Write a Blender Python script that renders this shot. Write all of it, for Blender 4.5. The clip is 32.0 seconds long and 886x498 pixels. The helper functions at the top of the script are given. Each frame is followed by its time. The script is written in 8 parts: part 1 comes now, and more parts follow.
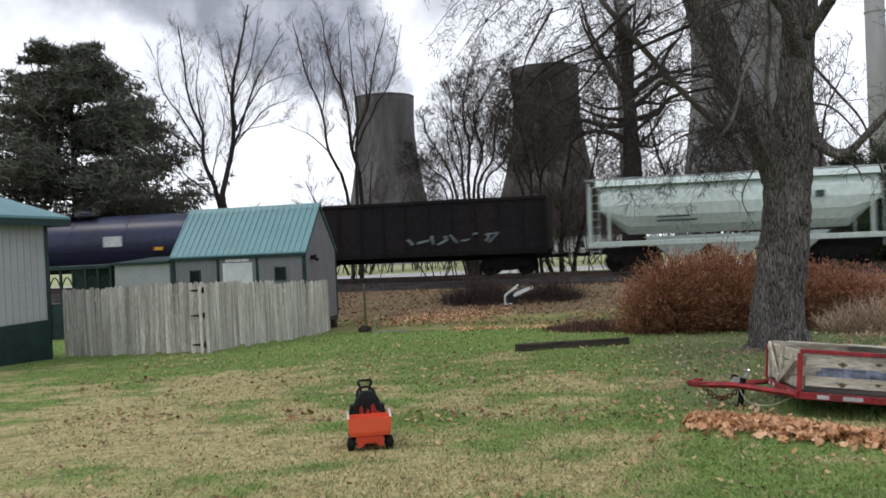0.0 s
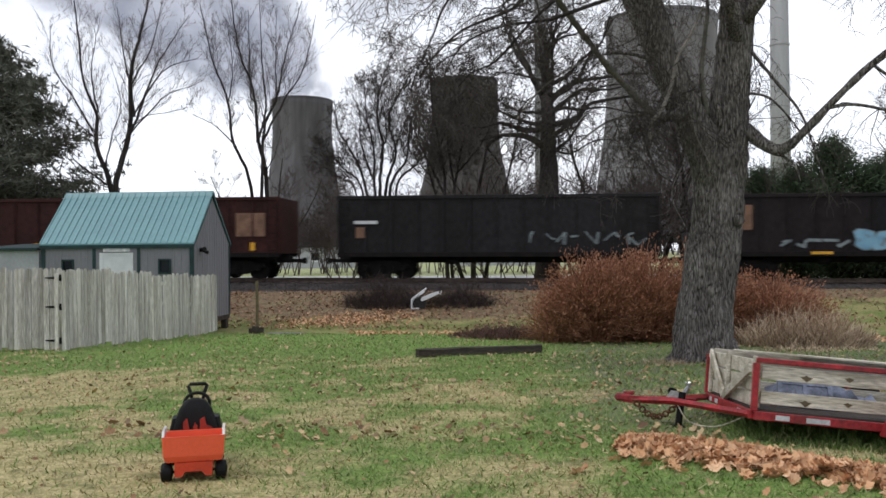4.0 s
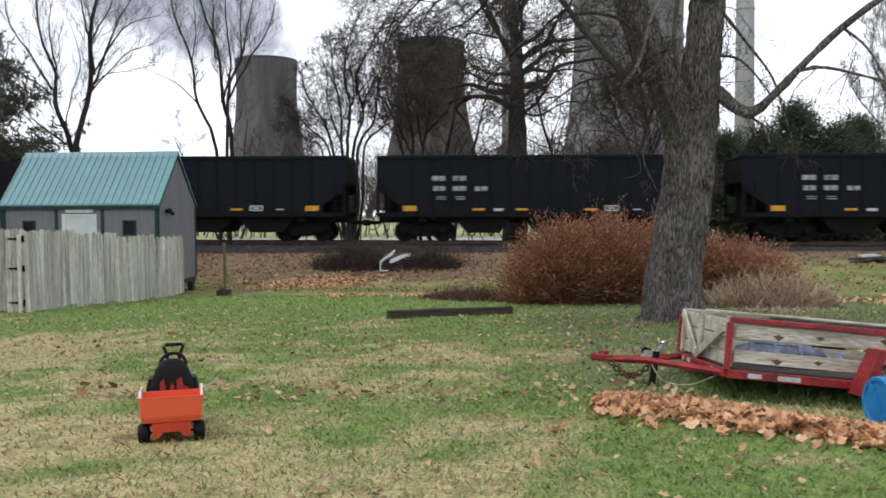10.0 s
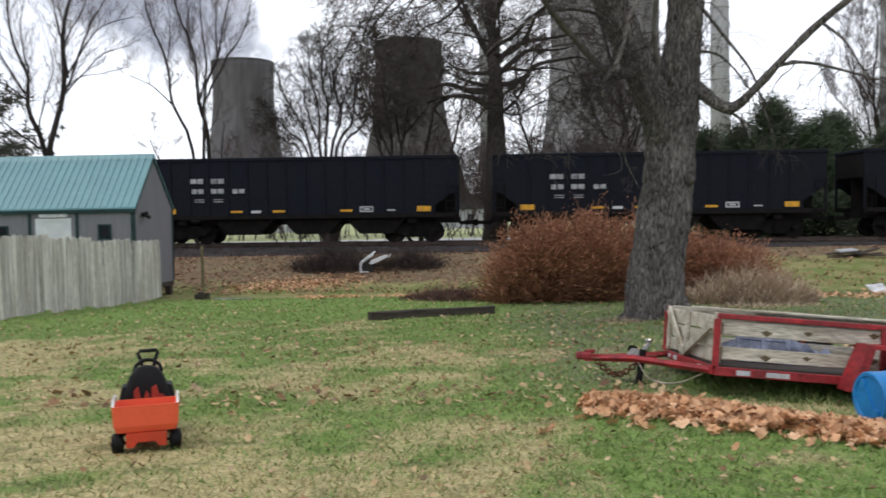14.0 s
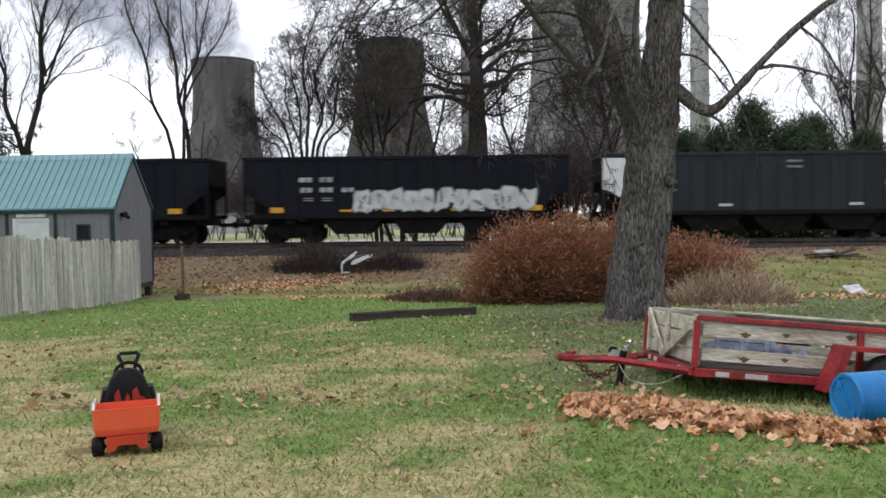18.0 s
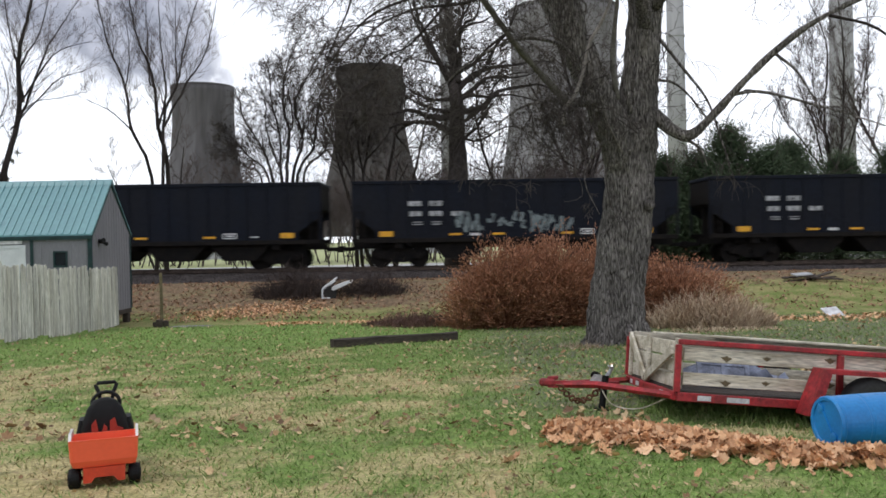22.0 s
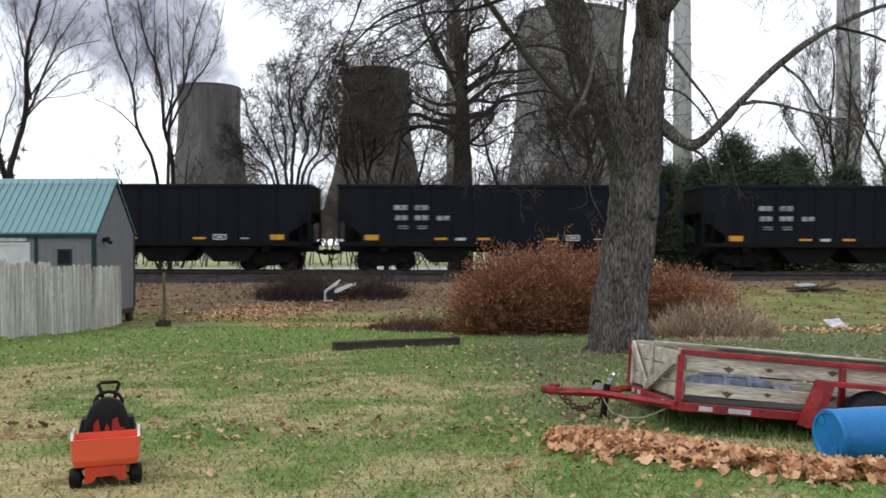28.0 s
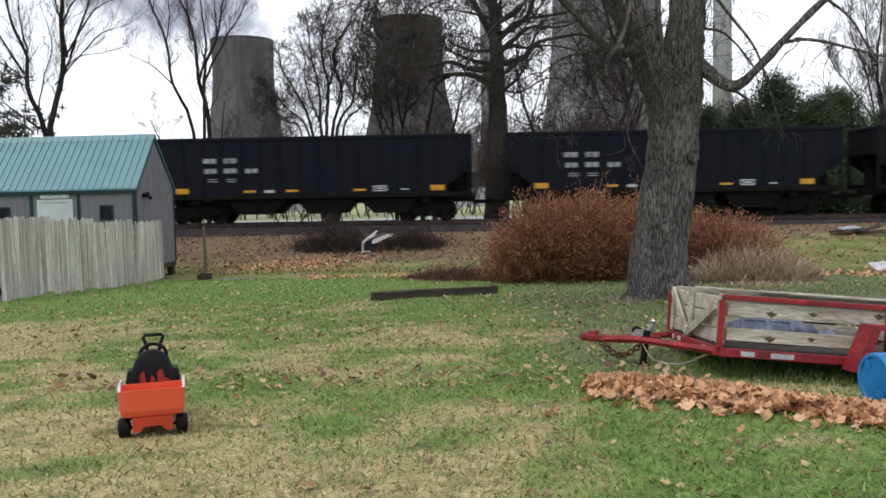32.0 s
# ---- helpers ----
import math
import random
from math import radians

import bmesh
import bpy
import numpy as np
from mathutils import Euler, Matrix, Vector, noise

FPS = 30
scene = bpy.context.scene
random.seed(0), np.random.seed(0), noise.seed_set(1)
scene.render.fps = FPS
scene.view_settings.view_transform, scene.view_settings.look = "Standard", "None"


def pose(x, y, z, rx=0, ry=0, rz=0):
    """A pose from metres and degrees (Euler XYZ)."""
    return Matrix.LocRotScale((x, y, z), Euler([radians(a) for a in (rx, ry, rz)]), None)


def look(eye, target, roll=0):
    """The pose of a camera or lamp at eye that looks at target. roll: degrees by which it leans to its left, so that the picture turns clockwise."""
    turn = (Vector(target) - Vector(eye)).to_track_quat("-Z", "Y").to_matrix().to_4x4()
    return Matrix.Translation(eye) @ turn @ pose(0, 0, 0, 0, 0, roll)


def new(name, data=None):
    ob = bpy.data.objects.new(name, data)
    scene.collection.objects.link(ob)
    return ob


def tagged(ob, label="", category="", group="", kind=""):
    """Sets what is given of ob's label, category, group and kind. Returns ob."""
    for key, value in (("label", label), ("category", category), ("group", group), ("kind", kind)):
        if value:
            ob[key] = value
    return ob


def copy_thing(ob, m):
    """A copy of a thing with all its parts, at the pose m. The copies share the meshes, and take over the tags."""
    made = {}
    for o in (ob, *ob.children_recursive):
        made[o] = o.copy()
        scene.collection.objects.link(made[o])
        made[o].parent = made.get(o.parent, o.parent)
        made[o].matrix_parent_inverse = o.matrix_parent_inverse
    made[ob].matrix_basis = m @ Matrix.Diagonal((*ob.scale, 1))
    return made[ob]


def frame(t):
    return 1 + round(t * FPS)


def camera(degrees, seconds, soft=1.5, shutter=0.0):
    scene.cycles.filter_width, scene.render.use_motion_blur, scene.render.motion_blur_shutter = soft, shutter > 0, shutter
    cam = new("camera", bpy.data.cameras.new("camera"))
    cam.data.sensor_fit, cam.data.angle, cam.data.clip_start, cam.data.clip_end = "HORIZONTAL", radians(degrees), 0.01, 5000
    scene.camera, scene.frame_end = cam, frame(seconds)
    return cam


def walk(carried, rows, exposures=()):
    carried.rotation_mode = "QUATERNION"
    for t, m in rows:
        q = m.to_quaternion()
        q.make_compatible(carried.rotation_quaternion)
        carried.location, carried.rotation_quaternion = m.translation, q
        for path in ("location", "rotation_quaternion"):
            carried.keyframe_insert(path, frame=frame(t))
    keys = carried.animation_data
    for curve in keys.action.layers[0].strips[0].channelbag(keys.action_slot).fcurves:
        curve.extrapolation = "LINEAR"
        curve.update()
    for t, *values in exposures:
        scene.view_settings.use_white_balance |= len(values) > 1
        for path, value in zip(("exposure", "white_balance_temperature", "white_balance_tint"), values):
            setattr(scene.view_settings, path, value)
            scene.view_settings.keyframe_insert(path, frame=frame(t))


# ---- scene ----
cam = camera(54.83, 32.0, soft=1.6, shutter=0.5)
# seconds, eye, yaw to the left, pitch up, roll: a phone carried forward, then held by hand
PATH = [
    (0, 0.580, -2.242, 1.883, 11.99, -0.21, -2.67),
    (0.5, 0.585, -1.836, 1.856, 13.30, 0.59, -2.08),
    (1, 0.581, -1.442, 1.783, 16.32, -1.80, -1.47),
    (1.5, 0.588, -1.141, 1.715, 12.25, -2.20, -1.36),
    (2, 0.607, -0.831, 1.666, 10.48, -1.16, -1.06),
    (2.5, 0.551, -0.560, 1.633, 6.77, 2.20, -2.00),
    (3, 0.523, -0.349, 1.576, 6.09, -0.26, -0.60),
    (3.5, 0.505, -0.172, 1.545, 6.23, 0.10, -0.50),
    (5.5, 0.439, -0.091, 1.499, 5.32, 0.35, -0.33),
    (6, 0.457, -0.113, 1.497, 4.12, -0.23, -0.42),
    (6.5, 0.454, -0.116, 1.498, 4.59, -1.07, -0.12),
    (7, 0.460, -0.117, 1.499, 6.11, -0.84, -0.89),
    (7.5, 0.450, -0.115, 1.496, 5.70, -0.20, -0.38),
    (8, 0.432, -0.106, 1.502, 8.13, 0.79, -0.30),
    (8.5, 0.433, -0.109, 1.500, 8.03, -0.35, -0.22),
    (9, 0.423, -0.091, 1.499, 7.39, 0.24, -0.36),
    (9.5, 0.403, -0.109, 1.501, 4.36, -1.20, 3.22),
    (10, 0.380, -0.085, 1.501, 3.97, -2.26, -0.35),
    (10.5, 0.377, 0.015, 1.486, 6.08, -0.13, -0.43),
    (11, 0.368, 0.071, 1.480, 6.40, -1.73, -1.00),
    (11.5, 0.335, 0.094, 1.488, 5.64, -0.14, -1.15),
    (12, 0.333, 0.091, 1.487, 3.06, -1.75, -0.54),
    (12.5, 0.334, 0.090, 1.487, 1.57, -0.85, -1.20),
    (13, 0.343, 0.079, 1.491, 1.24, -1.24, 0.04),
    (13.5, 0.357, 0.069, 1.487, 0.13, -2.04, 0.05),
    (14, 0.348, 0.081, 1.483, 2.62, -2.24, -1.06),
    (14.5, 0.330, 0.084, 1.492, 5.27, -1.64, -1.38),
    (16.5, 0.331, 0.070, 1.510, 2.26, -1.55, 0.22),
    (17, 0.335, 0.067, 1.505, 1.69, -1.34, 0.53),
    (17.5, 0.341, 0.064, 1.504, 0.86, -2.04, 0.36),
    (18, 0.341, 0.062, 1.500, 1.36, -2.25, -0.94),
    (18.5, 0.338, 0.065, 1.507, 2.55, -1.05, -0.54),
    (19, 0.335, 0.058, 1.510, 1.32, -0.87, -0.41),
    (19.5, 0.329, 0.069, 1.507, 2.19, -0.96, -0.34),
    (20, 0.324, 0.067, 1.509, 1.34, -0.92, 0.72),
    (20.5, 0.321, 0.067, 1.508, 1.14, -1.42, 0.94),
    (21, 0.327, 0.065, 1.512, 0.70, -0.71, 1.03),
    (21.5, 0.329, 0.071, 1.509, 0.90, -0.92, -0.04),
    (22, 0.334, 0.073, 1.509, 0.03, -0.62, -1.21),
    (22.5, 0.329, 0.077, 1.507, -0.01, -0.97, -1.69),
    (23, 0.329, 0.083, 1.506, 1.73, -1.49, -1.69),
    (23.5, 0.329, 0.087, 1.511, 2.30, -0.50, -0.78),
    (24, 0.322, 0.077, 1.514, 1.78, -0.28, -0.34),
    (24.5, 0.323, 0.074, 1.511, 1.75, -0.70, -0.35),
    (26.5, 0.335, 0.066, 1.536, 0.18, -0.87, -1.17),
    (27, 0.338, 0.060, 1.525, -1.14, -1.05, -0.56),
    (27.5, 0.335, 0.055, 1.524, -0.97, -0.62, -0.33),
    (28, 0.326, 0.061, 1.523, 0.24, -0.34, -0.20),
    (28.5, 0.335, 0.059, 1.526, 1.35, -0.20, -0.68),
    (29, 0.369, 0.063, 1.524, 2.41, -0.35, -0.24),
    (29.5, 0.351, 0.072, 1.524, 2.86, -1.39, -0.47),
    (30, 0.336, 0.091, 1.520, 2.44, -1.37, -0.22),
    (30.5, 0.329, 0.108, 1.518, 1.76, -1.90, -0.40),
    (31, 0.328, 0.105, 1.516, 1.46, -2.45, -0.77),
    (31.5, 0.322, 0.109, 1.515, 2.54, -3.38, -1.53),
    (32, 0.324, 0.100, 1.516, 2.74, -3.69, -1.30),
]


def eye_pose(x, y, z, yaw, pitch, roll):
    return pose(x, y, z, 0, 0, yaw) @ pose(0, 0, 0, 90 + pitch) @ pose(0, 0, 0, 0, 0, roll)


walk(cam, [(r[0], eye_pose(*r[1:])) for r in PATH], [(0, -0.19), (1, -0.32), (2, -0.25), (3.5, -0.18), (6, 0.14), (9, 0.08), (13, 0.0), (32, -0.01)])
# ---- world and sun ----
world = bpy.data.worlds.new("overcast_sky")
scene.world = world
world.use_nodes = True
wn, wl = world.node_tree.nodes, world.node_tree.links
wn.clear()


def wmath(op, a, b=None, c=None, clamp=False):
    n = wn.new("ShaderNodeMath")
    n.operation, n.use_clamp = op, clamp
    for i, v in enumerate((a, b, c)):
        if v is None:
            continue
        if isinstance(v, (int, float)):
            n.inputs[i].default_value = v
        else:
            wl.new(v, n.inputs[i])
    return n.outputs[0]


def wsmooth(v, lo, hi):
    n = wn.new("ShaderNodeMapRange")
    n.interpolation_type = "SMOOTHSTEP"
    wl.new(v, n.inputs["Value"])
    n.inputs["From Min"].default_value, n.inputs["From Max"].default_value = lo, hi
    return n.outputs["Result"]


def wmix(f, a, b):
    n = wn.new("ShaderNodeMix")
    n.data_type = "RGBA"
    for i, v in ((0, f), (6, a), (7, b)):
        if isinstance(v, (int, float)):
            n.inputs[i].default_value = v
        elif isinstance(v, tuple):
            n.inputs[i].default_value = (*v, 1)
        else:
            wl.new(v, n.inputs[i])
    return n.outputs[2]


def wnoise(vec, scale, detail, rough=0.55):
    n = wn.new("ShaderNodeTexNoise")
    wl.new(vec, n.inputs["Vector"])
    n.inputs["Scale"].default_value, n.inputs["Detail"].default_value, n.inputs["Roughness"].default_value = scale, detail, rough
    return n.outputs["Fac"]


w_dir = wn.new("ShaderNodeTexCoord").outputs["Generated"]
w_sep = wn.new("ShaderNodeSeparateXYZ")
wl.new(w_dir, w_sep.inputs[0])
w_y = wmath("MAXIMUM", w_sep.outputs[1], 0.02)
w_a, w_e = wmath("DIVIDE", w_sep.outputs[0], w_y), wmath("DIVIDE", w_sep.outputs[2], w_y)
fine_n, big_n = wnoise(w_dir, 22, 6), wnoise(w_dir, 5, 5)
fine_c, big_c = wmath("SUBTRACT", fine_n, 0.5), wmath("SUBTRACT", big_n, 0.5)
wob = wmath("ADD", wmath("MULTIPLY", fine_c, 0.09), wmath("MULTIPLY", big_c, 0.03))
# the steam plume drifting off the far cooling tower: a grey bank that climbs to the left
edge = wmath("MAXIMUM", wmath("MULTIPLY_ADD", wmath("ADD", w_a, 0.39), -0.58, 0.186), 0.180)
low_side = wsmooth(wmath("ADD", wmath("SUBTRACT", w_e, edge), wob), -0.012, 0.022)
right_lim = wmath("MULTIPLY_ADD", wmath("SUBTRACT", w_e, 0.19), -0.35, -0.238)
right_side = wsmooth(wmath("ADD", wmath("SUBTRACT", right_lim, w_a), wob), -0.015, 0.03)
far_left = wsmooth(wmath("ADD", w_a, wob), -1.3, -0.75)
ahead = wsmooth(w_sep.outputs[1], 0.05, 0.2)
plume = wmath("MULTIPLY", wmath("MULTIPLY", low_side, right_side), wmath("MULTIPLY", far_left, ahead))
plume_tone = wmix(wsmooth(fine_n, 0.35, 0.68), (0.32, 0.34, 0.43), (0.60, 0.62, 0.73))
# broken cloud over the white overcast, greyer higher up
banks = wmath("MULTIPLY", wsmooth(wmath("ADD", w_e, wmath("MULTIPLY", big_c, 0.30)), 0.24, 0.36), wsmooth(big_n, 0.38, 0.62))
bright = wmix(wsmooth(big_n, 0.3, 0.7), (1.20, 1.24, 1.35), (1.56, 1.6, 1.70))
cover = wmix(wmath("MULTIPLY", banks, 0.85), bright, (0.50, 0.525, 0.62))
cover = wmix(wmath("MULTIPLY", plume, 0.92), cover, plume_tone)
sky_tex = wn.new("ShaderNodeTexSky")
sky_tex.sky_type, sky_tex.sun_disc = "NISHITA", False
sky_tex.sun_elevation, sky_tex.sun_rotation = radians(58), radians(241)
sky_dim = wn.new("ShaderNodeVectorMath")
sky_dim.operation = "SCALE"
wl.new(sky_tex.outputs[0], sky_dim.inputs[0])
sky_dim.inputs["Scale"].default_value = 0.10
w_bg = wn.new("ShaderNodeBackground")
wl.new(wmix(0.90, sky_dim.outputs[0], cover), w_bg.inputs[0])
w_bg.inputs[1].default_value = 1.0
wl.new(w_bg.outputs[0], wn.new("ShaderNodeOutputWorld").inputs[0])

sun = new("sun", bpy.data.lights.new("sun", "SUN"))
sun.data.energy, sun.data.angle, sun.data.color = 0.75, radians(14), (1.0, 0.96, 0.91)
sun.matrix_basis = look((0, 0, 30), (0.45 * 30, 0.25 * 30, 30 - 0.84 * 30))

# ---- materials ----


def material(name, base, rough=0.7, vary=0.25, scale=6.0, metal=0.0, bump=0.2, second=None, fine=40.0, island=0.0, stretch=(1, 1, 1), random_ob=0.0, spec=0.4, depth=0.02):
    """Two scales of noise over a base colour, with a second colour for stains, fine relief and optional change from piece to piece."""
    m = bpy.data.materials.new(name)
    m.use_nodes = True
    n, l = m.node_tree.nodes, m.node_tree.links
    b = n["Principled BSDF"]
    b.inputs["Roughness"].default_value, b.inputs["Metallic"].default_value = rough, metal
    b.inputs["Specular IOR Level"].default_value = spec
    co = n.new("ShaderNodeTexCoord")
    mp = n.new("ShaderNodeMapping")
    mp.inputs["Scale"].default_value = stretch
    l.new(co.outputs["Object"], mp.inputs["Vector"])
    if random_ob:
        # every piece takes its grain from another spot
        far = n.new("ShaderNodeVectorMath")
        far.operation = "SCALE"
        far.inputs[0].default_value = (37.0, 23.0, 61.0)
        l.new(n.new("ShaderNodeObjectInfo").outputs["Random"], far.inputs["Scale"])
        l.new(far.outputs[0], mp.inputs["Location"])
    n1, n2 = n.new("ShaderNodeTexNoise"), n.new("ShaderNodeTexNoise")
    for t, s, d in ((n1, scale, 4), (n2, fine, 5)):
        l.new(mp.outputs[0], t.inputs["Vector"])
        t.inputs["Scale"].default_value, t.inputs["Detail"].default_value = s, d
    second = second or tuple(c * 0.55 for c in base)
    r1 = n.new("ShaderNodeMapRange")
    r1.inputs["From Min"].default_value, r1.inputs["From Max"].default_value = 0.38, 0.66
    l.new(n1.outputs["Fac"], r1.inputs["Value"])
    mx = n.new("ShaderNodeMix")
    mx.data_type = "RGBA"
    l.new(r1.outputs[0], mx.inputs[0])
    mx.inputs[6].default_value, mx.inputs[7].default_value = (*base, 1), (*second, 1)
    hv = n.new("ShaderNodeHueSaturation")
    l.new(mx.outputs[2], hv.inputs["Color"])
    v = n.new("ShaderNodeMapRange")
    v.inputs["From Min"].default_value, v.inputs["From Max"].default_value = 0.3, 0.7
    v.inputs["To Min"].default_value, v.inputs["To Max"].default_value = 1 - vary, 1 + vary
    l.new(n2.outputs["Fac"], v.inputs["Value"])
    val = v.outputs[0]
    if island or random_ob:
        src = n.new("ShaderNodeNewGeometry").outputs["Random Per Island"] if island else n.new("ShaderNodeObjectInfo").outputs["Random"]
        k = island or random_ob
        rr = n.new("ShaderNodeMapRange")
        rr.inputs["To Min"].default_value, rr.inputs["To Max"].default_value = 1 - k, 1 + k
        l.new(src, rr.inputs["Value"])
        mm = n.new("ShaderNodeMath")
        mm.operation = "MULTIPLY"
        l.new(val, mm.inputs[0])
        l.new(rr.outputs[0], mm.inputs[1])
        val = mm.outputs[0]
    l.new(val, hv.inputs["Value"])
    l.new(hv.outputs[0], b.inputs["Base Color"])
    if bump:
        bp = n.new("ShaderNodeBump")
        bp.inputs["Strength"].default_value, bp.inputs["Distance"].default_value = bump, depth
        l.new(n2.outputs["Fac"], bp.inputs["Height"])
        l.new(bp.outputs[0], b.inputs["Normal"])
    return m


def leaf_material(name, colours, rough=0.75):
    """Each leaf takes one of a run of colours."""
    m = bpy.data.materials.new(name)
    m.use_nodes = True
    n, l = m.node_tree.nodes, m.node_tree.links
    b = n["Principled BSDF"]
    b.inputs["Roughness"].default_value = rough
    b.inputs["Specular IOR Level"].default_value = 0.25
    ramp = n.new("ShaderNodeValToRGB")
    while len(ramp.color_ramp.elements) < len(colours):
        ramp.color_ramp.elements.new(0.5)
    for i, c in enumerate(colours):
        ramp.color_ramp.elements[i].position = i / (len(colours) - 1)
        ramp.color_ramp.elements[i].color = (*c, 1)
    l.new(n.new("ShaderNodeNewGeometry").outputs["Random Per Island"], ramp.inputs[0])
    no = n.new("ShaderNodeTexNoise")
    no.inputs["Scale"].default_value = 25
    l.new(n.new("ShaderNodeTexCoord").outputs["Object"], no.inputs["Vector"])
    hv = n.new("ShaderNodeHueSaturation")
    mr = n.new("ShaderNodeMapRange")
    mr.inputs["To Min"].default_value, mr.inputs["To Max"].default_value = 0.7, 1.3
    l.new(no.outputs["Fac"], mr.inputs["Value"])
    l.new(mr.outputs[0], hv.inputs["Value"])
    l.new(ramp.outputs[0], hv.inputs["Color"])
    l.new(hv.outputs[0], b.inputs["Base Color"])
    return m


def bark_material():
    """Long interlacing ridges of grey bark with dark furrows, and paler scaly patches."""
    m = bpy.data.materials.new("grey_bark")
    m.use_nodes = True
    n, l = m.node_tree.nodes, m.node_tree.links
    b = n["Principled BSDF"]
    b.inputs["Roughness"].default_value, b.inputs["Specular IOR Level"].default_value = 0.95, 0.08
    co = n.new("ShaderNodeTexCoord").outputs["Object"]

    def noise_at(scale, detail, stretch):
        mp = n.new("ShaderNodeMapping")
        mp.inputs["Scale"].default_value = stretch
        l.new(co, mp.inputs["Vector"])
        t = n.new("ShaderNodeTexNoise")
        l.new(mp.outputs[0], t.inputs["Vector"])
        t.inputs["Scale"].default_value, t.inputs["Detail"].default_value = scale, detail
        return t

    warp = noise_at(3.0, 3, (1, 1, 0.6))
    add = n.new("ShaderNodeVectorMath")
    add.operation = "MULTIPLY_ADD"
    l.new(warp.outputs["Color"], add.inputs[0])
    add.inputs[1].default_value = (0.20, 0.20, 0.9)
    l.new(co, add.inputs[2])
    mp = n.new("ShaderNodeMapping")
    mp.inputs["Scale"].default_value = (21.0, 21.0, 2.0)
    l.new(add.outputs[0], mp.inputs["Vector"])
    vor = n.new("ShaderNodeTexVoronoi")
    vor.feature = "DISTANCE_TO_EDGE"
    l.new(mp.outputs[0], vor.inputs["Vector"])
    vor.inputs["Scale"].default_value = 1.0
    grain = noise_at(9.0, 6, (4.0, 4.0, 0.9))
    ridge = n.new("ShaderNodeMapRange")
    ridge.inputs["From Min"].default_value, ridge.inputs["From Max"].default_value = 0.0, 0.34
    ridge.inputs["To Max"].default_value = 0.7
    l.new(vor.outputs["Distance"], ridge.inputs["Value"])
    both = n.new("ShaderNodeMath")
    both.operation = "MULTIPLY_ADD"
    l.new(grain.outputs["Fac"], both.inputs[0])
    both.inputs[1].default_value = 2.2
    l.new(ridge.outputs[0], both.inputs[2])
    ramp = n.new("ShaderNodeValToRGB")
    ramp.color_ramp.elements[0].position, ramp.color_ramp.elements[0].color = 0.42, (0.048, 0.042, 0.039, 1)
    ramp.color_ramp.elements[1].position, ramp.color_ramp.elements[1].color = 0.96, (0.37, 0.342, 0.318, 1)
    half = n.new("ShaderNodeMath")
    half.operation = "MULTIPLY"
    l.new(both.outputs[0], half.inputs[0])
    half.inputs[1].default_value = 0.5
    l.new(half.outputs[0], ramp.inputs[0])
    blotch = n.new("ShaderNodeMapRange")
    blotch.inputs["From Min"].default_value, blotch.inputs["From Max"].default_value = 0.35, 0.68
    blotch.inputs["To Min"].default_value, blotch.inputs["To Max"].default_value = 0.70, 1.25
    l.new(noise_at(2.2, 4, (1, 1, 0.5)).outputs["Fac"], blotch.inputs["Value"])
    hv = n.new("ShaderNodeHueSaturation")
    l.new(ramp.outputs[0], hv.inputs["Color"])
    l.new(blotch.outputs[0], hv.inputs["Value"])
    l.new(hv.outputs[0], b.inputs["Base Color"])
    bp = n.new("ShaderNodeBump")
    bp.inputs["Strength"].default_value, bp.inputs["Distance"].default_value = 1.0, 0.05
    l.new(both.outputs[0], bp.inputs["Height"])
    l.new(bp.outputs[0], b.inputs["Normal"])
    return m


BARK = bark_material()
PALE_TWIG = material("pale_dead_twig", (0.30, 0.275, 0.25), 0.9, 0.3, 4, bump=0.0, spec=0.1)
TWIG_GREY = material("grey_dead_twig", (0.17, 0.155, 0.145), 0.9, 0.3, 4, bump=0.0, spec=0.1)
MOSSY = material("mossy_grey_bark", (0.145, 0.136, 0.118), 0.95, 0.3, 5, bump=0.4, second=(0.10, 0.096, 0.08), fine=30, spec=0.05)
BARK_DARK = material("dark_bark", (0.05, 0.043, 0.04), 0.95, 0.35, 3, spec=0.05, bump=0.5, fine=20, stretch=(4, 4, 1))
TWIG = material("twig_bark", (0.098, 0.085, 0.079), 0.95, 0.3, 2, bump=0.0, spec=0.05)
TWIG_FAR = material("far_twig_bark", (0.105, 0.085, 0.078), 0.95, 0.3, 0.5, bump=0.0, second=(0.07, 0.058, 0.055), spec=0.05)
CONCRETE_LIGHT = material("pale_tower_concrete", (0.20, 0.195, 0.205), 0.9, 0.16, 0.05, bump=0.0, second=(0.155, 0.147, 0.15), fine=0.3, stretch=(1, 1, 0.12))
CONCRETE = material("tower_concrete", (0.128, 0.122, 0.132), 0.9, 0.18, 0.05, bump=0.0, second=(0.075, 0.070, 0.074), fine=0.3, stretch=(1, 1, 0.12))
# darker than the other towers' concrete, with random streaks
CONCRETE_DARK = material("dark_tower_concrete", (0.090, 0.085, 0.083), 0.9, 0.18, 0.05, bump=0.0, second=(0.058, 0.053, 0.051), fine=0.3, stretch=(1, 1, 0.2))
CONCRETE_PALE = material("chimney_concrete", (0.36, 0.36, 0.37), 0.9, 0.1, 0.04, bump=0.0, second=(0.28, 0.28, 0.29), fine=0.3, stretch=(1, 1, 0.1))
COAL_BLACK = material("black_car_paint", (0.0062, 0.0086, 0.0160), 0.65, 0.3, 0.7, bump=0.05, second=(0.0088, 0.0098, 0.0145), fine=9, stretch=(1, 1, 0.5), spec=0.14)
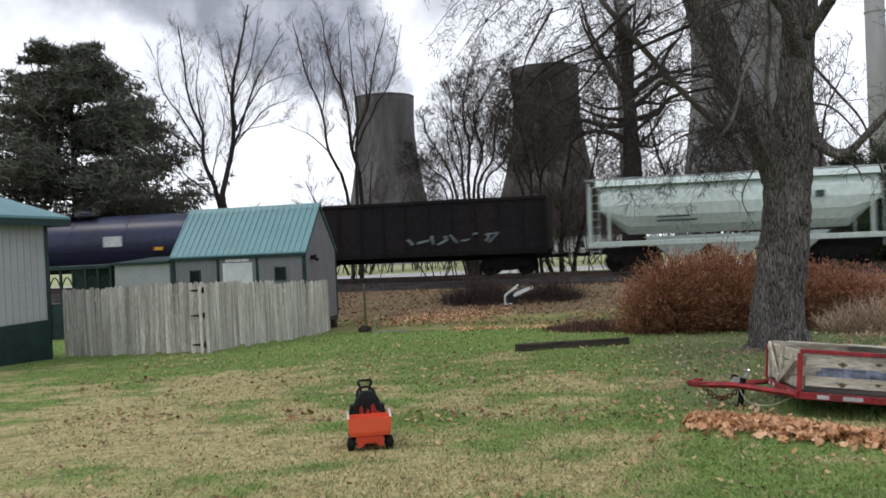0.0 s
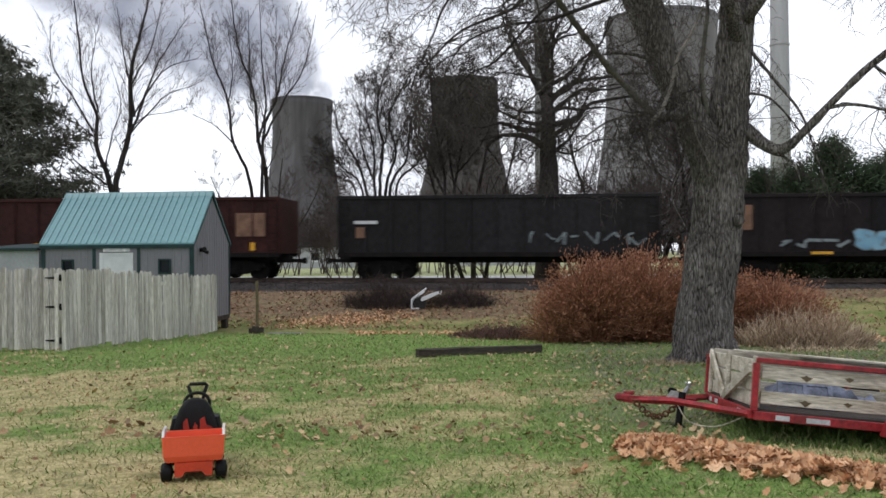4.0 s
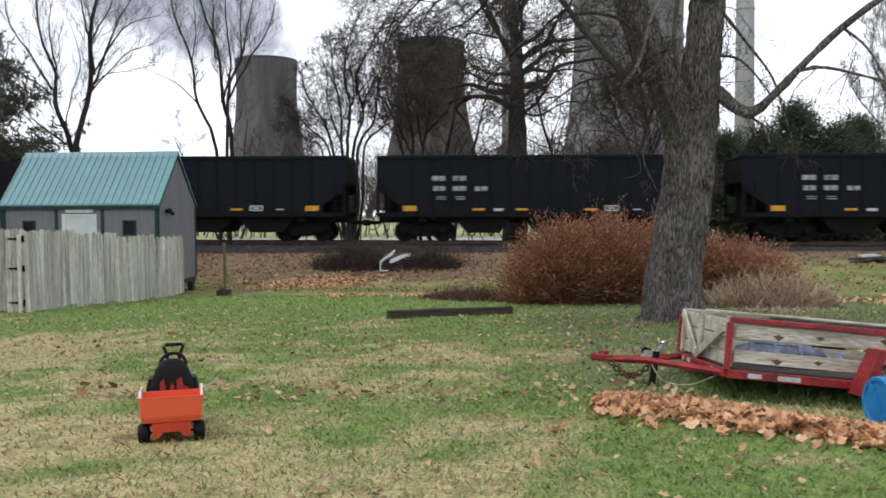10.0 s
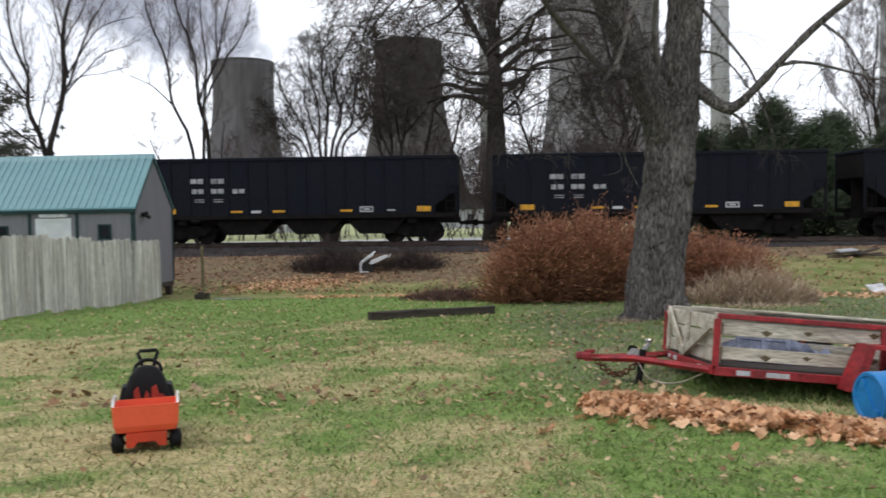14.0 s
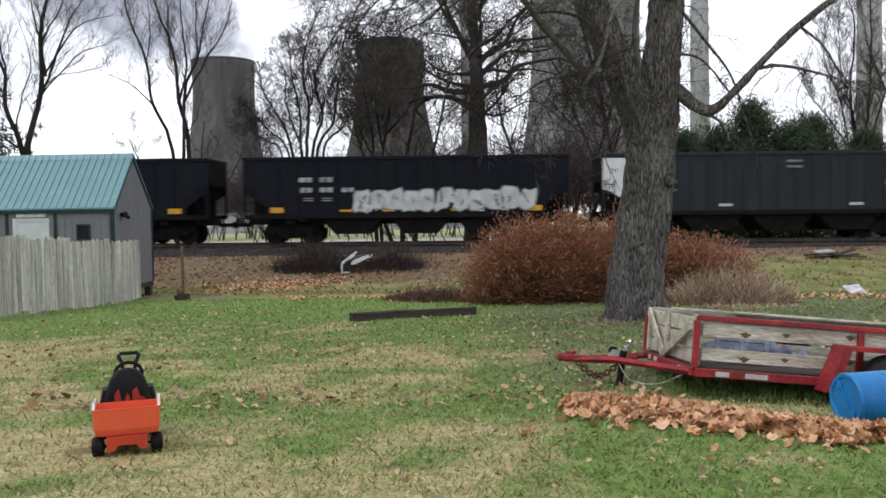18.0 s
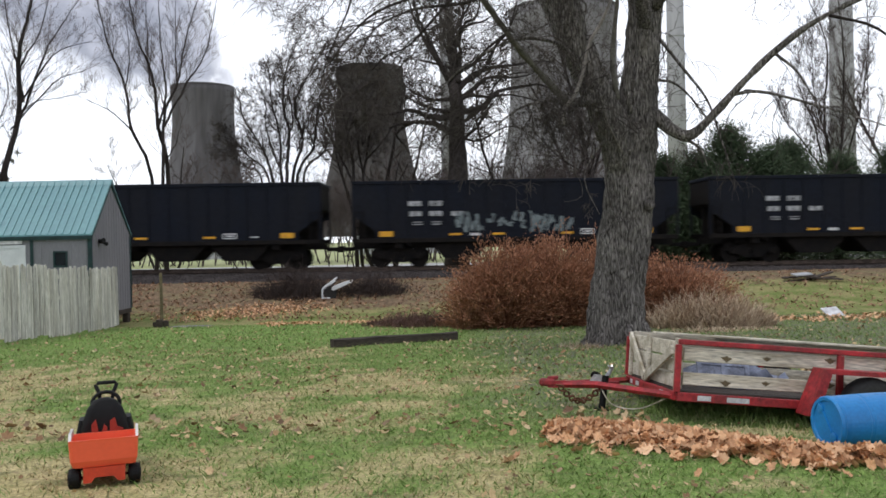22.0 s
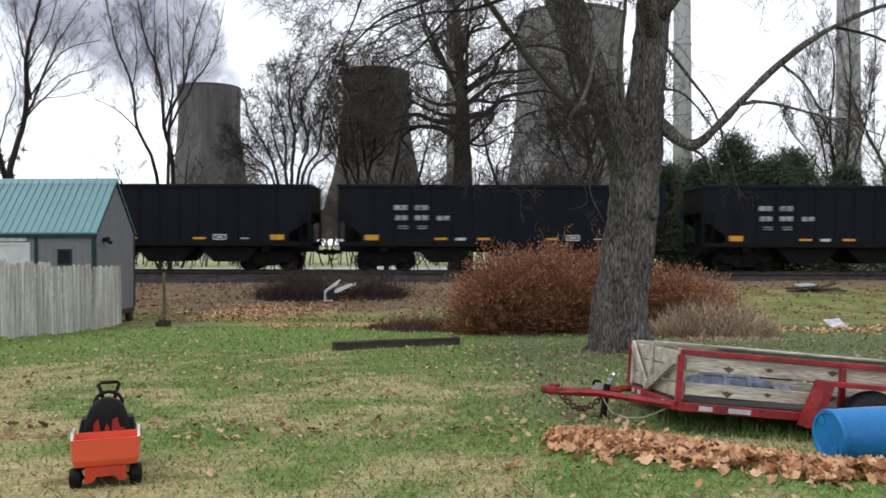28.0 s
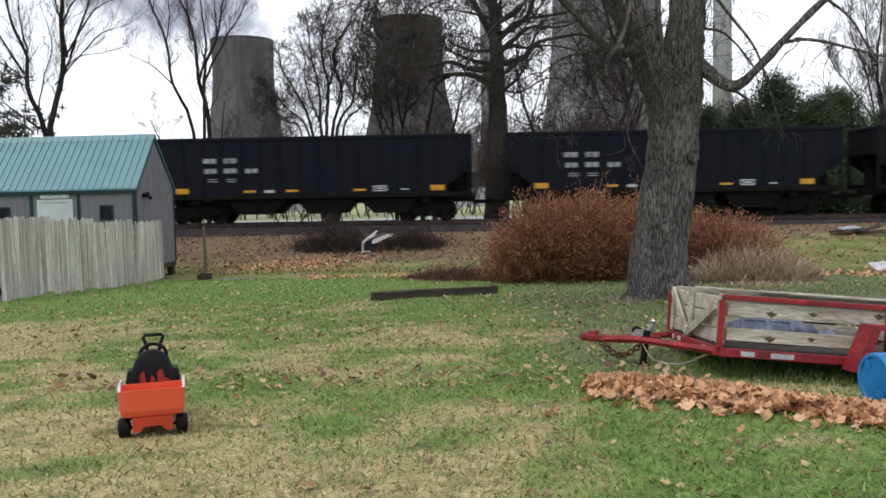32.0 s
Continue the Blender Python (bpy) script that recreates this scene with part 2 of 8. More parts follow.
CAR_SLATE = material("slate_car_paint", (0.026, 0.031, 0.038), 0.6, 0.3, 0.7, bump=0.05, second=(0.018, 0.02, 0.024), spec=0.2, fine=9, stretch=(2, 1, 0.3))
CAR_BROWN = material("oxide_brown_car_paint", (0.05, 0.018, 0.016), 0.7, 0.35, 0.6, bump=0.08, second=(0.03, 0.013, 0.012), spec=0.12, fine=8, stretch=(1, 1, 0.4))
CAR_SOOT = material("sooty_car_paint", (0.0135, 0.0125, 0.0145), 0.7, 0.35, 0.5, bump=0.08, second=(0.020, 0.0155, 0.016), spec=0.12, fine=8, stretch=(1, 1, 0.4))
CAR_GREY = material("weathered_grey_car_paint", (0.024, 0.023, 0.025), 0.7, 0.35, 0.5, bump=0.08, second=(0.016, 0.0155, 0.016), spec=0.12, fine=8, stretch=(1, 1, 0.4))
CAR_WHITE = material("pale_green_white_car_paint", (0.55, 0.65, 0.61), 0.5, 0.16, 0.5, bump=0.03, second=(0.48, 0.56, 0.52), fine=6, stretch=(1, 1, 0.4))
TANK_BLUE = material("navy_tank_paint", (0.025, 0.03, 0.075), 0.35, 0.3, 0.5, bump=0.03, second=(0.02, 0.02, 0.035), fine=6)
STEEL_DARK = material("grimy_steel", (0.009, 0.0085, 0.009), 0.8, 0.4, 3, bump=0.1, second=(0.016, 0.0135, 0.012), spec=0.1)
RAIL_STEEL = material("rail_steel", (0.12, 0.09, 0.075), 0.5, 0.3, 4, metal=0.7, bump=0.05)
YELLOW = material("yellow_reflector", (0.75, 0.38, 0.02), 0.5, 0.2, 5, bump=0.0, second=(0.55, 0.28, 0.03))
FADED_MARK = material("faded_white_marking", (0.40, 0.41, 0.43), 0.65, 0.45, 3, bump=0.0, second=(0.22, 0.225, 0.235), fine=9)
WHITE_MARK = material("white_marking", (0.62, 0.63, 0.64), 0.6, 0.2, 3, bump=0.0, second=(0.45, 0.46, 0.47))
DARK_MARK = material("dark_marking", (0.05, 0.08, 0.08), 0.6, 0.2, 3, bump=0.0)
TEAL_ROOF = material("teal_metal_roof", (0.145, 0.300, 0.330), 0.4, 0.08, 0.8, metal=0.0, bump=0.02, second=(0.160, 0.330, 0.350), fine=8)
GREEN_TRIM = material("dark_green_trim", (0.012, 0.042, 0.042), 0.5, 0.2, 3, bump=0.03)
GREY_SIDING = material("grey_siding", (0.22, 0.215, 0.235), 0.65, 0.1, 1.5, bump=0.05, second=(0.19, 0.187, 0.205), fine=20, stretch=(2, 2, 0.3))
WHITE_SIDING = material("off_white_siding", (0.42, 0.43, 0.45), 0.6, 0.08, 1, bump=0.03, second=(0.37, 0.38, 0.40), fine=14)
WHITE_PAINT = material("white_paint", (0.72, 0.74, 0.76), 0.5, 0.08, 2, bump=0.03, second=(0.62, 0.64, 0.66))
GLASS_DARK = material("dark_window_glass", (0.02, 0.023, 0.028), 0.1, 0.2, 2, bump=0.0)
FENCE_WOOD = material("weathered_cedar", (0.66, 0.635, 0.59), 0.85, 0.42, 1.0, bump=0.5, second=(0.36, 0.335, 0.285), fine=9, stretch=(9, 9, 0.6), random_ob=0.26)
RAW_WOOD = material("weathered_board", (0.60, 0.56, 0.47), 0.8, 0.4, 1.6, bump=0.3, second=(0.34, 0.30, 0.22), fine=14, stretch=(0.7, 5, 5), random_ob=0.12)
STAKE_WOOD = material("olive_stake_wood", (0.17, 0.14, 0.075), 0.85, 0.3, 4, bump=0.2)
KNOT = material("wood_knot", (0.16, 0.12, 0.065), 0.8, 0.3, 5, bump=0.1)
OLD_TIMBER = material("rotting_timber", (0.042, 0.032, 0.026), 0.9, 0.4, 3, bump=0.6, second=(0.07, 0.056, 0.045), fine=20, stretch=(0.4, 3, 3))
RED_PAINT = material("faded_red_paint", (0.38, 0.024, 0.030), 0.5, 0.4, 4, bump=0.08, second=(0.19, 0.022, 0.024), fine=26)
CHROME = material("bare_metal", (0.55, 0.56, 0.58), 0.3, 0.2, 4, metal=0.9, bump=0.05)
RUST = material("rust", (0.16, 0.06, 0.03), 0.85, 0.4, 6, bump=0.3)
BLACK_RUBBER = material("black_rubber", (0.018, 0.018, 0.019), 0.75, 0.3, 6, bump=0.15, second=(0.03, 0.029, 0.028))
BLACK_PLASTIC = material("black_plastic", (0.008, 0.008, 0.0085), 0.55, 0.2, 6, bump=0.05, spec=0.2)
ORANGE_PLASTIC = material("orange_plastic", (0.84, 0.125, 0.055), 0.38, 0.03, 3, bump=0.0, second=(0.80, 0.115, 0.05))
ORANGE_DEEP = material("red_orange_plastic", (0.62, 0.055, 0.018), 0.42, 0.1, 3, bump=0.03, second=(0.5, 0.05, 0.02))
SEAT_RED = material("dark_red_plastic", (0.30, 0.03, 0.016), 0.5, 0.15, 4, bump=0.03)
CREAM_PLASTIC = material("white_plastic_edge", (0.75, 0.72, 0.68), 0.45, 0.08, 4, bump=0.0)
BLUE_PLASTIC = material("blue_plastic", (0.016, 0.23, 0.56), 0.38, 0.1, 2, bump=0.04, second=(0.014, 0.17, 0.45))
CRYSTAL_TARP = material("pale_blue_sheet", (0.24, 0.27, 0.36), 0.35, 0.35, 5, bump=0.2, second=(0.07, 0.08, 0.12))
CARD = material("white_card", (0.72, 0.72, 0.74), 0.6, 0.1, 5, bump=0.0)
SLAB_STONE = material("grey_slab_stone", (0.22, 0.21, 0.205), 0.9, 0.3, 4, bump=0.3, second=(0.15, 0.145, 0.14))
GRAVEL = material("ballast_stone", (0.075, 0.066, 0.064), 0.95, 0.6, 1.2, bump=1.0, second=(0.04, 0.035, 0.035), spec=0.1, fine=14)
ROAD_GREY = material("far_concrete", (0.58, 0.58, 0.57), 0.9, 0.1, 0.3, bump=0.0)
NEEDLES = leaf_material("pine_needles", [(0.076, 0.082, 0.064), (0.115, 0.12, 0.094), (0.095, 0.10, 0.08), (0.165, 0.16, 0.125)])
CEDAR_GREEN = leaf_material("cedar_green", [(0.026, 0.046, 0.022), (0.042, 0.07, 0.032), (0.065, 0.095, 0.045), (0.05, 0.062, 0.034)])
RUSSET = leaf_material("russet_leaves", [(0.20, 0.088, 0.050), (0.37, 0.168, 0.092), (0.46, 0.225, 0.130), (0.28, 0.125, 0.072), (0.54, 0.315, 0.20)])
DRY_STALK = leaf_material("dry_stalks", [(0.48, 0.37, 0.26), (0.66, 0.54, 0.40), (0.37, 0.26, 0.175), (0.18, 0.12, 0.085)])
DEAD_WEED = leaf_material("dead_weeds", [(0.040, 0.032, 0.032), (0.062, 0.050, 0.047), (0.10, 0.068, 0.056)])
RED_WEED = leaf_material("reddish_weeds", [(0.10, 0.055, 0.045), (0.15, 0.08, 0.06), (0.07, 0.042, 0.038)])
FALLEN = leaf_material("fallen_leaves", [(0.60, 0.335, 0.17), (0.77, 0.465, 0.26), (0.29, 0.145, 0.07), (0.82, 0.54, 0.33), (0.45, 0.235, 0.12), (0.71, 0.415, 0.225)])
FALLEN_PALE = leaf_material("scattered_leaves", [(0.42, 0.28, 0.14), (0.58, 0.43, 0.24), (0.22, 0.125, 0.065), (0.60, 0.46, 0.28), (0.12, 0.07, 0.042), (0.34, 0.20, 0.10)])
GRASS = leaf_material("grass_blades", [(0.105, 0.165, 0.042), (0.185, 0.285, 0.075), (0.27, 0.36, 0.12), (0.14, 0.215, 0.058), (0.40, 0.40, 0.19)])
GRASS_DRY = leaf_material("dry_grass_blades", [(0.50, 0.42, 0.22), (0.30, 0.27, 0.13), (0.62, 0.53, 0.31), (0.16, 0.16, 0.07), (0.42, 0.36, 0.18)])
BANK_LEAF = leaf_material("bank_litter", [(0.21, 0.113, 0.068), (0.32, 0.18, 0.108), (0.12, 0.066, 0.042), (0.45, 0.29, 0.18), (0.26, 0.142, 0.085)])
BUSH_STEM = leaf_material("russet_stems", [(0.24, 0.11, 0.066), (0.34, 0.165, 0.095), (0.13, 0.062, 0.043)])
BRUSH = leaf_material("dead_brush", [(0.045, 0.032, 0.029), (0.07, 0.05, 0.043), (0.03, 0.022, 0.021)])

# ---- mesh helpers ----


class Shape:
    """Collects faces for one mesh."""

    def __init__(self):
        self.v, self.f = [], []

    def add(self, verts, faces):
        k = len(self.v)
        self.v.extend(verts)
        self.f.extend([tuple(i + k for i in f) for f in faces])
        return self

    def box(self, x0, x1, y0, y1, z0, z1, c=0.0):
        """A block, with its edges cut off by c."""
        if c <= 0:
            vs = [(x, y, z) for x in (x0, x1) for y in (y0, y1) for z in (z0, z1)]
            return self.add(vs, [(0, 1, 3, 2), (4, 6, 7, 5), (0, 4, 5, 1), (2, 3, 7, 6), (0, 2, 6, 4), (1, 5, 7, 3)])
        vs, idx = [], {}
        lim = ((x0, x1), (y0, y1), (z0, z1))
        for sx in (0, 1):
            for sy in (0, 1):
                for sz in (0, 1):
                    for ax in range(3):
                        p = []
                        for k, s in enumerate((sx, sy, sz)):
                            q = lim[k][s]
                            p.append(q if k == ax else q + (c if s == 0 else -c))
                        idx[sx, sy, sz, ax] = len(vs)
                        vs.append(tuple(p))
        fs = []
        for ax in range(3):
            o = [k for k in range(3) if k != ax]
            for s in (0, 1):
                ring = []
                for a, b in ((0, 0), (1, 0), (1, 1), (0, 1)):
                    key = [0, 0, 0]
                    key[ax], key[o[0]], key[o[1]] = s, a, b
                    ring.append(idx[(*key, ax)])
                fs.append(tuple(ring))
        for ax in range(3):
            o = [k for k in range(3) if k != ax]
            for a in (0, 1):
                for b in (0, 1):
                    k0, k1 = [0, 0, 0], [0, 0, 0]
                    k0[o[0]] = k1[o[0]] = a
                    k0[o[1]] = k1[o[1]] = b
                    k1[ax] = 1
                    fs.append((idx[(*k0, o[0])], idx[(*k1, o[0])], idx[(*k1, o[1])], idx[(*k0, o[1])]))
        for sx in (0, 1):
            for sy in (0, 1):
                for sz in (0, 1):
                    fs.append(tuple(idx[sx, sy, sz, ax] for ax in range(3)))
        return self.add(vs, fs)

    def prism(self, outline, axis, a, b):
        """An outline in the plane across axis, drawn out from a to b."""
        n = len(outline)
        put = {"x": lambda p, q, s: (s, p, q), "y": lambda p, q, s: (p, s, q), "z": lambda p, q, s: (p, q, s)}[axis]
        vs = [put(p, q, a) for p, q in outline] + [put(p, q, b) for p, q in outline]
        return self.add(vs, [tuple(range(n)), tuple(range(2 * n - 1, n - 1, -1))] + [(i, (i + 1) % n, n + (i + 1) % n, n + i) for i in range(n)])

    def tube(self, pts, radii, sides=6, cap=True):
        """A round bar along a line of points, with a radius at each."""
        pts = [Vector(p) for p in pts]
        if isinstance(radii, (int, float)):
            radii = [radii] * len(pts)
        k, n = len(self.v), len(pts)
        side = None
        for i, p in enumerate(pts):
            d = pts[min(i + 1, n - 1)] - pts[max(i - 1, 0)]
            if d.length < 1e-9:
                d = Vector((0, 0, 1))
            d.normalize()
            if side is None:
                side = d.cross(Vector((0, 1, 0)) if abs(d.y) < 0.9 else Vector((1, 0, 0)))
            side = side - d * side.dot(d)
            if side.length < 1e-6:
                side = d.orthogonal()
            side.normalize()
            other = d.cross(side)
            for j in range(sides):
                a = 2 * math.pi * j / sides
                q = p + (side * math.cos(a) + other * math.sin(a)) * radii[i]
                self.v.append((q.x, q.y, q.z))
        for i in range(n - 1):
            for j in range(sides):
                j2 = (j + 1) % sides
                self.f.append((k + i * sides + j, k + i * sides + j2, k + (i + 1) * sides + j2, k + (i + 1) * sides + j))
        if cap:
            self.f.append(tuple(k + j for j in range(sides - 1, -1, -1)))
            self.f.append(tuple(k + (n - 1) * sides + j for j in range(sides)))
        return self

    def lathe(self, profile, axis="z", at=(0, 0, 0), sides=24, closed=False):
        """A profile of (radius, height) pairs, turned about an axis."""
        vs, fs, n = [], [], len(profile)
        for r, h in profile:
            for j in range(sides):
                a = 2 * math.pi * j / sides
                p, q = r * math.cos(a), r * math.sin(a)
                c = {"z": (p, q, h), "x": (h, p, q), "y": (p, h, q)}[axis]
                vs.append((c[0] + at[0], c[1] + at[1], c[2] + at[2]))
        for i in range(n if closed else n - 1):
            i2 = (i + 1) % n
            for j in range(sides):
                j2 = (j + 1) % sides
                fs.append((i * sides + j, i * sides + j2, i2 * sides + j2, i2 * sides + j))
        if not closed:
            fs.append(tuple(range(sides - 1, -1, -1)))
            fs.append(tuple((n - 1) * sides + j for j in range(sides)))
        return self.add(vs, fs)

    def moved(self, m):
        self.v = [tuple(m @ Vector(p)) for p in self.v]
        return self

    def mesh(self, name, mat, smooth=False):
        me = bpy.data.meshes.new(name)
        me.from_pydata(self.v, [], self.f)
        bm = bmesh.new()
        bm.from_mesh(me)
        bmesh.ops.recalc_face_normals(bm, faces=bm.faces)
        bm.to_mesh(me)
        bm.free()
        me.materials.append(mat)
        if smooth:
            me.shade_smooth()
        return me


def part(name, shape, mat, parent=None, label="", smooth=False):
    """One mesh object under a thing or a part (or on its own)."""
    ob = new(name, shape.mesh(name, mat, smooth) if isinstance(shape, Shape) else shape)
    if parent is not None:
        ob.parent = parent
    return tagged(ob, label)


def thing(name, m, label, category, group="", kind=""):
    """An empty at a thing's base that carries its parts."""
    ob = new(name)
    ob.matrix_basis = m
    return tagged(ob, label, category, group, kind)


def at_part(ob, m):
    ob.matrix_basis = m
    return ob


def quads(name, verts, faces, mat):
    """A mesh straight from arrays, for what is too many to count."""
    me = bpy.data.meshes.new(name)
    me.from_pydata(verts, [], faces)
    me.materials.append(mat)
    return me


def smooth01(v):
    v = min(1.0, max(0.0, v))
    return v * v * (3 - 2 * v)


def ground_z(x, y):
    """The yard falls gently away from the camera, then a bank climbs to the track bed."""
    if y < 29:
        z = -0.045 * (max(y, -12) - 5.2)
        z -= 0.10 * smooth01((y - 24) / 4.5) * (1 - smooth01((y - 28) / 2.5))
    else:
        z = -1.071 - 0.10 * (1 - smooth01((y - 28) / 2.5)) + 0.92 * smooth01((y - 29.3) / 7.2)
    if y > 44:
        z -= 0.35 * smooth01((y - 44) / 5)
    z -= 0.18 * math.exp(-(((x - 4.3) / 1.9) ** 2) - ((y - 8.0) / 1.1) ** 2)
    far = min(1.0, max(0.0, (20 - abs(y - 15)) / 8))
    return z + 0.035 * far * noise.noise((x * 0.35, y * 0.35, 0.0))

# ---- ground ----


def turf_dryness(x, y):
    """0 where the lawn is green, 1 where it has gone to straw."""
    n = 0.6 * noise.noise((x * 0.26, y * 0.25, 1.0)) + 0.6 * noise.noise((x * 0.8, y * 0.8, 4.0)) + 0.6 * noise.noise((x * 2.3, y * 2.0, 7.0))
    n += -0.10 + 0.26 * (1 - smooth01((y - 5.0) / 6.0)) * (1 - smooth01((x + 0.6) / 1.8))
    n -= 0.34 * smooth01((y - 11.5) / 6.0) + 0.26 * smooth01((x - 0.2) / 1.8) * smooth01((y - 2.5) / 2.0)
    return smooth01(n / 1.0 + 0.5)


def ground_material():
    """Lawn in green and straw patches; leaf litter on the bank; pale mown grass beyond the line, sunlight put into its
    colour.
    """
    m = bpy.data.materials.new("lawn_and_bank")
    m.use_nodes = True
    n, l = m.node_tree.nodes, m.node_tree.links
    b = n["Principled BSDF"]
    b.inputs["Roughness"].default_value = 0.95
    b.inputs["Specular IOR Level"].default_value = 0.15
    co = n.new("ShaderNodeTexCoord").outputs["Object"]
    sep = n.new("ShaderNodeSeparateXYZ")
    l.new(co, sep.inputs[0])

    def nz(scale, detail=5, vec=co):
        t = n.new("ShaderNodeTexNoise")
        l.new(vec, t.inputs["Vector"])
        t.inputs["Scale"].default_value, t.inputs["Detail"].default_value = scale, detail
        t.inputs["Roughness"].default_value = 0.62
        return t.outputs["Fac"]

    def ss(v, lo, hi):
        r = n.new("ShaderNodeMapRange")
        r.interpolation_type = "SMOOTHSTEP"
        l.new(v, r.inputs["Value"])
        r.inputs["From Min"].default_value, r.inputs["From Max"].default_value = lo, hi
        return r.outputs[0]

    def mx(f, a, c):
        k = n.new("ShaderNodeMix")
        k.data_type = "RGBA"
        for i, v in ((0, f), (6, a), (7, c)):
            if isinstance(v, tuple):
                k.inputs[i].default_value = (*v, 1)
            elif isinstance(v, float):
                k.inputs[i].default_value = v
            else:
                l.new(v, k.inputs[i])
        return k.outputs[2]

    def ma(op, a, c):
        k = n.new("ShaderNodeMath")
        k.operation = op
        for i, v in enumerate((a, c)):
            if isinstance(v, float):
                k.inputs[i].default_value = v
            else:
                l.new(v, k.inputs[i])
        return k.outputs[0]

    big, mid, fine, grain = nz(0.28), nz(1.3), nz(7.0), nz(42.0)
    x, y = sep.outputs[0], sep.outputs[1]
    green = mx(ss(fine, 0.35, 0.65), (0.116, 0.194, 0.042), (0.200, 0.290, 0.078))
    straw = mx(ss(fine, 0.35, 0.65), (0.51, 0.43, 0.225), (0.34, 0.305, 0.135))
    turf = n.new("ShaderNodeAttribute")
    turf.attribute_name = "dryness"
    dry = ss(ma("ADD", turf.outputs["Fac"], ma("ADD", ma("MULTIPLY", ma("SUBTRACT", nz(5.0), 0.5), 0.9), ma("MULTIPLY", ma("SUBTRACT", nz(17.0), 0.5), 0.8))), 0.18, 0.82)
    lawn = mx(dry, green, straw)
    lawn = mx(ma("MULTIPLY", ss(ma("ADD", y, ma("MULTIPLY", big, 6.0)), 18.0, 23.0), ss(x, 3.0, -1.0)), lawn, mx(ss(fine, 0.35, 0.65), (0.135, 0.245, 0.050), (0.215, 0.325, 0.085)))
    lawn = mx(ma("MULTIPLY", ss(nz(3.1), 0.52, 0.66), 0.55), lawn, (0.10, 0.125, 0.05))
    # bare litter worked into the turf
    lawn = mx(ma("MULTIPLY", ss(nz(15.0, 3), 0.58, 0.68), 0.7), lawn, (0.36, 0.27, 0.16))
    # the right of the yard turns a mottled olive-grey
    grey_turf = ma("MULTIPLY", ss(ma("ADD", x, ma("MULTIPLY", mid, 2.0)), 1.2, 2.8), ss(y, 6.5, 9.0))
    lawn = mx(ma("MULTIPLY", grey_turf, ss(fine, 0.30, 0.60)), lawn, (0.15, 0.15, 0.105))
    litter = mx(ss(fine, 0.40, 0.62), (0.125, 0.083, 0.058), (0.27, 0.18, 0.12))
    litter = mx(ma("MULTIPLY", ss(mid, 0.48, 0.60), 0.6), litter, (0.21, 0.19, 0.10))
    edge = ma("ADD", y, ma("ADD", ma("MULTIPLY", mid, -5.0), ma("MULTIPLY", fine, -1.6)))
    bank = mx(ss(mid, 0.42, 0.60), (0.15, 0.195, 0.055), (0.26, 0.245, 0.105))
    bank = mx(ma("MULTIPLY", ss(nz(11.0, 3), 0.56, 0.68), 0.7), bank, (0.38, 0.25, 0.15))
    surf = mx(ss(edge, 22.2, 23.8), lawn, bank)
    right = ss(x, 8.0, 11.0)
    surf = mx(ma("MULTIPLY", ss(ma("ADD", edge, ma("MULTIPLY", right, -3.0)), 26.9, 28.6), 0.92), surf, litter)
    beyond = mx(ss(nz(0.06), 0.4, 0.6), (0.42, 0.46, 0.22), (0.36, 0.38, 0.22))
    surf = mx(ss(y, 45.0, 47.0), surf, beyond)
    hv = n.new("ShaderNodeHueSaturation")
    r = n.new("ShaderNodeMapRange")
    r.inputs["From Min"].default_value, r.inputs["From Max"].default_value = 0.3, 0.7
    r.inputs["To Min"].default_value, r.inputs["To Max"].default_value = 0.45, 1.5
    l.new(grain, r.inputs["Value"])
    l.new(r.outputs[0], hv.inputs["Value"])
    l.new(surf, hv.inputs["Color"])
    l.new(hv.outputs[0], b.inputs["Base Color"])
    bp = n.new("ShaderNodeBump")
    bp.inputs["Strength"].default_value, bp.inputs["Distance"].default_value = 0.7, 0.03
    l.new(fine, bp.inputs["Height"])
    l.new(bp.outputs[0], b.inputs["Normal"])
    return m


def build_ground():
    near_x = [-30 + 0.75 * i for i in range(21)] + [-14.4 + 0.3 * i for i in range(97)] + [15 + 0.75 * i for i in range(21)]
    xs = [-2500, -900, -350, -150, -80, -50, -38] + near_x + [38, 50, 80, 150, 350, 900, 2500]
    ys = [-600, -120, -40, -18, -8] + [-4 + 0.6 * i for i in range(8)] + [0.7 + 0.3 * i for i in range(88)] + [27.2 + 0.6 * i for i in range(34)] + [50, 55, 62, 75, 100, 150, 260, 500, 1000, 2200]
    vs = [(x, y, ground_z(x, y)) for y in ys for x in xs]
    w = len(xs)
    fs = [(j * w + i, j * w + i + 1, (j + 1) * w + i + 1, (j + 1) * w + i) for j in range(len(ys) - 1) for i in range(w - 1)]
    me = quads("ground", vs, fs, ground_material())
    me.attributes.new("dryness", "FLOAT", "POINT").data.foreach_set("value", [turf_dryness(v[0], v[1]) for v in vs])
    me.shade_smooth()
    tagged(new("ground", me), "patchy green and straw lawn falling to a leafy bank", "lawn", kind="structure")


build_ground()

# ---- track ----
RAIL_Z, TRACK_Y, GRADE = 0.285, 40.35, 0.37  # rail top at x = 0, middle of the track, fall to the right in degrees
FALL = math.tan(radians(GRADE))


def on_track(x, y=0.0, z=0.0):
    level = min(45.0, max(-45.0, x))
    return pose(x, TRACK_Y + y, RAIL_Z - FALL * level + z, 0, GRADE if abs(x) < 45 else 0, 0)


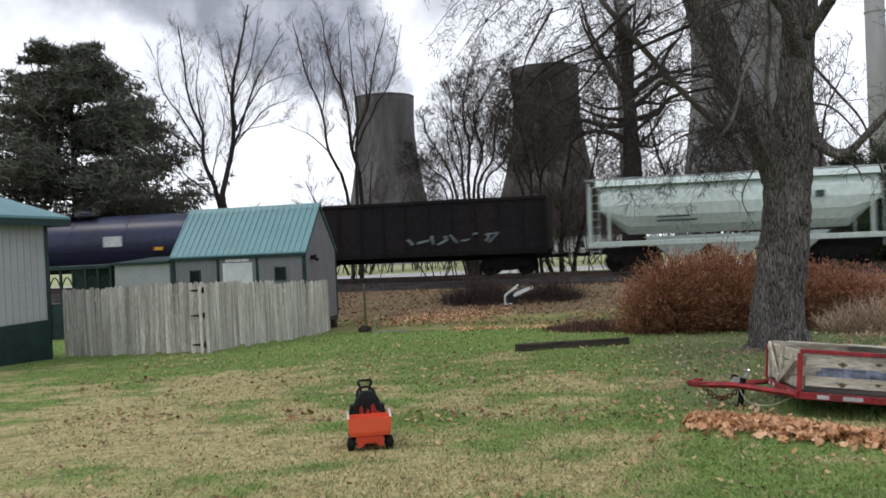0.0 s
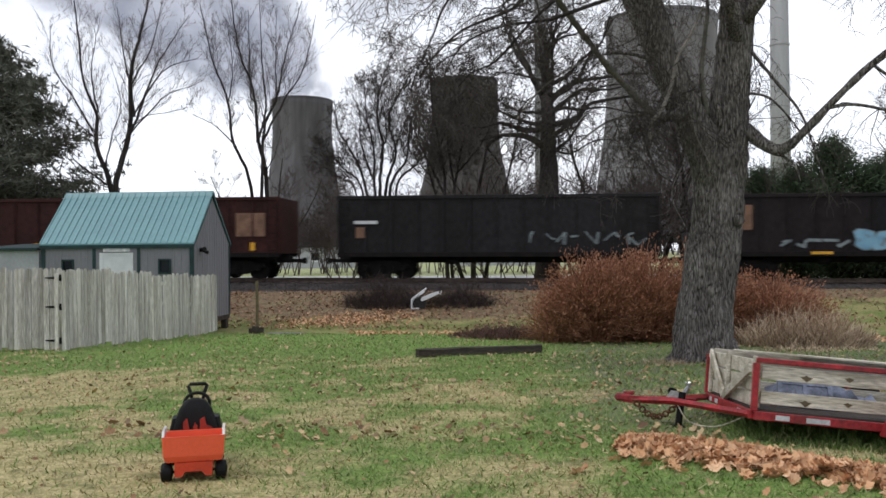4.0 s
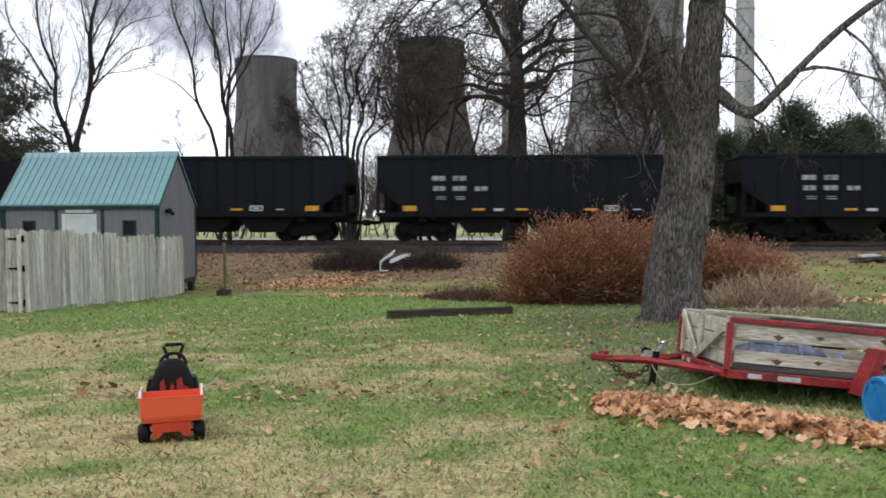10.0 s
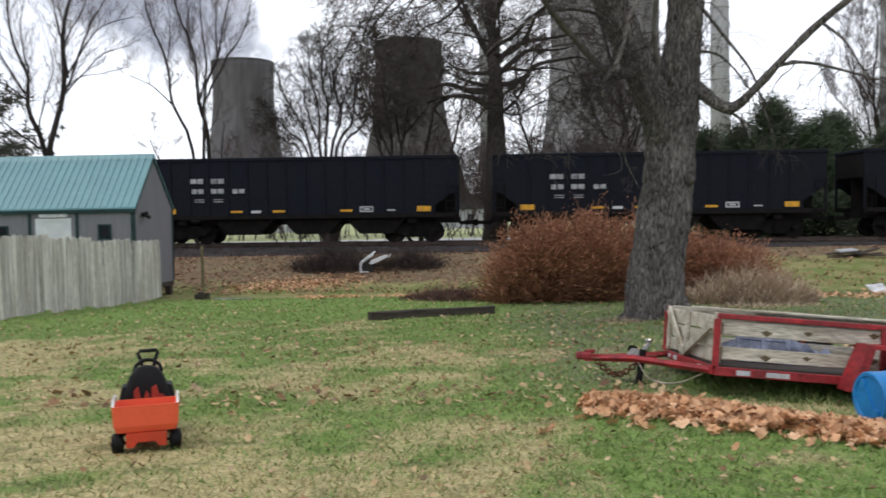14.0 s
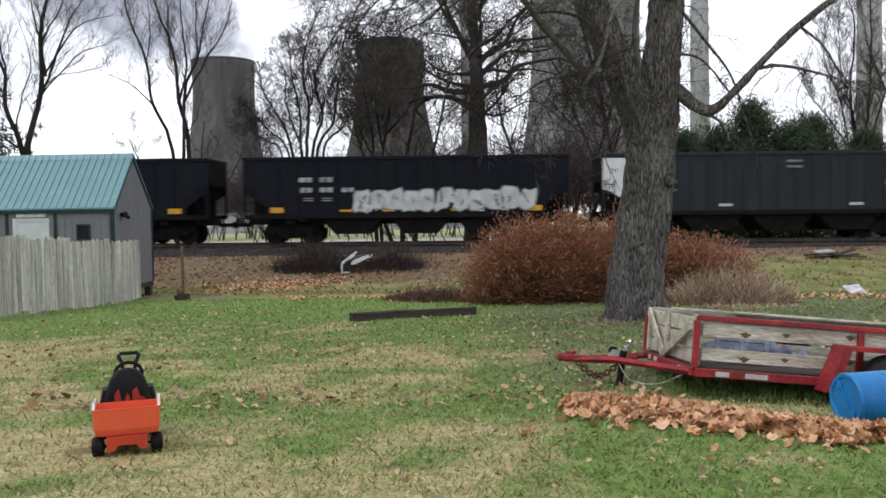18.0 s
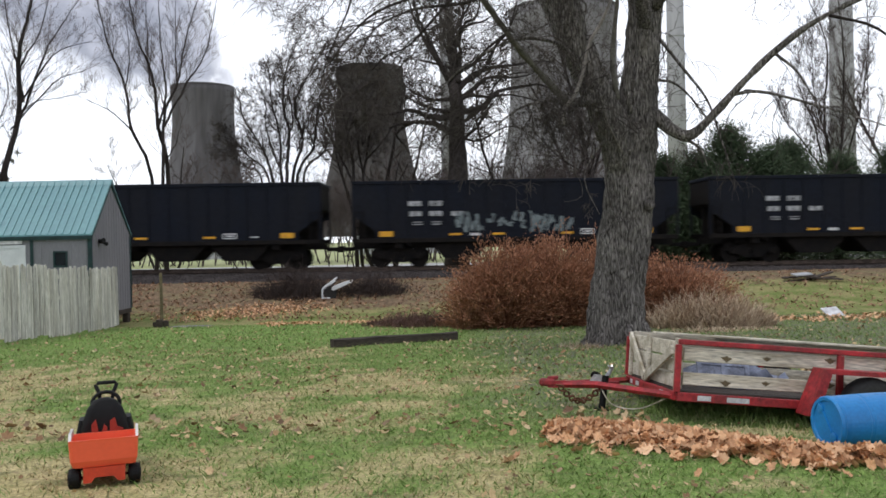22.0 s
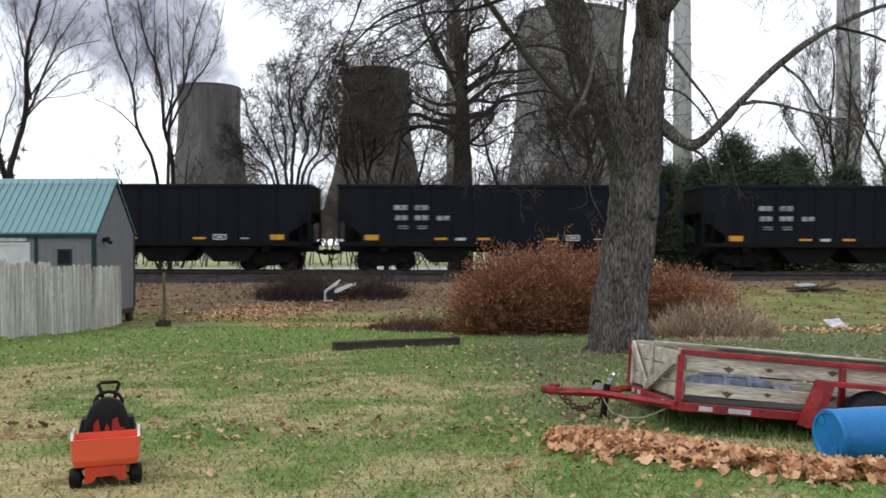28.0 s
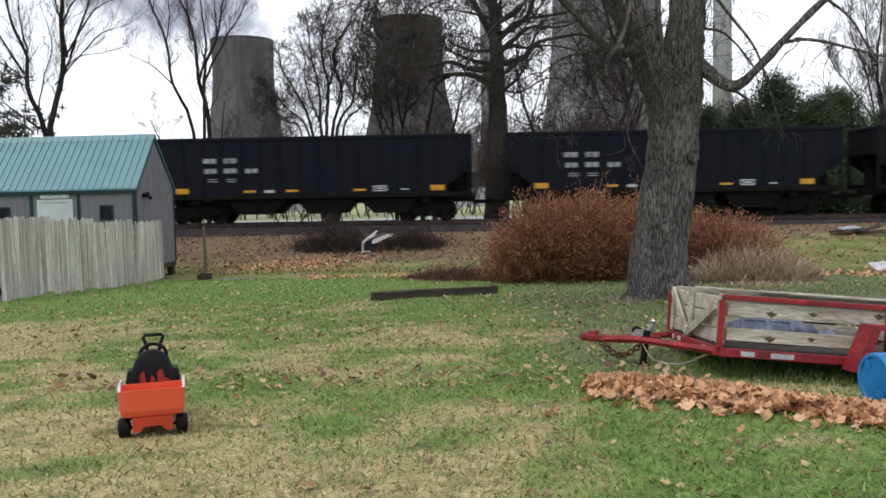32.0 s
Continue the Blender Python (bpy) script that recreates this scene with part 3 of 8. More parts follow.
def along_track(outline):
    """An outline swept along the line, which runs level on past the gentle grade."""
    vs, fs, n = [], [], len(outline)
    for x in (-430, -45, 45, 430):
        z = RAIL_Z - FALL * min(45, max(-45, x))
        vs += [(x, TRACK_Y + p, z + q) for p, q in outline]
    for i in range(3):
        fs += [(i * n + j, i * n + (j + 1) % n, (i + 1) * n + (j + 1) % n, (i + 1) * n + j) for j in range(n)]
    return Shape().add(vs, fs + [tuple(range(n)), tuple(range(4 * n - 1, 3 * n - 1, -1))])


def build_track():
    bed = along_track([(-3.6, -0.62), (-2.1, -0.22), (2.1, -0.22), (4.2, -0.9), (4.2, -1.8), (-3.6, -1.8)])
    tagged(part("ballast_bed", bed, GRAVEL), "dark crushed stone ballast under the track", "ballast", kind="structure")
    rng = random.Random(5)
    vs, fs = [], []
    for _ in range(9000):
        x, y = rng.uniform(-26, 30), rng.uniform(-3.75, -1.45)
        z = -0.60 + 0.40 * smooth01((y + 3.6) / 1.5) - (0.05 if y < -3.5 else 0)
        s = rng.uniform(0.02, 0.06)
        k = len(vs)
        a = rng.uniform(0, 6)
        for j in range(4):
            vs.append((x + s * math.cos(a + 1.57 * j), y + s * math.sin(a + 1.57 * j), z))
        vs.append((x, y, z + s * rng.uniform(0.6, 1.1)))
        fs += [(k + j, k + (j + 1) % 4, k + 4) for j in range(4)]
    stones = tagged(new("ballast_stones", quads("ballast_stones", vs, fs, GRAVEL)), "loose grey-brown ballast stones along the shoulder", "stones", kind="stuff")
    stones.matrix_basis = on_track(0)
    rail = along_track([(-0.07, -0.17), (0.07, -0.17), (0.015, -0.13), (0.015, -0.05), (0.036, -0.035), (0.036, 0), (-0.036, 0), (-0.036, -0.035), (-0.015, -0.05), (-0.015, -0.13)])
    me = rail.mesh("rail", RAIL_STEEL)
    for y in (-0.7525, 0.7525):
        tagged(at_part(part("rail", me, None), pose(0, y, 0)), "long rusty steel rail with a worn top", "rail", "rails", "structure")
    tie = Shape().box(-0.11, 0.11, -1.3, 1.3, -0.34, -0.175, 0.015).mesh("tie", OLD_TIMBER)
    ties = tagged(new("track_ties"), "row of dark timber ties set in the ballast", "railway ties", kind="structure")
    for i in range(110):
        t = part("tie", tie, None, ties)
        t.matrix_basis = on_track(-30 + 0.56 * i)


build_track()

# ---- train ----
# ground covered by the train since the start, at each time
TIMES = tuple(range(33))
SPEEDS = ((0, 10.6), (6, 10.68), (9, 10.76), (12, 10.79), (18, 10.85), (23, 10.88), (28, 10.78), (32, 10.6))


def travelled(t):
    ts, v = [a for a, _ in SPEEDS], [b for _, b in SPEEDS]
    g = np.linspace(0, t, 321)
    s = np.interp(g, ts, v)
    return float(np.sum((s[1:] + s[:-1]) / 2) * t / 320) if t else 0.0


MOVING = []


def roll_away(car, u, length):
    """Keyed later: the car's left end starts at u; its wheels turn with it."""
    MOVING.append((car, u))


WHEEL = Shape().lathe([(0.10, -0.09), (0.16, -0.09), (0.17, -0.03), (0.36, -0.02), (0.38, -0.07), (0.46, -0.07), (0.46, 0.03), (0.49, 0.045), (0.49, 0.065), (0.30, 0.07), (0.12, 0.06)], "y", sides=20).mesh("wheel", STEEL_DARK, False)
AXLE = Shape().lathe([(0.075, -0.72), (0.085, 0), (0.075, 0.72)], "y", sides=8).mesh("axle", STEEL_DARK)
FRAME = Shape().prism([(-1.25, 0.55), (-1.15, 0.70), (-0.75, 0.72), (-0.4, 0.86), (0.4, 0.86), (0.75, 0.72), (1.15, 0.70), (1.25, 0.55), (0.95, 0.50), (0.75, 0.42), (0.35, 0.22), (-0.35, 0.22), (-0.75, 0.42), (-0.95, 0.50)], "y", -0.08, 0.08).mesh("side_frame", STEEL_DARK)
BEARING = Shape().lathe([(0.13, -0.10), (0.15, -0.05), (0.15, 0.05), (0.10, 0.10)], "y", sides=10).mesh("bearing_cap", STEEL_DARK)
SPRING = Shape().lathe([(0.16, 0.30), (0.17, 0.36), (0.15, 0.42), (0.17, 0.48), (0.15, 0.54), (0.17, 0.60), (0.16, 0.66)], "z", sides=10).mesh("spring_nest", STEEL_DARK)


def add_truck(car, x):
    """A two-axle truck: frames, springs, axles and wheels."""
    tr = new("truck")
    tr.parent = car
    tr.location = (x, 0, 0)
    for y in (-0.98, 0.98):
        f = part("side_frame", FRAME, None, tr)
        f.location = (0, y, 0)
        s = part("spring_nest", SPRING, None, tr)
        s.location = (0, y, 0)
    for ax in (-0.89, 0.89):
        a = part("axle", AXLE, None, tr)
        a.location = (ax, 0, 0.46)
        for y, turn in ((-0.7525, 180), (0.7525, 0)):
            w = part("wheel", WHEEL, None, tr)
            w.matrix_basis = pose(ax, y, 0.46, 0, 0, turn)
        for y in (-1.08, 1.08):
            c = part("bearing_cap", BEARING, None, tr)
            c.location = (ax, y, 0.5)
    return tr


COUPLER = Shape().box(-0.75, 0.0, -0.09, 0.09, 0.76, 0.94, 0.02).box(-0.88, -0.68, -0.16, 0.16, 0.70, 1.0, 0.04).mesh("coupler", STEEL_DARK)


def add_ends(car, length):
    c = part("coupler", COUPLER, None, car)
    d = part("coupler", COUPLER, None, car)
    d.matrix_basis = pose(length, 0, 0, 0, 0, 180)
    for x in (2.1, length - 2.1):
        add_truck(car, x)
    hose = Shape().tube([(0.05, -0.45, 0.8), (-0.25, -0.42, 0.5), (-0.55, -0.3, 0.55)], 0.025, 5)
    part("air_hose", hose, BLACK_RUBBER, car)


def ladder(x0, x1, y, z0, z1, n):
    s = Shape()
    for x in (x0, x1):
        s.tube([(x, y, z0), (x, y, z1)], 0.018, 5)
    for i in range(n):
        z = z0 + (i + 0.5) * (z1 - z0) / n
        s.tube([(x0, y, z), (x1, y, z)], 0.014, 5)
    return s


def plate(x0, x1, z0, z1, y=-1.565):
    return Shape().box(x0, x1, y - 0.006, y + 0.006, z0, z1)


def hopper_car(length, paint, label, height=3.88, ribs=14):
    """An open coal hopper: side sheets cut back below the slope sheets, posts, sills, bays and trucks."""
    car = thing("coal_hopper_car", on_track(0), label, "freight car", "cars of the passing train")
    lo = 1.30
    out = [(0, height), (length, height), (length, 2.30), (length - 0.25, 2.22), (length - 1.05, 1.66), (length - 1.05, lo), (1.05, lo), (1.05, 1.66), (0.25, 2.22), (0, 2.30)]
    for y in (-1.55, 1.51):
        part("side_sheet", Shape().prism(out, "y", y, y + 0.04), paint, car)
    for s in (0, 1):
        slope = Shape()
        e = (lambda x: x) if s == 0 else (lambda x: length - x)
        part("end_web", Shape().prism([(e(0.12), 2.6), (e(0.12), 1.12), (e(2.5), 1.12)], "y", -0.06, 0.06), STEEL_DARK, car)
        part("bolster", Shape().box(e(2.1) - 0.2, e(2.1) + 0.2, -1.45, 1.45, 0.86, 1.15, 0.02), STEEL_DARK, car)
        slope.prism([(e(0.05), 2.75), (e(0.05), 2.67), (e(2.6), 0.95), (e(2.6), 1.03)], "y", -1.5, 1.5)
        slope.prism([(e(0.02), 2.7), (e(0.02), height - 0.05), (e(0.08), height - 0.05), (e(0.08), 2.7)], "y", -1.5, 1.5)
        part("slope_sheet", slope, STEEL_DARK, car, "dark sloping end sheet")
    chord = Shape()
    for y in (-1.60, 1.48):
        chord.box(-0.03, length + 0.03, y, y + 0.12, height - 0.10, height + 0.05, 0.015)
    for x in (-0.03, length - 0.09):
        chord.box(x, x + 0.12, -1.48, 1.48, height - 0.10, height + 0.04, 0.015)
    part("top_chord", chord, paint, car)
    sill = Shape()
    for y in (-1.58, 1.46):
        sill.box(0.0, length, y, y + 0.12, 1.12, 1.32, 0.015)
    sill.box(-0.1, length + 0.1, -0.25, 0.25, 0.85, 1.12)
    part("side_sill", sill, STEEL_DARK, car)
    post = Shape().box(-0.045, 0.045, -1.598, -1.548, lo, height - 0.1, 0.012).mesh("side_post", paint)
    for i in range(ribs):
        p = part("side_post", post, None, car)
        p.location = (1.6 + (length - 3.2) * i / (ribs - 1), 0, 0)
    corner = Shape().box(-0.05, 0.05, -1.56, -1.46, 1.2, height - 0.1, 0.01).mesh("end_post", paint)
    for x in (0.05, length - 0.05):
        p = part("end_post", corner, None, car)
        p.location = (x, 0, 0)
        q = part("end_post", corner, None, car)
        q.location = (x, 3.02, 0)
    brace = Shape().box(-0.03, 0.03, -1.2, -1.12, 1.2, 2.3, 0.01).mesh("end_brace", STEEL_DARK)
    for x in (0.55, 1.0, length - 0.55, length - 1.0):
        p = part("end_brace", brace, None, car)
        p.location = (x, 0, 0)
    for x in (0.12, length - 0.52):
        part("ladder", ladder(x, x + 0.4, -1.6, 1.0, 2.7, 5), STEEL_DARK, car)
    bay = Shape().prism([(-1.5, 1.2), (1.5, 1.2), (0.75, 0.40), (-0.75, 0.40)], "y", -1.3, 1.3).mesh("discharge_bay", STEEL_DARK)
    for x in (length * 0.33, length * 0.545, length * 0.745):
        p = part("discharge_bay", bay, None, car)
        p.location = (x, 0, 0)
    part("brake_cylinder", Shape().lathe([(0.02, 1.3), (0.17, 1.32), (0.17, 1.85), (0.02, 1.9)], "x", (0, -0.9, 1.0), 10), STEEL_DARK, car)
    add_ends(car, length)
    return car


def coal_marks(car, length):
    """Rows of white reporting marks too blurred to read, and yellow and white reflectors."""
    k = length / 14.8
    y = -1.604
    for x0, x1, z0, z1 in ((2.55, 3.2, 2.74, 3.02), (3.5, 4.15, 2.74, 3.02), (2.6, 3.2, 2.28, 2.56), (3.5, 4.15, 2.28, 2.56), (4.5, 5.1, 2.28, 2.54)):
        cells = Shape()
        for i in range(2):
            a = x0 + (x1 - x0) * i / 2
            w = (x1 - x0) / 2 - 0.05
            cells.box(a, a + w, y - 0.004, y + 0.004, z0 + 0.03, z1 - 0.03)
        tagged(part("reporting_mark", cells, FADED_MARK, car, "white painted mark"), kind="stuff")
    for x in (2.75, 3.6):
        part("data_line", plate(x * k, x * k + 0.45, 2.02, 2.06, y).box(x * k, x * k + 0.45, y - 0.004, y + 0.004, 1.92, 1.96), FADED_MARK, car)
    for x, w, h in ((1.22, 0.62, 0.24), (12.95, 0.62, 0.24)):
        part("yellow_reflector", plate(x * k, x * k + w, 1.40, 1.40 + h, y), YELLOW, car)
    for x in (4.4, 6.35, 9.45):
        part("yellow_reflector", plate(x * k, x * k + 0.55, 1.42, 1.52, y), YELLOW, car)
    for x, w, z0, z1 in ((5.35, 0.45, 1.40, 1.52), (11.6, 0.35, 1.44, 1.50)):
        part("white_reflector", plate(x * k, x * k + w, z0, z1, y), WHITE_MARK, car)
    lab = Shape()
    for z in (1.40, 1.60):
        lab.box(10.35 * k, 10.95 * k, y - 0.004, y + 0.004, z, z + 0.05)
    for x in (10.35, 10.9):
        lab.box(x * k, x * k + 0.05, y - 0.004, y + 0.004, 1.40, 1.65)
    lab.box(10.5 * k, 10.8 * k, y - 0.004, y + 0.004, 1.49, 1.56)
    part("white_label_box", lab, WHITE_MARK, car)


def gondola(length, paint, label, height, ribs, yellow=True):
    """A high-sided gondola with outside posts."""
    car = thing("gondola_car", on_track(0), label, "freight car", "cars of the passing train")
    for y in (-1.52, 1.48):
        part("side_sheet", Shape().box(0, length, y, y + 0.04, 1.22, height), paint, car)
    for x in (0, length - 0.05):
        part("end_sheet", Shape().box(x, x + 0.05, -1.48, 1.48, 1.2, height), paint, car)
    part("floor_plate", Shape().box(0.05, length - 0.05, -1.48, 1.48, 1.16, 1.24), STEEL_DARK, car)
    chord = Shape()
    for y in (-1.60, 1.48):
        chord.box(-0.02, length + 0.02, y, y + 0.12, height - 0.12, height + 0.04, 0.015)
    part("top_chord", chord, paint, car)
    sill = Shape()
    for y in (-1.60, 1.46):
        sill.box(0, length, y, y + 0.14, 1.02, 1.24, 0.015)
    sill.box(-0.1, length + 0.1, -0.3, 0.3, 0.75, 1.12)
    part("side_sill", sill, STEEL_DARK, car)
    post = Shape().box(-0.06, 0.06, -1.60, -1.518, 1.24, height - 0.12, 0.02).mesh("side_post", paint)
    for i in range(ribs):
        p = part("side_post", post, None, car)
        p.location = (0.1 + (length - 0.2) * i / (ribs - 1), 0, 0)
    for x in (0.15, length - 0.55):
        part("ladder", ladder(x, x + 0.4, -1.63, 0.75, height - 0.3, 7), STEEL_DARK, car)
    if yellow:
        for i in range(5):
            x = 1.2 + (length - 2.6) * i / 4
            part("yellow_reflector", plate(x, x + 0.22, 1.34, 1.72, -1.61), YELLOW, car)
    part("brake_cylinder", Shape().lathe([(0.02, 5), (0.17, 5.05), (0.17, 5.6), (0.02, 5.65)], "x", (0, -0.9, 0.85), 10), STEEL_DARK, car)
    add_ends(car, length)
    return car


def sprayed(car, name, colour_mat, x0, x1, z0, z1, seed, strokes, w=0.07, y=-1.612):
    """Spray-painted scrawl: bent strokes laid flat on the side."""
    rng = random.Random(seed)
    s = Shape()
    n = strokes
    for i in range(n):
        cx = x0 + (x1 - x0) * (i + 0.5) / n
        r = (x1 - x0) / n * 0.8
        pts = [(cx + rng.uniform(-r, r), rng.uniform(z0, z1)) for _ in range(3)]
        for (ax, az), (bx, bz) in zip(pts, pts[1:]):
            d = Vector((bx - ax, 0, bz - az))
            if d.length < 0.05:
                continue
            q = Vector((-d.z, 0, d.x)).normalized() * w * rng.uniform(0.6, 1.3)
            yy = y - 0.0006 * len(s.f) / 6
            k = [(ax - q.x, yy, az - q.z), (ax + q.x, yy, az + q.z), (bx + q.x, yy, bz + q.z), (bx - q.x, yy, bz - q.z)]
            s.add(k + [(p[0], yy + 0.004, p[2]) for p in k], [(0, 1, 2, 3), (7, 6, 5, 4), (0, 4, 5, 1), (1, 5, 6, 2), (2, 6, 7, 3), (3, 7, 4, 0)])
    tagged(part(name, s, colour_mat, car), kind="stuff")


def filled_letters(car, name, fill, edge, x0, x1, z0, z1, n, seed, y=-1.608):
    """Fat spray-painted letter shapes that no one could read: a dark rim, a pale fill, a few cuts."""
    rng = random.Random(seed)
    step = (x1 - x0) / n
    rim, body, cut = Shape(), Shape(), Shape()
    for i in range(n):
        cx, cz = x0 + step * (i + 0.5), (z0 + z1) / 2 + rng.uniform(-0.06, 0.06)
        w, h, lean = step * rng.uniform(0.46, 0.60), (z1 - z0) / 2 * rng.uniform(0.85, 1.1), rng.uniform(-0.12, 0.25)
        ring = []
        for k in range(12):
            a = 2 * math.pi * k / 12
            f = rng.uniform(0.72, 1.08)
            px = max(-1, min(1, 1.35 * math.cos(a))) * w * f
            pz = max(-1, min(1, 1.35 * math.sin(a))) * h * f
            ring.append((px + lean * pz, pz))
        k = 0.0012 * (i % 3)
        rim.prism([(cx + px * 1.12, cz + pz * 1.10) for px, pz in ring], "y", y - 0.003 - k, y)
        body.prism([(cx + px, cz + pz) for px, pz in ring], "y", y - 0.009 - k, y - 0.005 - k)
        for _ in range(2):
            ax, az, bx, bz = (rng.uniform(-0.5, 0.5) * w, rng.uniform(-0.7, 0.2) * h, rng.uniform(-0.5, 0.5) * w, rng.uniform(-0.1, 0.8) * h)
            d = Vector((bx - ax, bz - az, 0))
            if d.length < 0.1:
                continue
            q = Vector((-d.y, d.x, 0)).normalized() * rng.uniform(0.03, 0.06)
            cut.prism([(cx + ax - q.x, cz + az - q.y), (cx + bx - q.x, cz + bz - q.y), (cx + bx + q.x, cz + bz + q.y), (cx + ax + q.x, cz + az + q.y)], "y", y - 0.0145 - k, y - 0.0125 - k)
    tagged(part(name, body, fill, car), kind="stuff")
    tagged(part("graffiti_outline", rim, edge, car), kind="stuff")
    tagged(part("graffiti_cut", cut, edge, car), kind="stuff")


SPRAY_BLUE = material("pale_blue_spray", (0.22, 0.42, 0.55), 0.6, 0.3, 2, bump=0.0, second=(0.13, 0.29, 0.42))
SPRAY_WHITE = material("white_spray", (0.60, 0.62, 0.60), 0.6, 0.25, 2, bump=0.0, second=(0.45, 0.47, 0.46))
SPRAY_GREY = material("grey_spray", (0.20, 0.24, 0.25), 0.6, 0.3, 2, bump=0.0, second=(0.12, 0.15, 0.16))
PATCH_TAN = material("tan_patch", (0.22, 0.12, 0.075), 0.7, 0.3, 2, bump=0.0)


def covered_hopper(length):
    """A round-sided covered hopper in pale grey-green."""
    car = thing("covered_hopper_car", on_track(0), "pale grey-green covered hopper with rounded sides and dark lettering", "freight car", "cars of the passing train")
    def section(k):
        pts = []
        for i in range(15):
            a = radians(-52 + 284 * i / 14)
            pts.append((1.56 * math.cos(a) * k, 2.86 + 1.55 * math.sin(a) * (0.94 if math.sin(a) < 0 else 1.0)))
        return pts
    vs, fs, rows = [], [], ((0.0, 0.0), (0.55, 0.0), (2.0, 0.0), (length - 2.0, 0), (length - 0.55, 0), (length, 0))
    stations = [(0.6, 0.55), (1.9, 1.0), (length - 1.9, 1.0), (length - 0.6, 0.55)]
    base = section(1.0)
    n = len(base)
    for x, k in stations:
        for y, z in base:
            zz = z if k == 1.0 else max(z, 2.9)
            vs.append((x, y, zz))
    for i in range(len(stations) - 1):
        for j in range(n):
            j2 = (j + 1) % n
            fs.append((i * n + j, i * n + j2, (i + 1) * n + j2, (i + 1) * n + j))
    fs += [tuple(range(n)), tuple(len(vs) - 1 - i for i in range(n))]
    part("tank_body", Shape().add(vs, fs), CAR_WHITE, car)
    part("roof", Shape().prism([(-1.35, 4.05), (-0.9, 4.36), (0.9, 4.36), (1.35, 4.05)], "x", 0.4, length - 0.4), CAR_WHITE, car)
    part("running_board", Shape().box(-0.1, length + 0.1, -0.75, -0.35, 4.42, 4.46).box(-0.1, length + 0.1, 0.35, 0.75, 4.42, 4.46), CHROME, car)
    for i in range(6):
        x = 2.2 + (length - 4.4) * i / 5
        part("roof_hatch", Shape().lathe([(0.36, 4.34), (0.38, 4.44), (0.30, 4.50), (0.02, 4.52)], "z", (x, 0, 0), 14), CAR_WHITE, car)
    sill = Shape()
    for y in (-1.58, 1.44):
        sill.box(0, length, y, y + 0.14, 1.18, 1.42, 0.02)
    part("side_sill", sill, CAR_WHITE, car)
    part("centre_sill", Shape().box(-0.1, length + 0.1, -0.3, 0.3, 0.8, 1.12), STEEL_DARK, car)
    for x in (0.08, 1.0, length - 1.0, length - 0.08):
        for y in (-1.5, 1.5):
            part("end_post", Shape().box(x - 0.05, x + 0.05, y - 0.05, y + 0.05, 1.3, 4.2 if x in (0.08, length - 0.08) else 3.0, 0.01), CAR_WHITE, car)
    for x in (0.15, length - 0.55):
        part("ladder", ladder(x, x + 0.4, -1.58, 0.8, 4.2, 9), CAR_WHITE, car)
    bay = Shape().prism([(-1.7, 1.6), (1.7, 1.6), (0.4, 0.5), (-0.4, 0.5)], "y", -0.9, 0.9).mesh("outlet_bay", CAR_WHITE)
    for x in (length * 0.32, length * 0.5, length * 0.68):
        p = part("outlet_bay", bay, None, car)
        p.location = (x, 0, 0)
    marks = Shape()
    for i in range(4):
        x = length - 5.2 + 0.62 * i
        marks.box(x, x + 0.38, -1.60, -1.52, 3.08, 3.38)
    tagged(part("reporting_mark", marks, DARK_MARK, car, "dark lettering block"), kind="stuff")
    part("data_line", plate(3.2, 5.0, 2.28, 2.36, -1.56).box(3.2, 4.7, -1.566, -1.554, 2.48, 2.54), DARK_MARK, car)
    add_ends(car, length)
    return car


def tank_car(length):
    car = thing("tank_car", on_track(0), "dark navy blue tank car with small yellow placards", "freight car", "cars of the passing train")
    prof = [(0.02, 0.3), (0.8, 0.36), (1.25, 0.6), (1.42, 0.95), (1.45, 1.2)]
    prof = prof + [(r, length - h) for r, h in reversed(prof)]
    part("tank_shell", Shape().lathe(prof, "x", (0, 0, 2.45), 28), TANK_BLUE, car, smooth=True)
    for i in range(5):
        x = 1.6 + (length - 3.2) * i / 4
        part("shell_band", Shape().lathe([(1.452, x), (1.475, x), (1.475, x + 0.1), (1.452, x + 0.1)], "x", (0, 0, 2.45), 28, True), TANK_BLUE, car)
    part("dome_housing", Shape().lathe([(0.45, 3.8), (0.45, 4.15), (0.3, 4.25), (0.02, 4.27)], "z", (length / 2, 0, 0), 16), TANK_BLUE, car)
    part("walkway", Shape().box(length / 2 - 1.2, length / 2 + 1.2, -0.9, 0.9, 3.9, 3.95), STEEL_DARK, car)
    part("frame_sill", Shape().box(0, length, -0.35, 0.35, 0.8, 1.2, 0.02).box(0, 2.2, -1.4, 1.4, 1.05, 1.15).box(length - 2.2, length, -1.4, 1.4, 1.05, 1.15), STEEL_DARK, car)
    part("handrail", Shape().tube([(0.4, -1.5, 1.9), (length - 0.4, -1.5, 1.9)], 0.02, 5), STEEL_DARK, car)
    for x in (2.4, length - 3.0):
        part("placard", plate(x, x + 0.5, 1.9, 2.1, -1.47), YELLOW, car)
    part("data_panel", plate(length - 6.0, length - 4.9, 2.2, 2.75, -1.47), WHITE_MARK, car)
    add_ends(car, length)
    return car


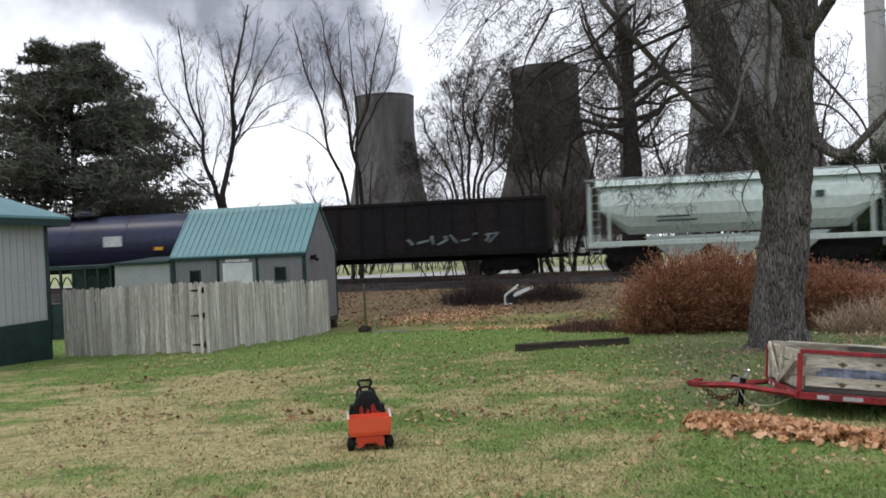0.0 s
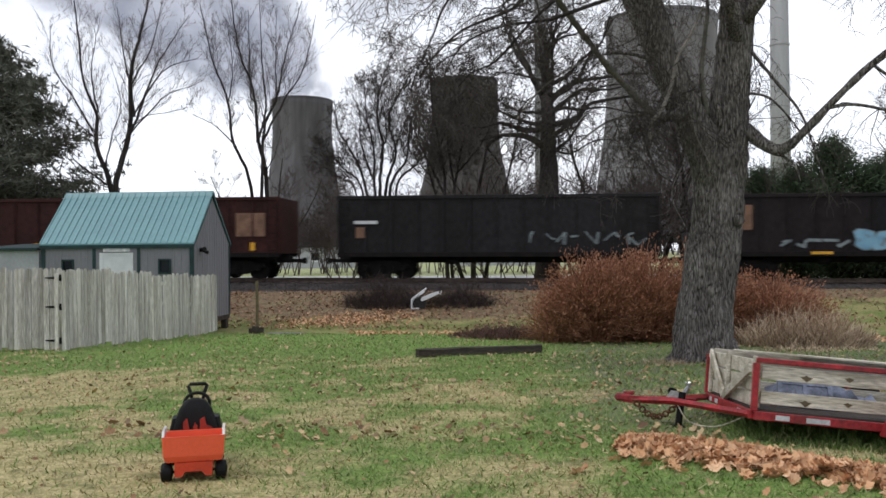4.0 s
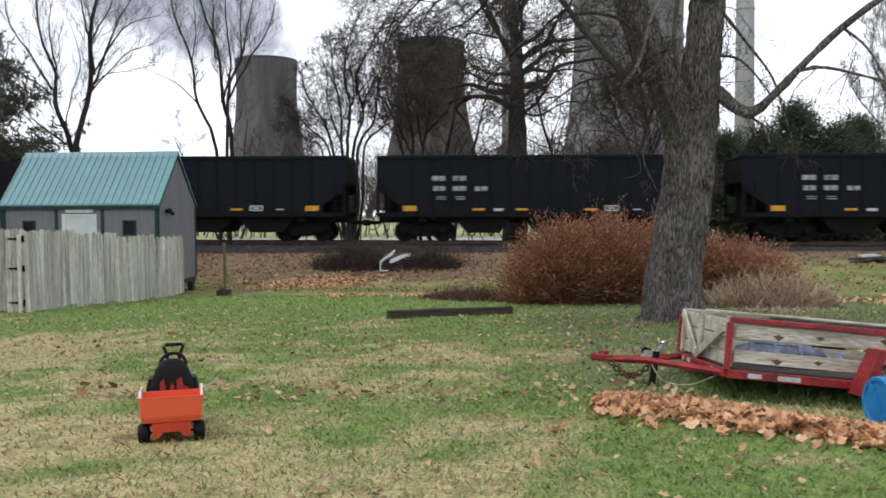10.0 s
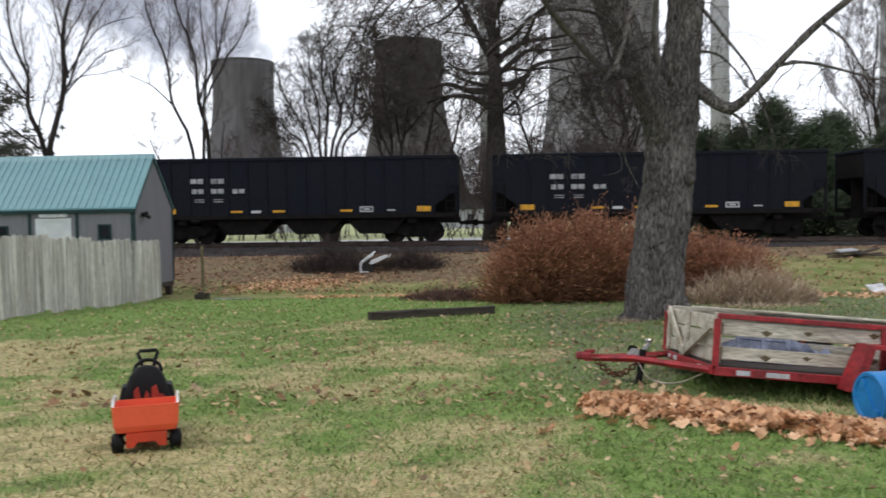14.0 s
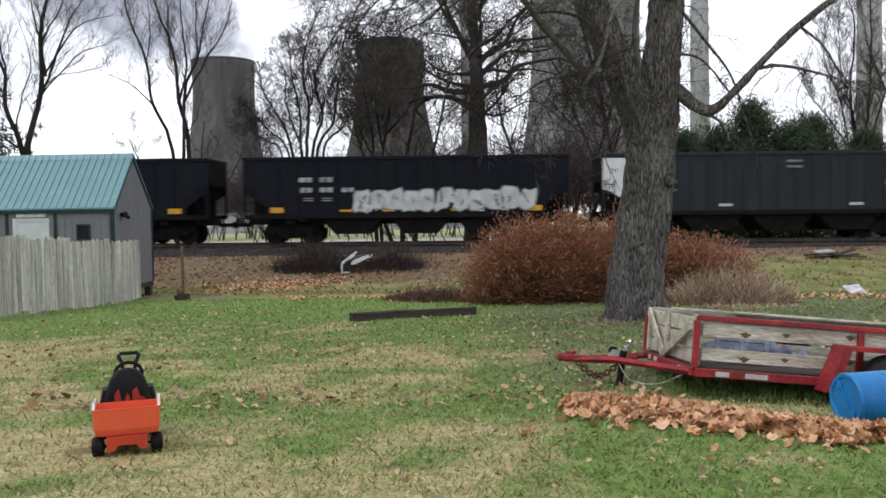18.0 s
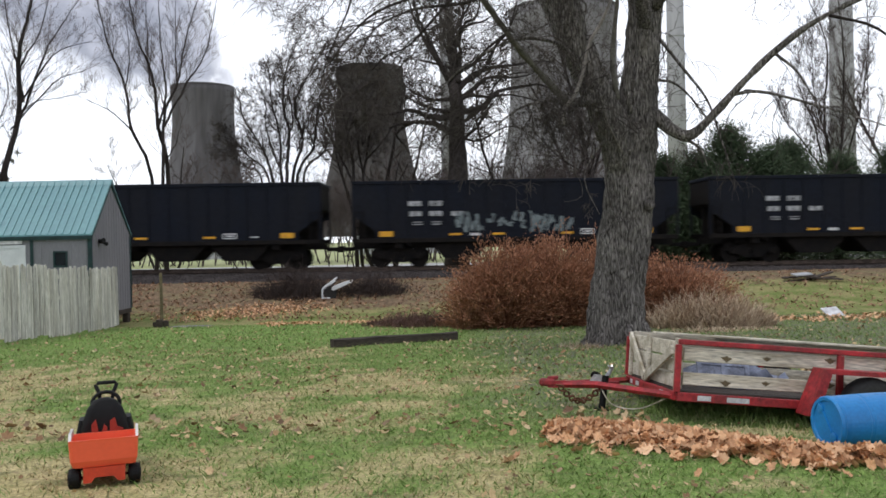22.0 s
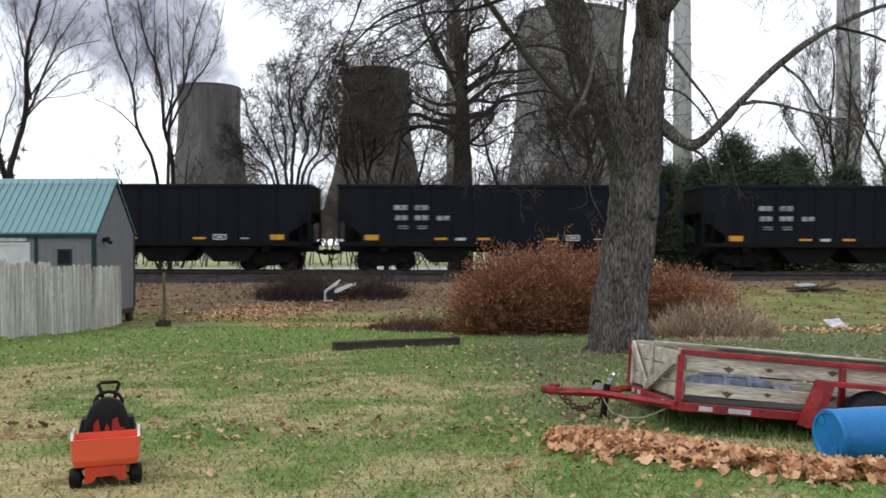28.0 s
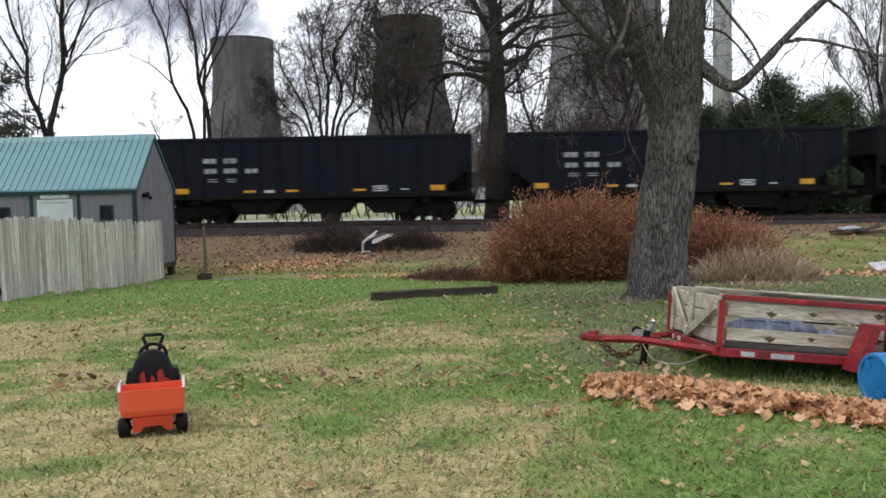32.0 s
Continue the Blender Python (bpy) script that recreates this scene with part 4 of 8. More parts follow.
def build_train():
    roll_away(tank_car(16.2), -37.0, 16.2)
    g = gondola(16.4, CAR_SOOT, "sooty black gondola with pale sprayed marks", 3.75, 15, False)
    sprayed(g, "sprayed_marks", SPRAY_GREY, 9.4, 14.0, 1.6, 2.1, 3, 9, 0.05)
    part("stencil_patch", plate(1.0, 1.9, 1.4, 2.1, -1.61), SPRAY_GREY, g)
    roll_away(g, -19.4, 16.4)
    roll_away(covered_hopper(13.5), -1.1, 13.5)
    g = gondola(16.9, CAR_BROWN, "rust-brown gondola with ribbed sides and a tan patched end", 3.82, 15)
    part("tan_patch", plate(14.8, 16.2, 2.0, 3.1, -1.585), PATCH_TAN, g)
    part("stencil_patch", plate(8.6, 9.1, 2.45, 3.05, -1.61), SPRAY_GREY, g)
    roll_away(g, 14.15, 16.9)
    g = gondola(14.7, CAR_GREY, "weathered dark grey gondola with faded stencils", 3.82, 13, False)
    part("stencil_patch", plate(0.8, 1.9, 2.55, 2.7, -1.61), WHITE_MARK, g)
    part("tan_patch", plate(0.9, 1.3, 1.9, 2.4, -1.61), PATCH_TAN, g)
    sprayed(g, "sprayed_marks", SPRAY_GREY, 9.0, 14.0, 1.5, 2.2, 8, 8, 0.05)
    roll_away(g, 33.8, 14.7)
    g = gondola(15.7, CAR_SOOT, "sooty brown gondola with pale blue graffiti", 3.75, 14, False)
    filled_letters(g, "blue_graffiti", SPRAY_BLUE, SPRAY_GREY, 6.4, 12.1, 1.36, 2.2, 7, 11, -1.612)
    sprayed(g, "white_scrawl", SPRAY_WHITE, 10.0, 11.6, 2.0, 2.7, 12, 6, 0.04)
    sprayed(g, "white_scrawl", SPRAY_GREY, 3.3, 6.2, 1.4, 1.8, 13, 5, 0.06)
    sprayed(g, "white_scrawl", SPRAY_GREY, 13.0, 15.2, 1.5, 2.2, 14, 5, 0.05)
    part("tan_patch", plate(1.4, 2.1, 2.2, 3.3, -1.61), PATCH_TAN, g)
    for x in (0.2, 4.6, 8.0, 14.2):
        part("yellow_reflector", plate(x, x + 0.9, 1.12, 1.24, -1.61), YELLOW, g)
    roll_away(g, 50.35, 15.7)
    g = gondola(15.0, CAR_SOOT, "dark brown gondola with yellow reflectors", 3.78, 14)
    part("blue_stencil", plate(1.6, 2.4, 2.35, 2.6, -1.61), SPRAY_BLUE, g)
    roll_away(g, 68.4, 15.0)
    first = hopper_car(14.8, COAL_BLACK, "blue-black coal hopper car with white marks and yellow reflectors")
    coal_marks(first, 14.8)
    lefts = [85.15, 101.4, 117.8, 134.4, 150.8, 167.2]
    lefts += [216.7, 264.7 + 0.4, 281.1, 297.1, 313.6, 329.5, 345.9, 362.2]
    cars = [first] + [copy_thing(first, on_track(u)) for u in lefts[1:]]
    for c, u in zip(cars, lefts):
        roll_away(c, u, 14.8)
    # three that stand out: white graffiti, a slate car with a white corner, grey graffiti
    g = copy_thing(first, on_track(0))
    tagged(g, "blue-black coal hopper car with broad white graffiti")
    filled_letters(g, "white_graffiti", SPRAY_WHITE, SPRAY_GREY, 5.0, 13.3, 1.40, 2.42, 11, 21)
    sprayed(g, "white_graffiti", SPRAY_WHITE, 5.2, 13.2, 1.42, 2.40, 21, 20, 0.05, -1.63)
    roll_away(g, 183.6, 14.8)
    w = hopper_car(14.9, CAR_SLATE, "slate-blue coal hopper car with a white painted corner", 3.88, 16)
    part("white_corner_panel", Shape().prism([(0.0, 3.72), (1.15, 3.72), (1.15, 1.75), (0.25, 2.25), (0.0, 2.32)], "y", -1.575, -1.56), WHITE_PAINT, w)
    for x, z in ((1.6, 2.55), (2.6, 2.55), (1.6, 2.2), (2.6, 2.2), (8.2, 3.2), (8.2, 3.45)):
        part("data_line", plate(x, x + 0.7, z, z + 0.1, -1.604), SPRAY_GREY, w)
    part("yellow_reflector", plate(1.35, 1.9, 1.9, 2.05, -1.604), YELLOW, w)
    part("yellow_reflector", plate(12.6, 13.4, 2.4, 2.6, -1.604), YELLOW, w)
    for x in (2.2, 5.2, 11.0):
        part("white_label_box", plate(x, x + 0.6, 1.5, 1.62, -1.604), WHITE_MARK, w)
    roll_away(w, 199.9, 14.9)
    g = copy_thing(first, on_track(0))
    tagged(g, "blue-black coal hopper car with grey scrawled graffiti")
    sprayed(g, "grey_graffiti", SPRAY_GREY, 4.6, 9.9, 1.5, 2.5, 33, 24, 0.06)
    roll_away(g, 232.9, 14.8)
    g = copy_thing(first, on_track(0))
    roll_away(g, 249.1, 14.8)


build_train()

# ---- cooling towers and chimneys far off ----


def cooling_tower(x, y, top, r_top, r_throat, r_base, mat, label):
    t = thing("cooling_tower", pose(x, y, -2), label, "cooling tower", "cooling towers of the power plant")
    prof, n = [], 26
    throat = 0.80
    for i in range(n + 1):
        f = i / n
        if f < throat:
            r = r_throat + (r_base - r_throat) * ((throat - f) / throat) ** 1.75
        else:
            r = r_throat + (r_top - r_throat) * ((f - throat) / (1 - throat)) ** 1.6
        prof.append((r, 8 + f * (top - 6)))
    inner = [(r - 0.9, h) for r, h in reversed(prof)]
    shell = Shape().lathe(prof + inner, "z", sides=64, closed=True)
    part("shell", shell, mat, t, smooth=True)
    part("rim", Shape().lathe([(r_top - 0.5, top + 1.6), (r_top + 0.25, top + 1.6), (r_top + 0.25, top + 2.8), (r_top - 0.5, top + 2.8)], "z", sides=64, closed=True), mat, t)
    legs = Shape()
    for i in range(40):
        a, b = 2 * math.pi * i / 40, 2 * math.pi * (i + 0.5) / 40
        legs.tube([(r_base * 1.03 * math.cos(a), r_base * 1.03 * math.sin(a), -2), (r_base * 0.995 * math.cos(b), r_base * 0.995 * math.sin(b), 8.5)], 0.6, 5)
    part("leg_ring", legs, mat, t)


def chimney(x, y, height, r0, r1, label):
    c = thing("chimney", pose(x, y, -2), label, "chimney", "chimneys of the power plant")
    part("shaft", Shape().lathe([(r0, 0), (r0 * 0.6 + r1 * 0.4, height * 0.4), (r1, height), (r1 * 0.85, height + 0.3)], "z", sides=32), CONCRETE_PALE, c, smooth=True)
    for h in (0.3, 0.5, 0.7, 0.9):
        r = r0 + (r1 - r0) * h + 0.6
        part("platform_ring", Shape().lathe([(r - 0.8, height * h), (r, height * h), (r, height * h + 1.2), (r - 0.8, height * h + 1.2)], "z", sides=32, closed=True), CONCRETE_PALE, c)


cooling_tower(-193.7, 700, 129.3, 25.4, 24.6, 43, CONCRETE, "grey concrete cooling tower giving off steam")
cooling_tower(-57.0, 700, 141.3, 27.5, 27.0, 53, CONCRETE_DARK, "dark concrete cooling tower behind bare trees")
cooling_tower(61.2, 420, 111.5, 26.5, 25.6, 36, CONCRETE_LIGHT, "large grey concrete cooling tower close behind the trees")
chimney(193.5, 700, 330, 8.2, 5.8, "tall pale concrete chimney")
chimney(329.0, 700, 340, 10.6, 7.5, "tall pale concrete chimney, the broadest")
chimney(6.5, 700, 320, 6.6, 5.0, "tall pale concrete chimney seen through branches")

# ---- plant buildings and houses beyond the line ----


def far_house(x, y, w, d, h, wall, label):
    hs = thing("house", pose(x, y, -0.6), label, "house", "houses beyond the line")
    part("wall", Shape().box(-w / 2, w / 2, -d / 2, d / 2, 0, h), wall, hs)
    part("roof", Shape().prism([(-d / 2 - 0.4, h), (d / 2 + 0.4, h), (0, h + d * 0.3)], "x", -w / 2 - 0.4, w / 2 + 0.4), CAR_GREY, hs)
    for i in range(3):
        xx = -w / 2 + w * (i + 0.5) / 3
        wd = part("window", Shape().box(xx - 0.5, xx + 0.5, -d / 2 - 0.05, -d / 2 + 0.05, h * 0.4, h * 0.75), GLASS_DARK, hs)
        part("sill", Shape().box(xx - 0.6, xx + 0.6, -d / 2 - 0.12, -d / 2, h * 0.34, h * 0.4), WHITE_PAINT, wd)


far_house(-30, 120, 12, 8, 3.0, WHITE_SIDING, "low white house with a dark roof across the line")
far_house(-6, 135, 14, 8, 3.0, WHITE_SIDING, "low white house with a dark roof across the line")
far_house(30, 140, 12, 8, 3.2, WHITE_SIDING, "low white house with a dark roof across the line")
tagged(part("road", Shape().box(-400, 400, 64.5, 74, -0.62, -0.48), ROAD_GREY), "pale concrete road beyond the railway line", "road", kind="structure")

# ---- garden shed ----
SX0, SX1, SY0, SY1 = -15.75, -10.55, 26.5, 29.75
SBASE, SEAVE, SRIDGE = -0.62, 1.93, 3.62


def build_shed():
    sh = thing("garden_shed", pose(0, 0, 0), "grey board-sided garden shed with teal metal roof and green trim", "shed")
    ym = (SY0 + SY1) / 2
    t = 0.06
    # front wall with openings for the roll-up door and two small windows
    cuts = [(-15.03, -14.66, 0.94, 1.38), (-13.71, -12.62, -0.5, 1.64), (-11.71, -11.33, 0.94, 1.38)]
    bays, x = [], SX0
    for a, b, z0, z1 in cuts:
        bays += [(x, a, SBASE, SEAVE), (a, b, z1, SEAVE)]
        if z0 > SBASE + 0.2:
            bays.append((a, b, SBASE, z0))
        x = b
    for x0, x1, z0, z1 in bays + [(x, SX1, SBASE, SEAVE)]:
        part("front_wall", Shape().box(x0, x1, SY0, SY0 + t, z0, z1), GREY_SIDING, sh)
    part("back_wall", Shape().box(SX0, SX1, SY1 - t, SY1, SBASE, SEAVE), GREY_SIDING, sh)
    gable = [(SY0 + t, SBASE), (SY1 - t, SBASE), (SY1 - t, SEAVE), (ym, SRIDGE - 0.12), (SY0 + t, SEAVE)]
    for xx in (SX0, SX1 - t):
        part("gable_wall", Shape().prism(gable, "x", xx, xx + t), GREY_SIDING, sh)
    batten = Shape().box(-0.012, 0.0, -0.02, 0.02, 0, 1, 0).mesh("batten", GREY_SIDING)
    for i in range(15):
        y = SY0 + 0.12 + (SY1 - SY0 - 0.24) * i / 14
        top = SEAVE + (SRIDGE - 0.14 - SEAVE) * (1 - abs(y - ym) / (ym - SY0))
        b = part("batten", batten, None, sh)
        b.matrix_basis = Matrix.LocRotScale((SX1 + 0.010, y, SBASE), None, (1, 1, top - SBASE))
    fb = Shape().box(-0.02, 0.02, -0.012, 0.0, 0, 1, 0).mesh("batten", GREY_SIDING)
    for i in range(22):
        x = SX0 + 0.2 + (SX1 - SX0 - 0.4) * i / 21
        if any(a - 0.05 < x < b + 0.05 for a, b, _, _ in cuts):
            continue
        b = part("batten", fb, None, sh)
        b.matrix_basis = Matrix.LocRotScale((x, SY0, SBASE), None, (1, 1, 2.38))
    # roof: two slopes with standing ribs
    ov, th = 0.05, 0.05
    run = ym - SY0
    pitch = math.atan2(SRIDGE - SEAVE, run)
    for s in (-1, 1):
        ye = ym + s * (run + ov)
        ze = SRIDGE - math.tan(pitch) * (run + ov)
        part("roof_slope", Shape().prism([(ym, SRIDGE), (ye, ze), (ye, ze + th), (ym, SRIDGE + th)], "x", SX0 - 0.06, SX1 + 0.05), TEAL_ROOF, sh)
    rib = Shape()
    rib.prism([(ym - 0.02, SRIDGE + th), (ym - run - ov, SRIDGE - math.tan(pitch) * (run + ov) + th), (ym - run - ov, SRIDGE - math.tan(pitch) * (run + ov) + th + 0.035), (ym - 0.02, SRIDGE + th + 0.035)], "x", -0.018, 0.018)
    rm = rib.mesh("roof_rib", TEAL_ROOF)
    for i in range(24):
        r = part("roof_rib", rm, None, sh)
        r.location = (SX0 - 0.04 + (SX1 - SX0 + 0.07) * i / 23, 0, 0)
    part("ridge_cap", Shape().prism([(ym - 0.16, SRIDGE - 0.10), (ym, SRIDGE + th + 0.05), (ym + 0.16, SRIDGE - 0.10), (ym, SRIDGE + th + 0.01)], "x", SX0 - 0.08, SX1 + 0.07), TEAL_ROOF, sh)
    part("fascia", Shape().box(SX0 - 0.06, SX1 + 0.05, SY0 - ov - 0.02, SY0 - ov + 0.01, SEAVE - 0.17, SEAVE - 0.055), GREEN_TRIM, sh, "dark green eave board")
    part("frieze_board", Shape().box(SX0, SX1, SY0 - 0.035, SY0 - 0.003, SEAVE - 0.16, SEAVE - 0.06), GREEN_TRIM, sh)
    for s in (-1, 1):
        ye = ym + s * (run + ov)
        ze = SRIDGE - math.tan(pitch) * (run + ov)
        part("rake_trim", Shape().prism([(ym, SRIDGE - 0.003), (ye, ze - 0.003), (ye, ze - 0.07), (ym, SRIDGE - 0.085)], "x", SX1 + 0.022, SX1 + 0.052), GREEN_TRIM, sh)
    for x0, x1, y0, y1 in ((SX1 - 0.12, SX1 + 0.025, SY0 - 0.028, SY0 - 0.002), (SX0 - 0.02, SX0 + 0.12, SY0 - 0.028, SY0 - 0.002), (SX1 + 0.001, SX1 + 0.025, SY1 - 0.10, SY1 + 0.02)):
        part("corner_trim", Shape().box(x0, x1, y0, y1, SBASE, SEAVE - 0.1), GREEN_TRIM, sh)
    for x in (-13.93, -12.40):
        part("trim_post", Shape().box(x - 0.05, x + 0.05, SY0 - 0.03, SY0 - 0.002, SBASE, SEAVE - 0.16), GREEN_TRIM, sh)
    door = part("roll_up_door", Shape().box(-13.62, -12.71, SY0 - 0.01, SY0 + 0.03, -0.5, 1.53), WHITE_PAINT, sh, "white panel door")
    part("door_frame", Shape().box(-13.74, -13.62, SY0 - 0.03, SY0 + 0.03, -0.5, 1.62).box(-12.71, -12.59, SY0 - 0.03, SY0 + 0.03, -0.5, 1.62).box(-13.62, -12.71, SY0 - 0.03, SY0 + 0.03, 1.53, 1.62), WHITE_PAINT, door)
    part("sign_board", Shape().box(-13.60, -12.68, SY0 - 0.05, SY0 - 0.036, 1.65, 1.76), CARD, sh, "small pale sign over the door")
    for a, b in ((-15.03, -14.66), (-11.71, -11.33)):
        w = part("window", Shape().box(a, b, SY0 + 0.02, SY0 + 0.03, 0.94, 1.38), GLASS_DARK, sh)
        part("window_frame", Shape().box(a - 0.03, a + 0.02, SY0 - 0.03, SY0 + 0.018, 0.91, 1.41).box(b - 0.02, b + 0.03, SY0 - 0.03, SY0 + 0.018, 0.91, 1.41).box(a + 0.02, b - 0.02, SY0 - 0.03, SY0 + 0.018, 1.36, 1.41).box(a + 0.02, b - 0.02, SY0 - 0.03, SY0 + 0.018, 0.91, 0.96), GREEN_TRIM, w)
    lamp = part("flood_light", Shape().box(SX1 + 0.02, SX1 + 0.10, SY0 + 0.45, SY0 + 0.6, 1.62, 1.76, 0.02).tube([(SX1 + 0.1, SY0 + 0.5, 1.7), (SX1 + 0.22, SY0 + 0.4, 1.72)], [0.05, 0.075], 10), BLACK_PLASTIC, sh, "small black twin flood light")
    part("lamp_head", Shape().tube([(SX1 + 0.1, SY0 + 0.58, 1.66), (SX1 + 0.20, SY0 + 0.72, 1.60)], [0.04, 0.065], 10), BLACK_PLASTIC, lamp)
    part("floor_frame", Shape().box(SX0, SX1, SY0, SY1, SBASE - 0.16, SBASE - 0.003), OLD_TIMBER, sh)
    for x in (SX0 + 0.2, (SX0 + SX1) / 2, SX1 - 0.12):
        for y in (SY0 + 0.2, SY1 - 0.2):
            part("pier_block", Shape().box(x - 0.1, x + 0.1, y - 0.1, y + 0.1, ground_z(x, y) - 0.05, SBASE - 0.163, 0.01), OLD_TIMBER, sh)


build_shed()


def build_long_shed():
    """The low white store beside the shed, with a dark green roof edge."""
    st = thing("storage_shed", pose(0, 0, 0), "low white storage shed with a dark green roof edge", "shed")
    x0, x1, y0, y1 = -18.2, -15.92, 26.6, 29.4
    part("wall", Shape().box(x0, x1, y0, y1, ground_z(-17, 27) - 0.1, 1.72, 0.01), WHITE_SIDING, st)
    part("roof", Shape().prism([(y0 - 0.15, 1.72), (y1 + 0.15, 1.9), (y1 + 0.15, 1.98), (y0 - 0.15, 1.80)], "x", x0 - 0.1, x1 + 0.02), GREEN_TRIM, st)
    gz = thing("trellis_house", pose(0, 0, 0), "dark green trellis summerhouse with arched openings", "summerhouse")
    gx0, gx1 = -21.6, -18.3
    part("roof", Shape().box(gx0 - 0.1, gx1, 26.5, 29.2, 1.62, 1.78, 0.02), GREEN_TRIM, gz)
    part("back_panel", Shape().box(gx0, gx1, 28.9, 28.96, ground_z(-20, 29) - 0.1, 1.62), GREEN_TRIM, gz)
    n = 7
    for i in range(n):
        x = gx0 + 0.05 + (gx1 - gx0 - 0.1) * i / (n - 1)
        part("post", Shape().box(x - 0.04, x + 0.04, 26.55, 26.63, ground_z(x, 26.6) - 0.05, 1.62), GREEN_TRIM, gz)
        if i < n - 1:
            w = (gx1 - gx0 - 0.1) / (n - 1)
            pts = [(x + 0.04 + (w - 0.08) * k / 8, 26.59, 1.0 + 0.35 * math.sin(math.pi * k / 8)) for k in range(9)]
            part("arch", Shape().tube(pts, 0.025, 5), GREEN_TRIM, gz)
    part("lower_panel", Shape().box(gx0, gx1, 26.60, 26.64, ground_z(-20, 26.6) - 0.05, 0.35), GREEN_TRIM, gz)


build_long_shed()


def build_garage():
    """The corner of the neighbouring building: white siding over a green base, teal hip roof."""
    g = thing("garage", pose(0, 0, 0), "off-white sided garage with green base and teal hip roof", "garage")
    x0, x1, y0, y1 = -23.0, -13.85, 6.0, 17.0
    part("base_wall", Shape().box(x0 - 0.03, x1 + 0.03, y0 - 0.03, y1 + 0.03, -1.0, 0.47, 0.01), GREEN_TRIM, g, "dark green base")
    part("wall", Shape().box(x0, x1, y0, y1, 0.473, 3.05), WHITE_SIDING, g)
    rib = Shape().box(0, 0.014, -0.02, 0.02, 0.48, 3.0).mesh("siding_rib", WHITE_SIDING)
    for i in range(46):
        r = part("siding_rib", rib, None, g)
        r.location = (x1, y0 + 0.12 + (y1 - y0 - 0.24) * i / 45, 0)
    ov, ze = 0.42, 3.08
    cx, ry0, ry1, zr = (x0 + x1) / 2, y0 + 4.0, y1 - 4.0, 5.35
    vs = [(x0 - ov, y0 - ov, ze), (x1 + ov, y0 - ov, ze), (x1 + ov, y1 + ov, ze), (x0 - ov, y1 + ov, ze), (cx, ry0, zr), (cx, ry1, zr)]
    vs += [(x, y, z - 0.06) for x, y, z in vs]
    fs = [(0, 1, 4), (1, 2, 5, 4), (2, 3, 5), (3, 0, 4, 5), (6, 10, 7), (7, 10, 11, 8), (8, 11, 9), (9, 11, 10, 6), (0, 6, 7, 1), (1, 7, 8, 2), (2, 8, 9, 3), (3, 9, 6, 0)]
    part("roof", Shape().add(vs, fs), TEAL_ROOF, g)
    part("fascia", Shape().box(x1 + ov - 0.03, x1 + ov, y0 - ov, y1 + ov, ze - 0.24, ze - 0.063).box(x0 - ov, x1 + ov, y1 + ov, y1 + ov + 0.03, ze - 0.24, ze - 0.063), GREEN_TRIM, g)
    part("soffit", Shape().box(x0 - ov, x1 + ov - 0.034, y0 - ov, y1 + ov - 0.004, ze - 0.20, ze - 0.16), GREEN_TRIM, g)
    part("corner_trim", Shape().box(x1 + 0.001, x1 + 0.03, y1 - 0.10, y1 + 0.03, 0.48, 2.95), GREEN_TRIM, g)


build_garage()

# ---- board fence ----
FENCE_CORNER, FENCE_END, FENCE_LEFT = (-9.72, 17.35), (-9.45, 25.65), (-14.0, 17.75)


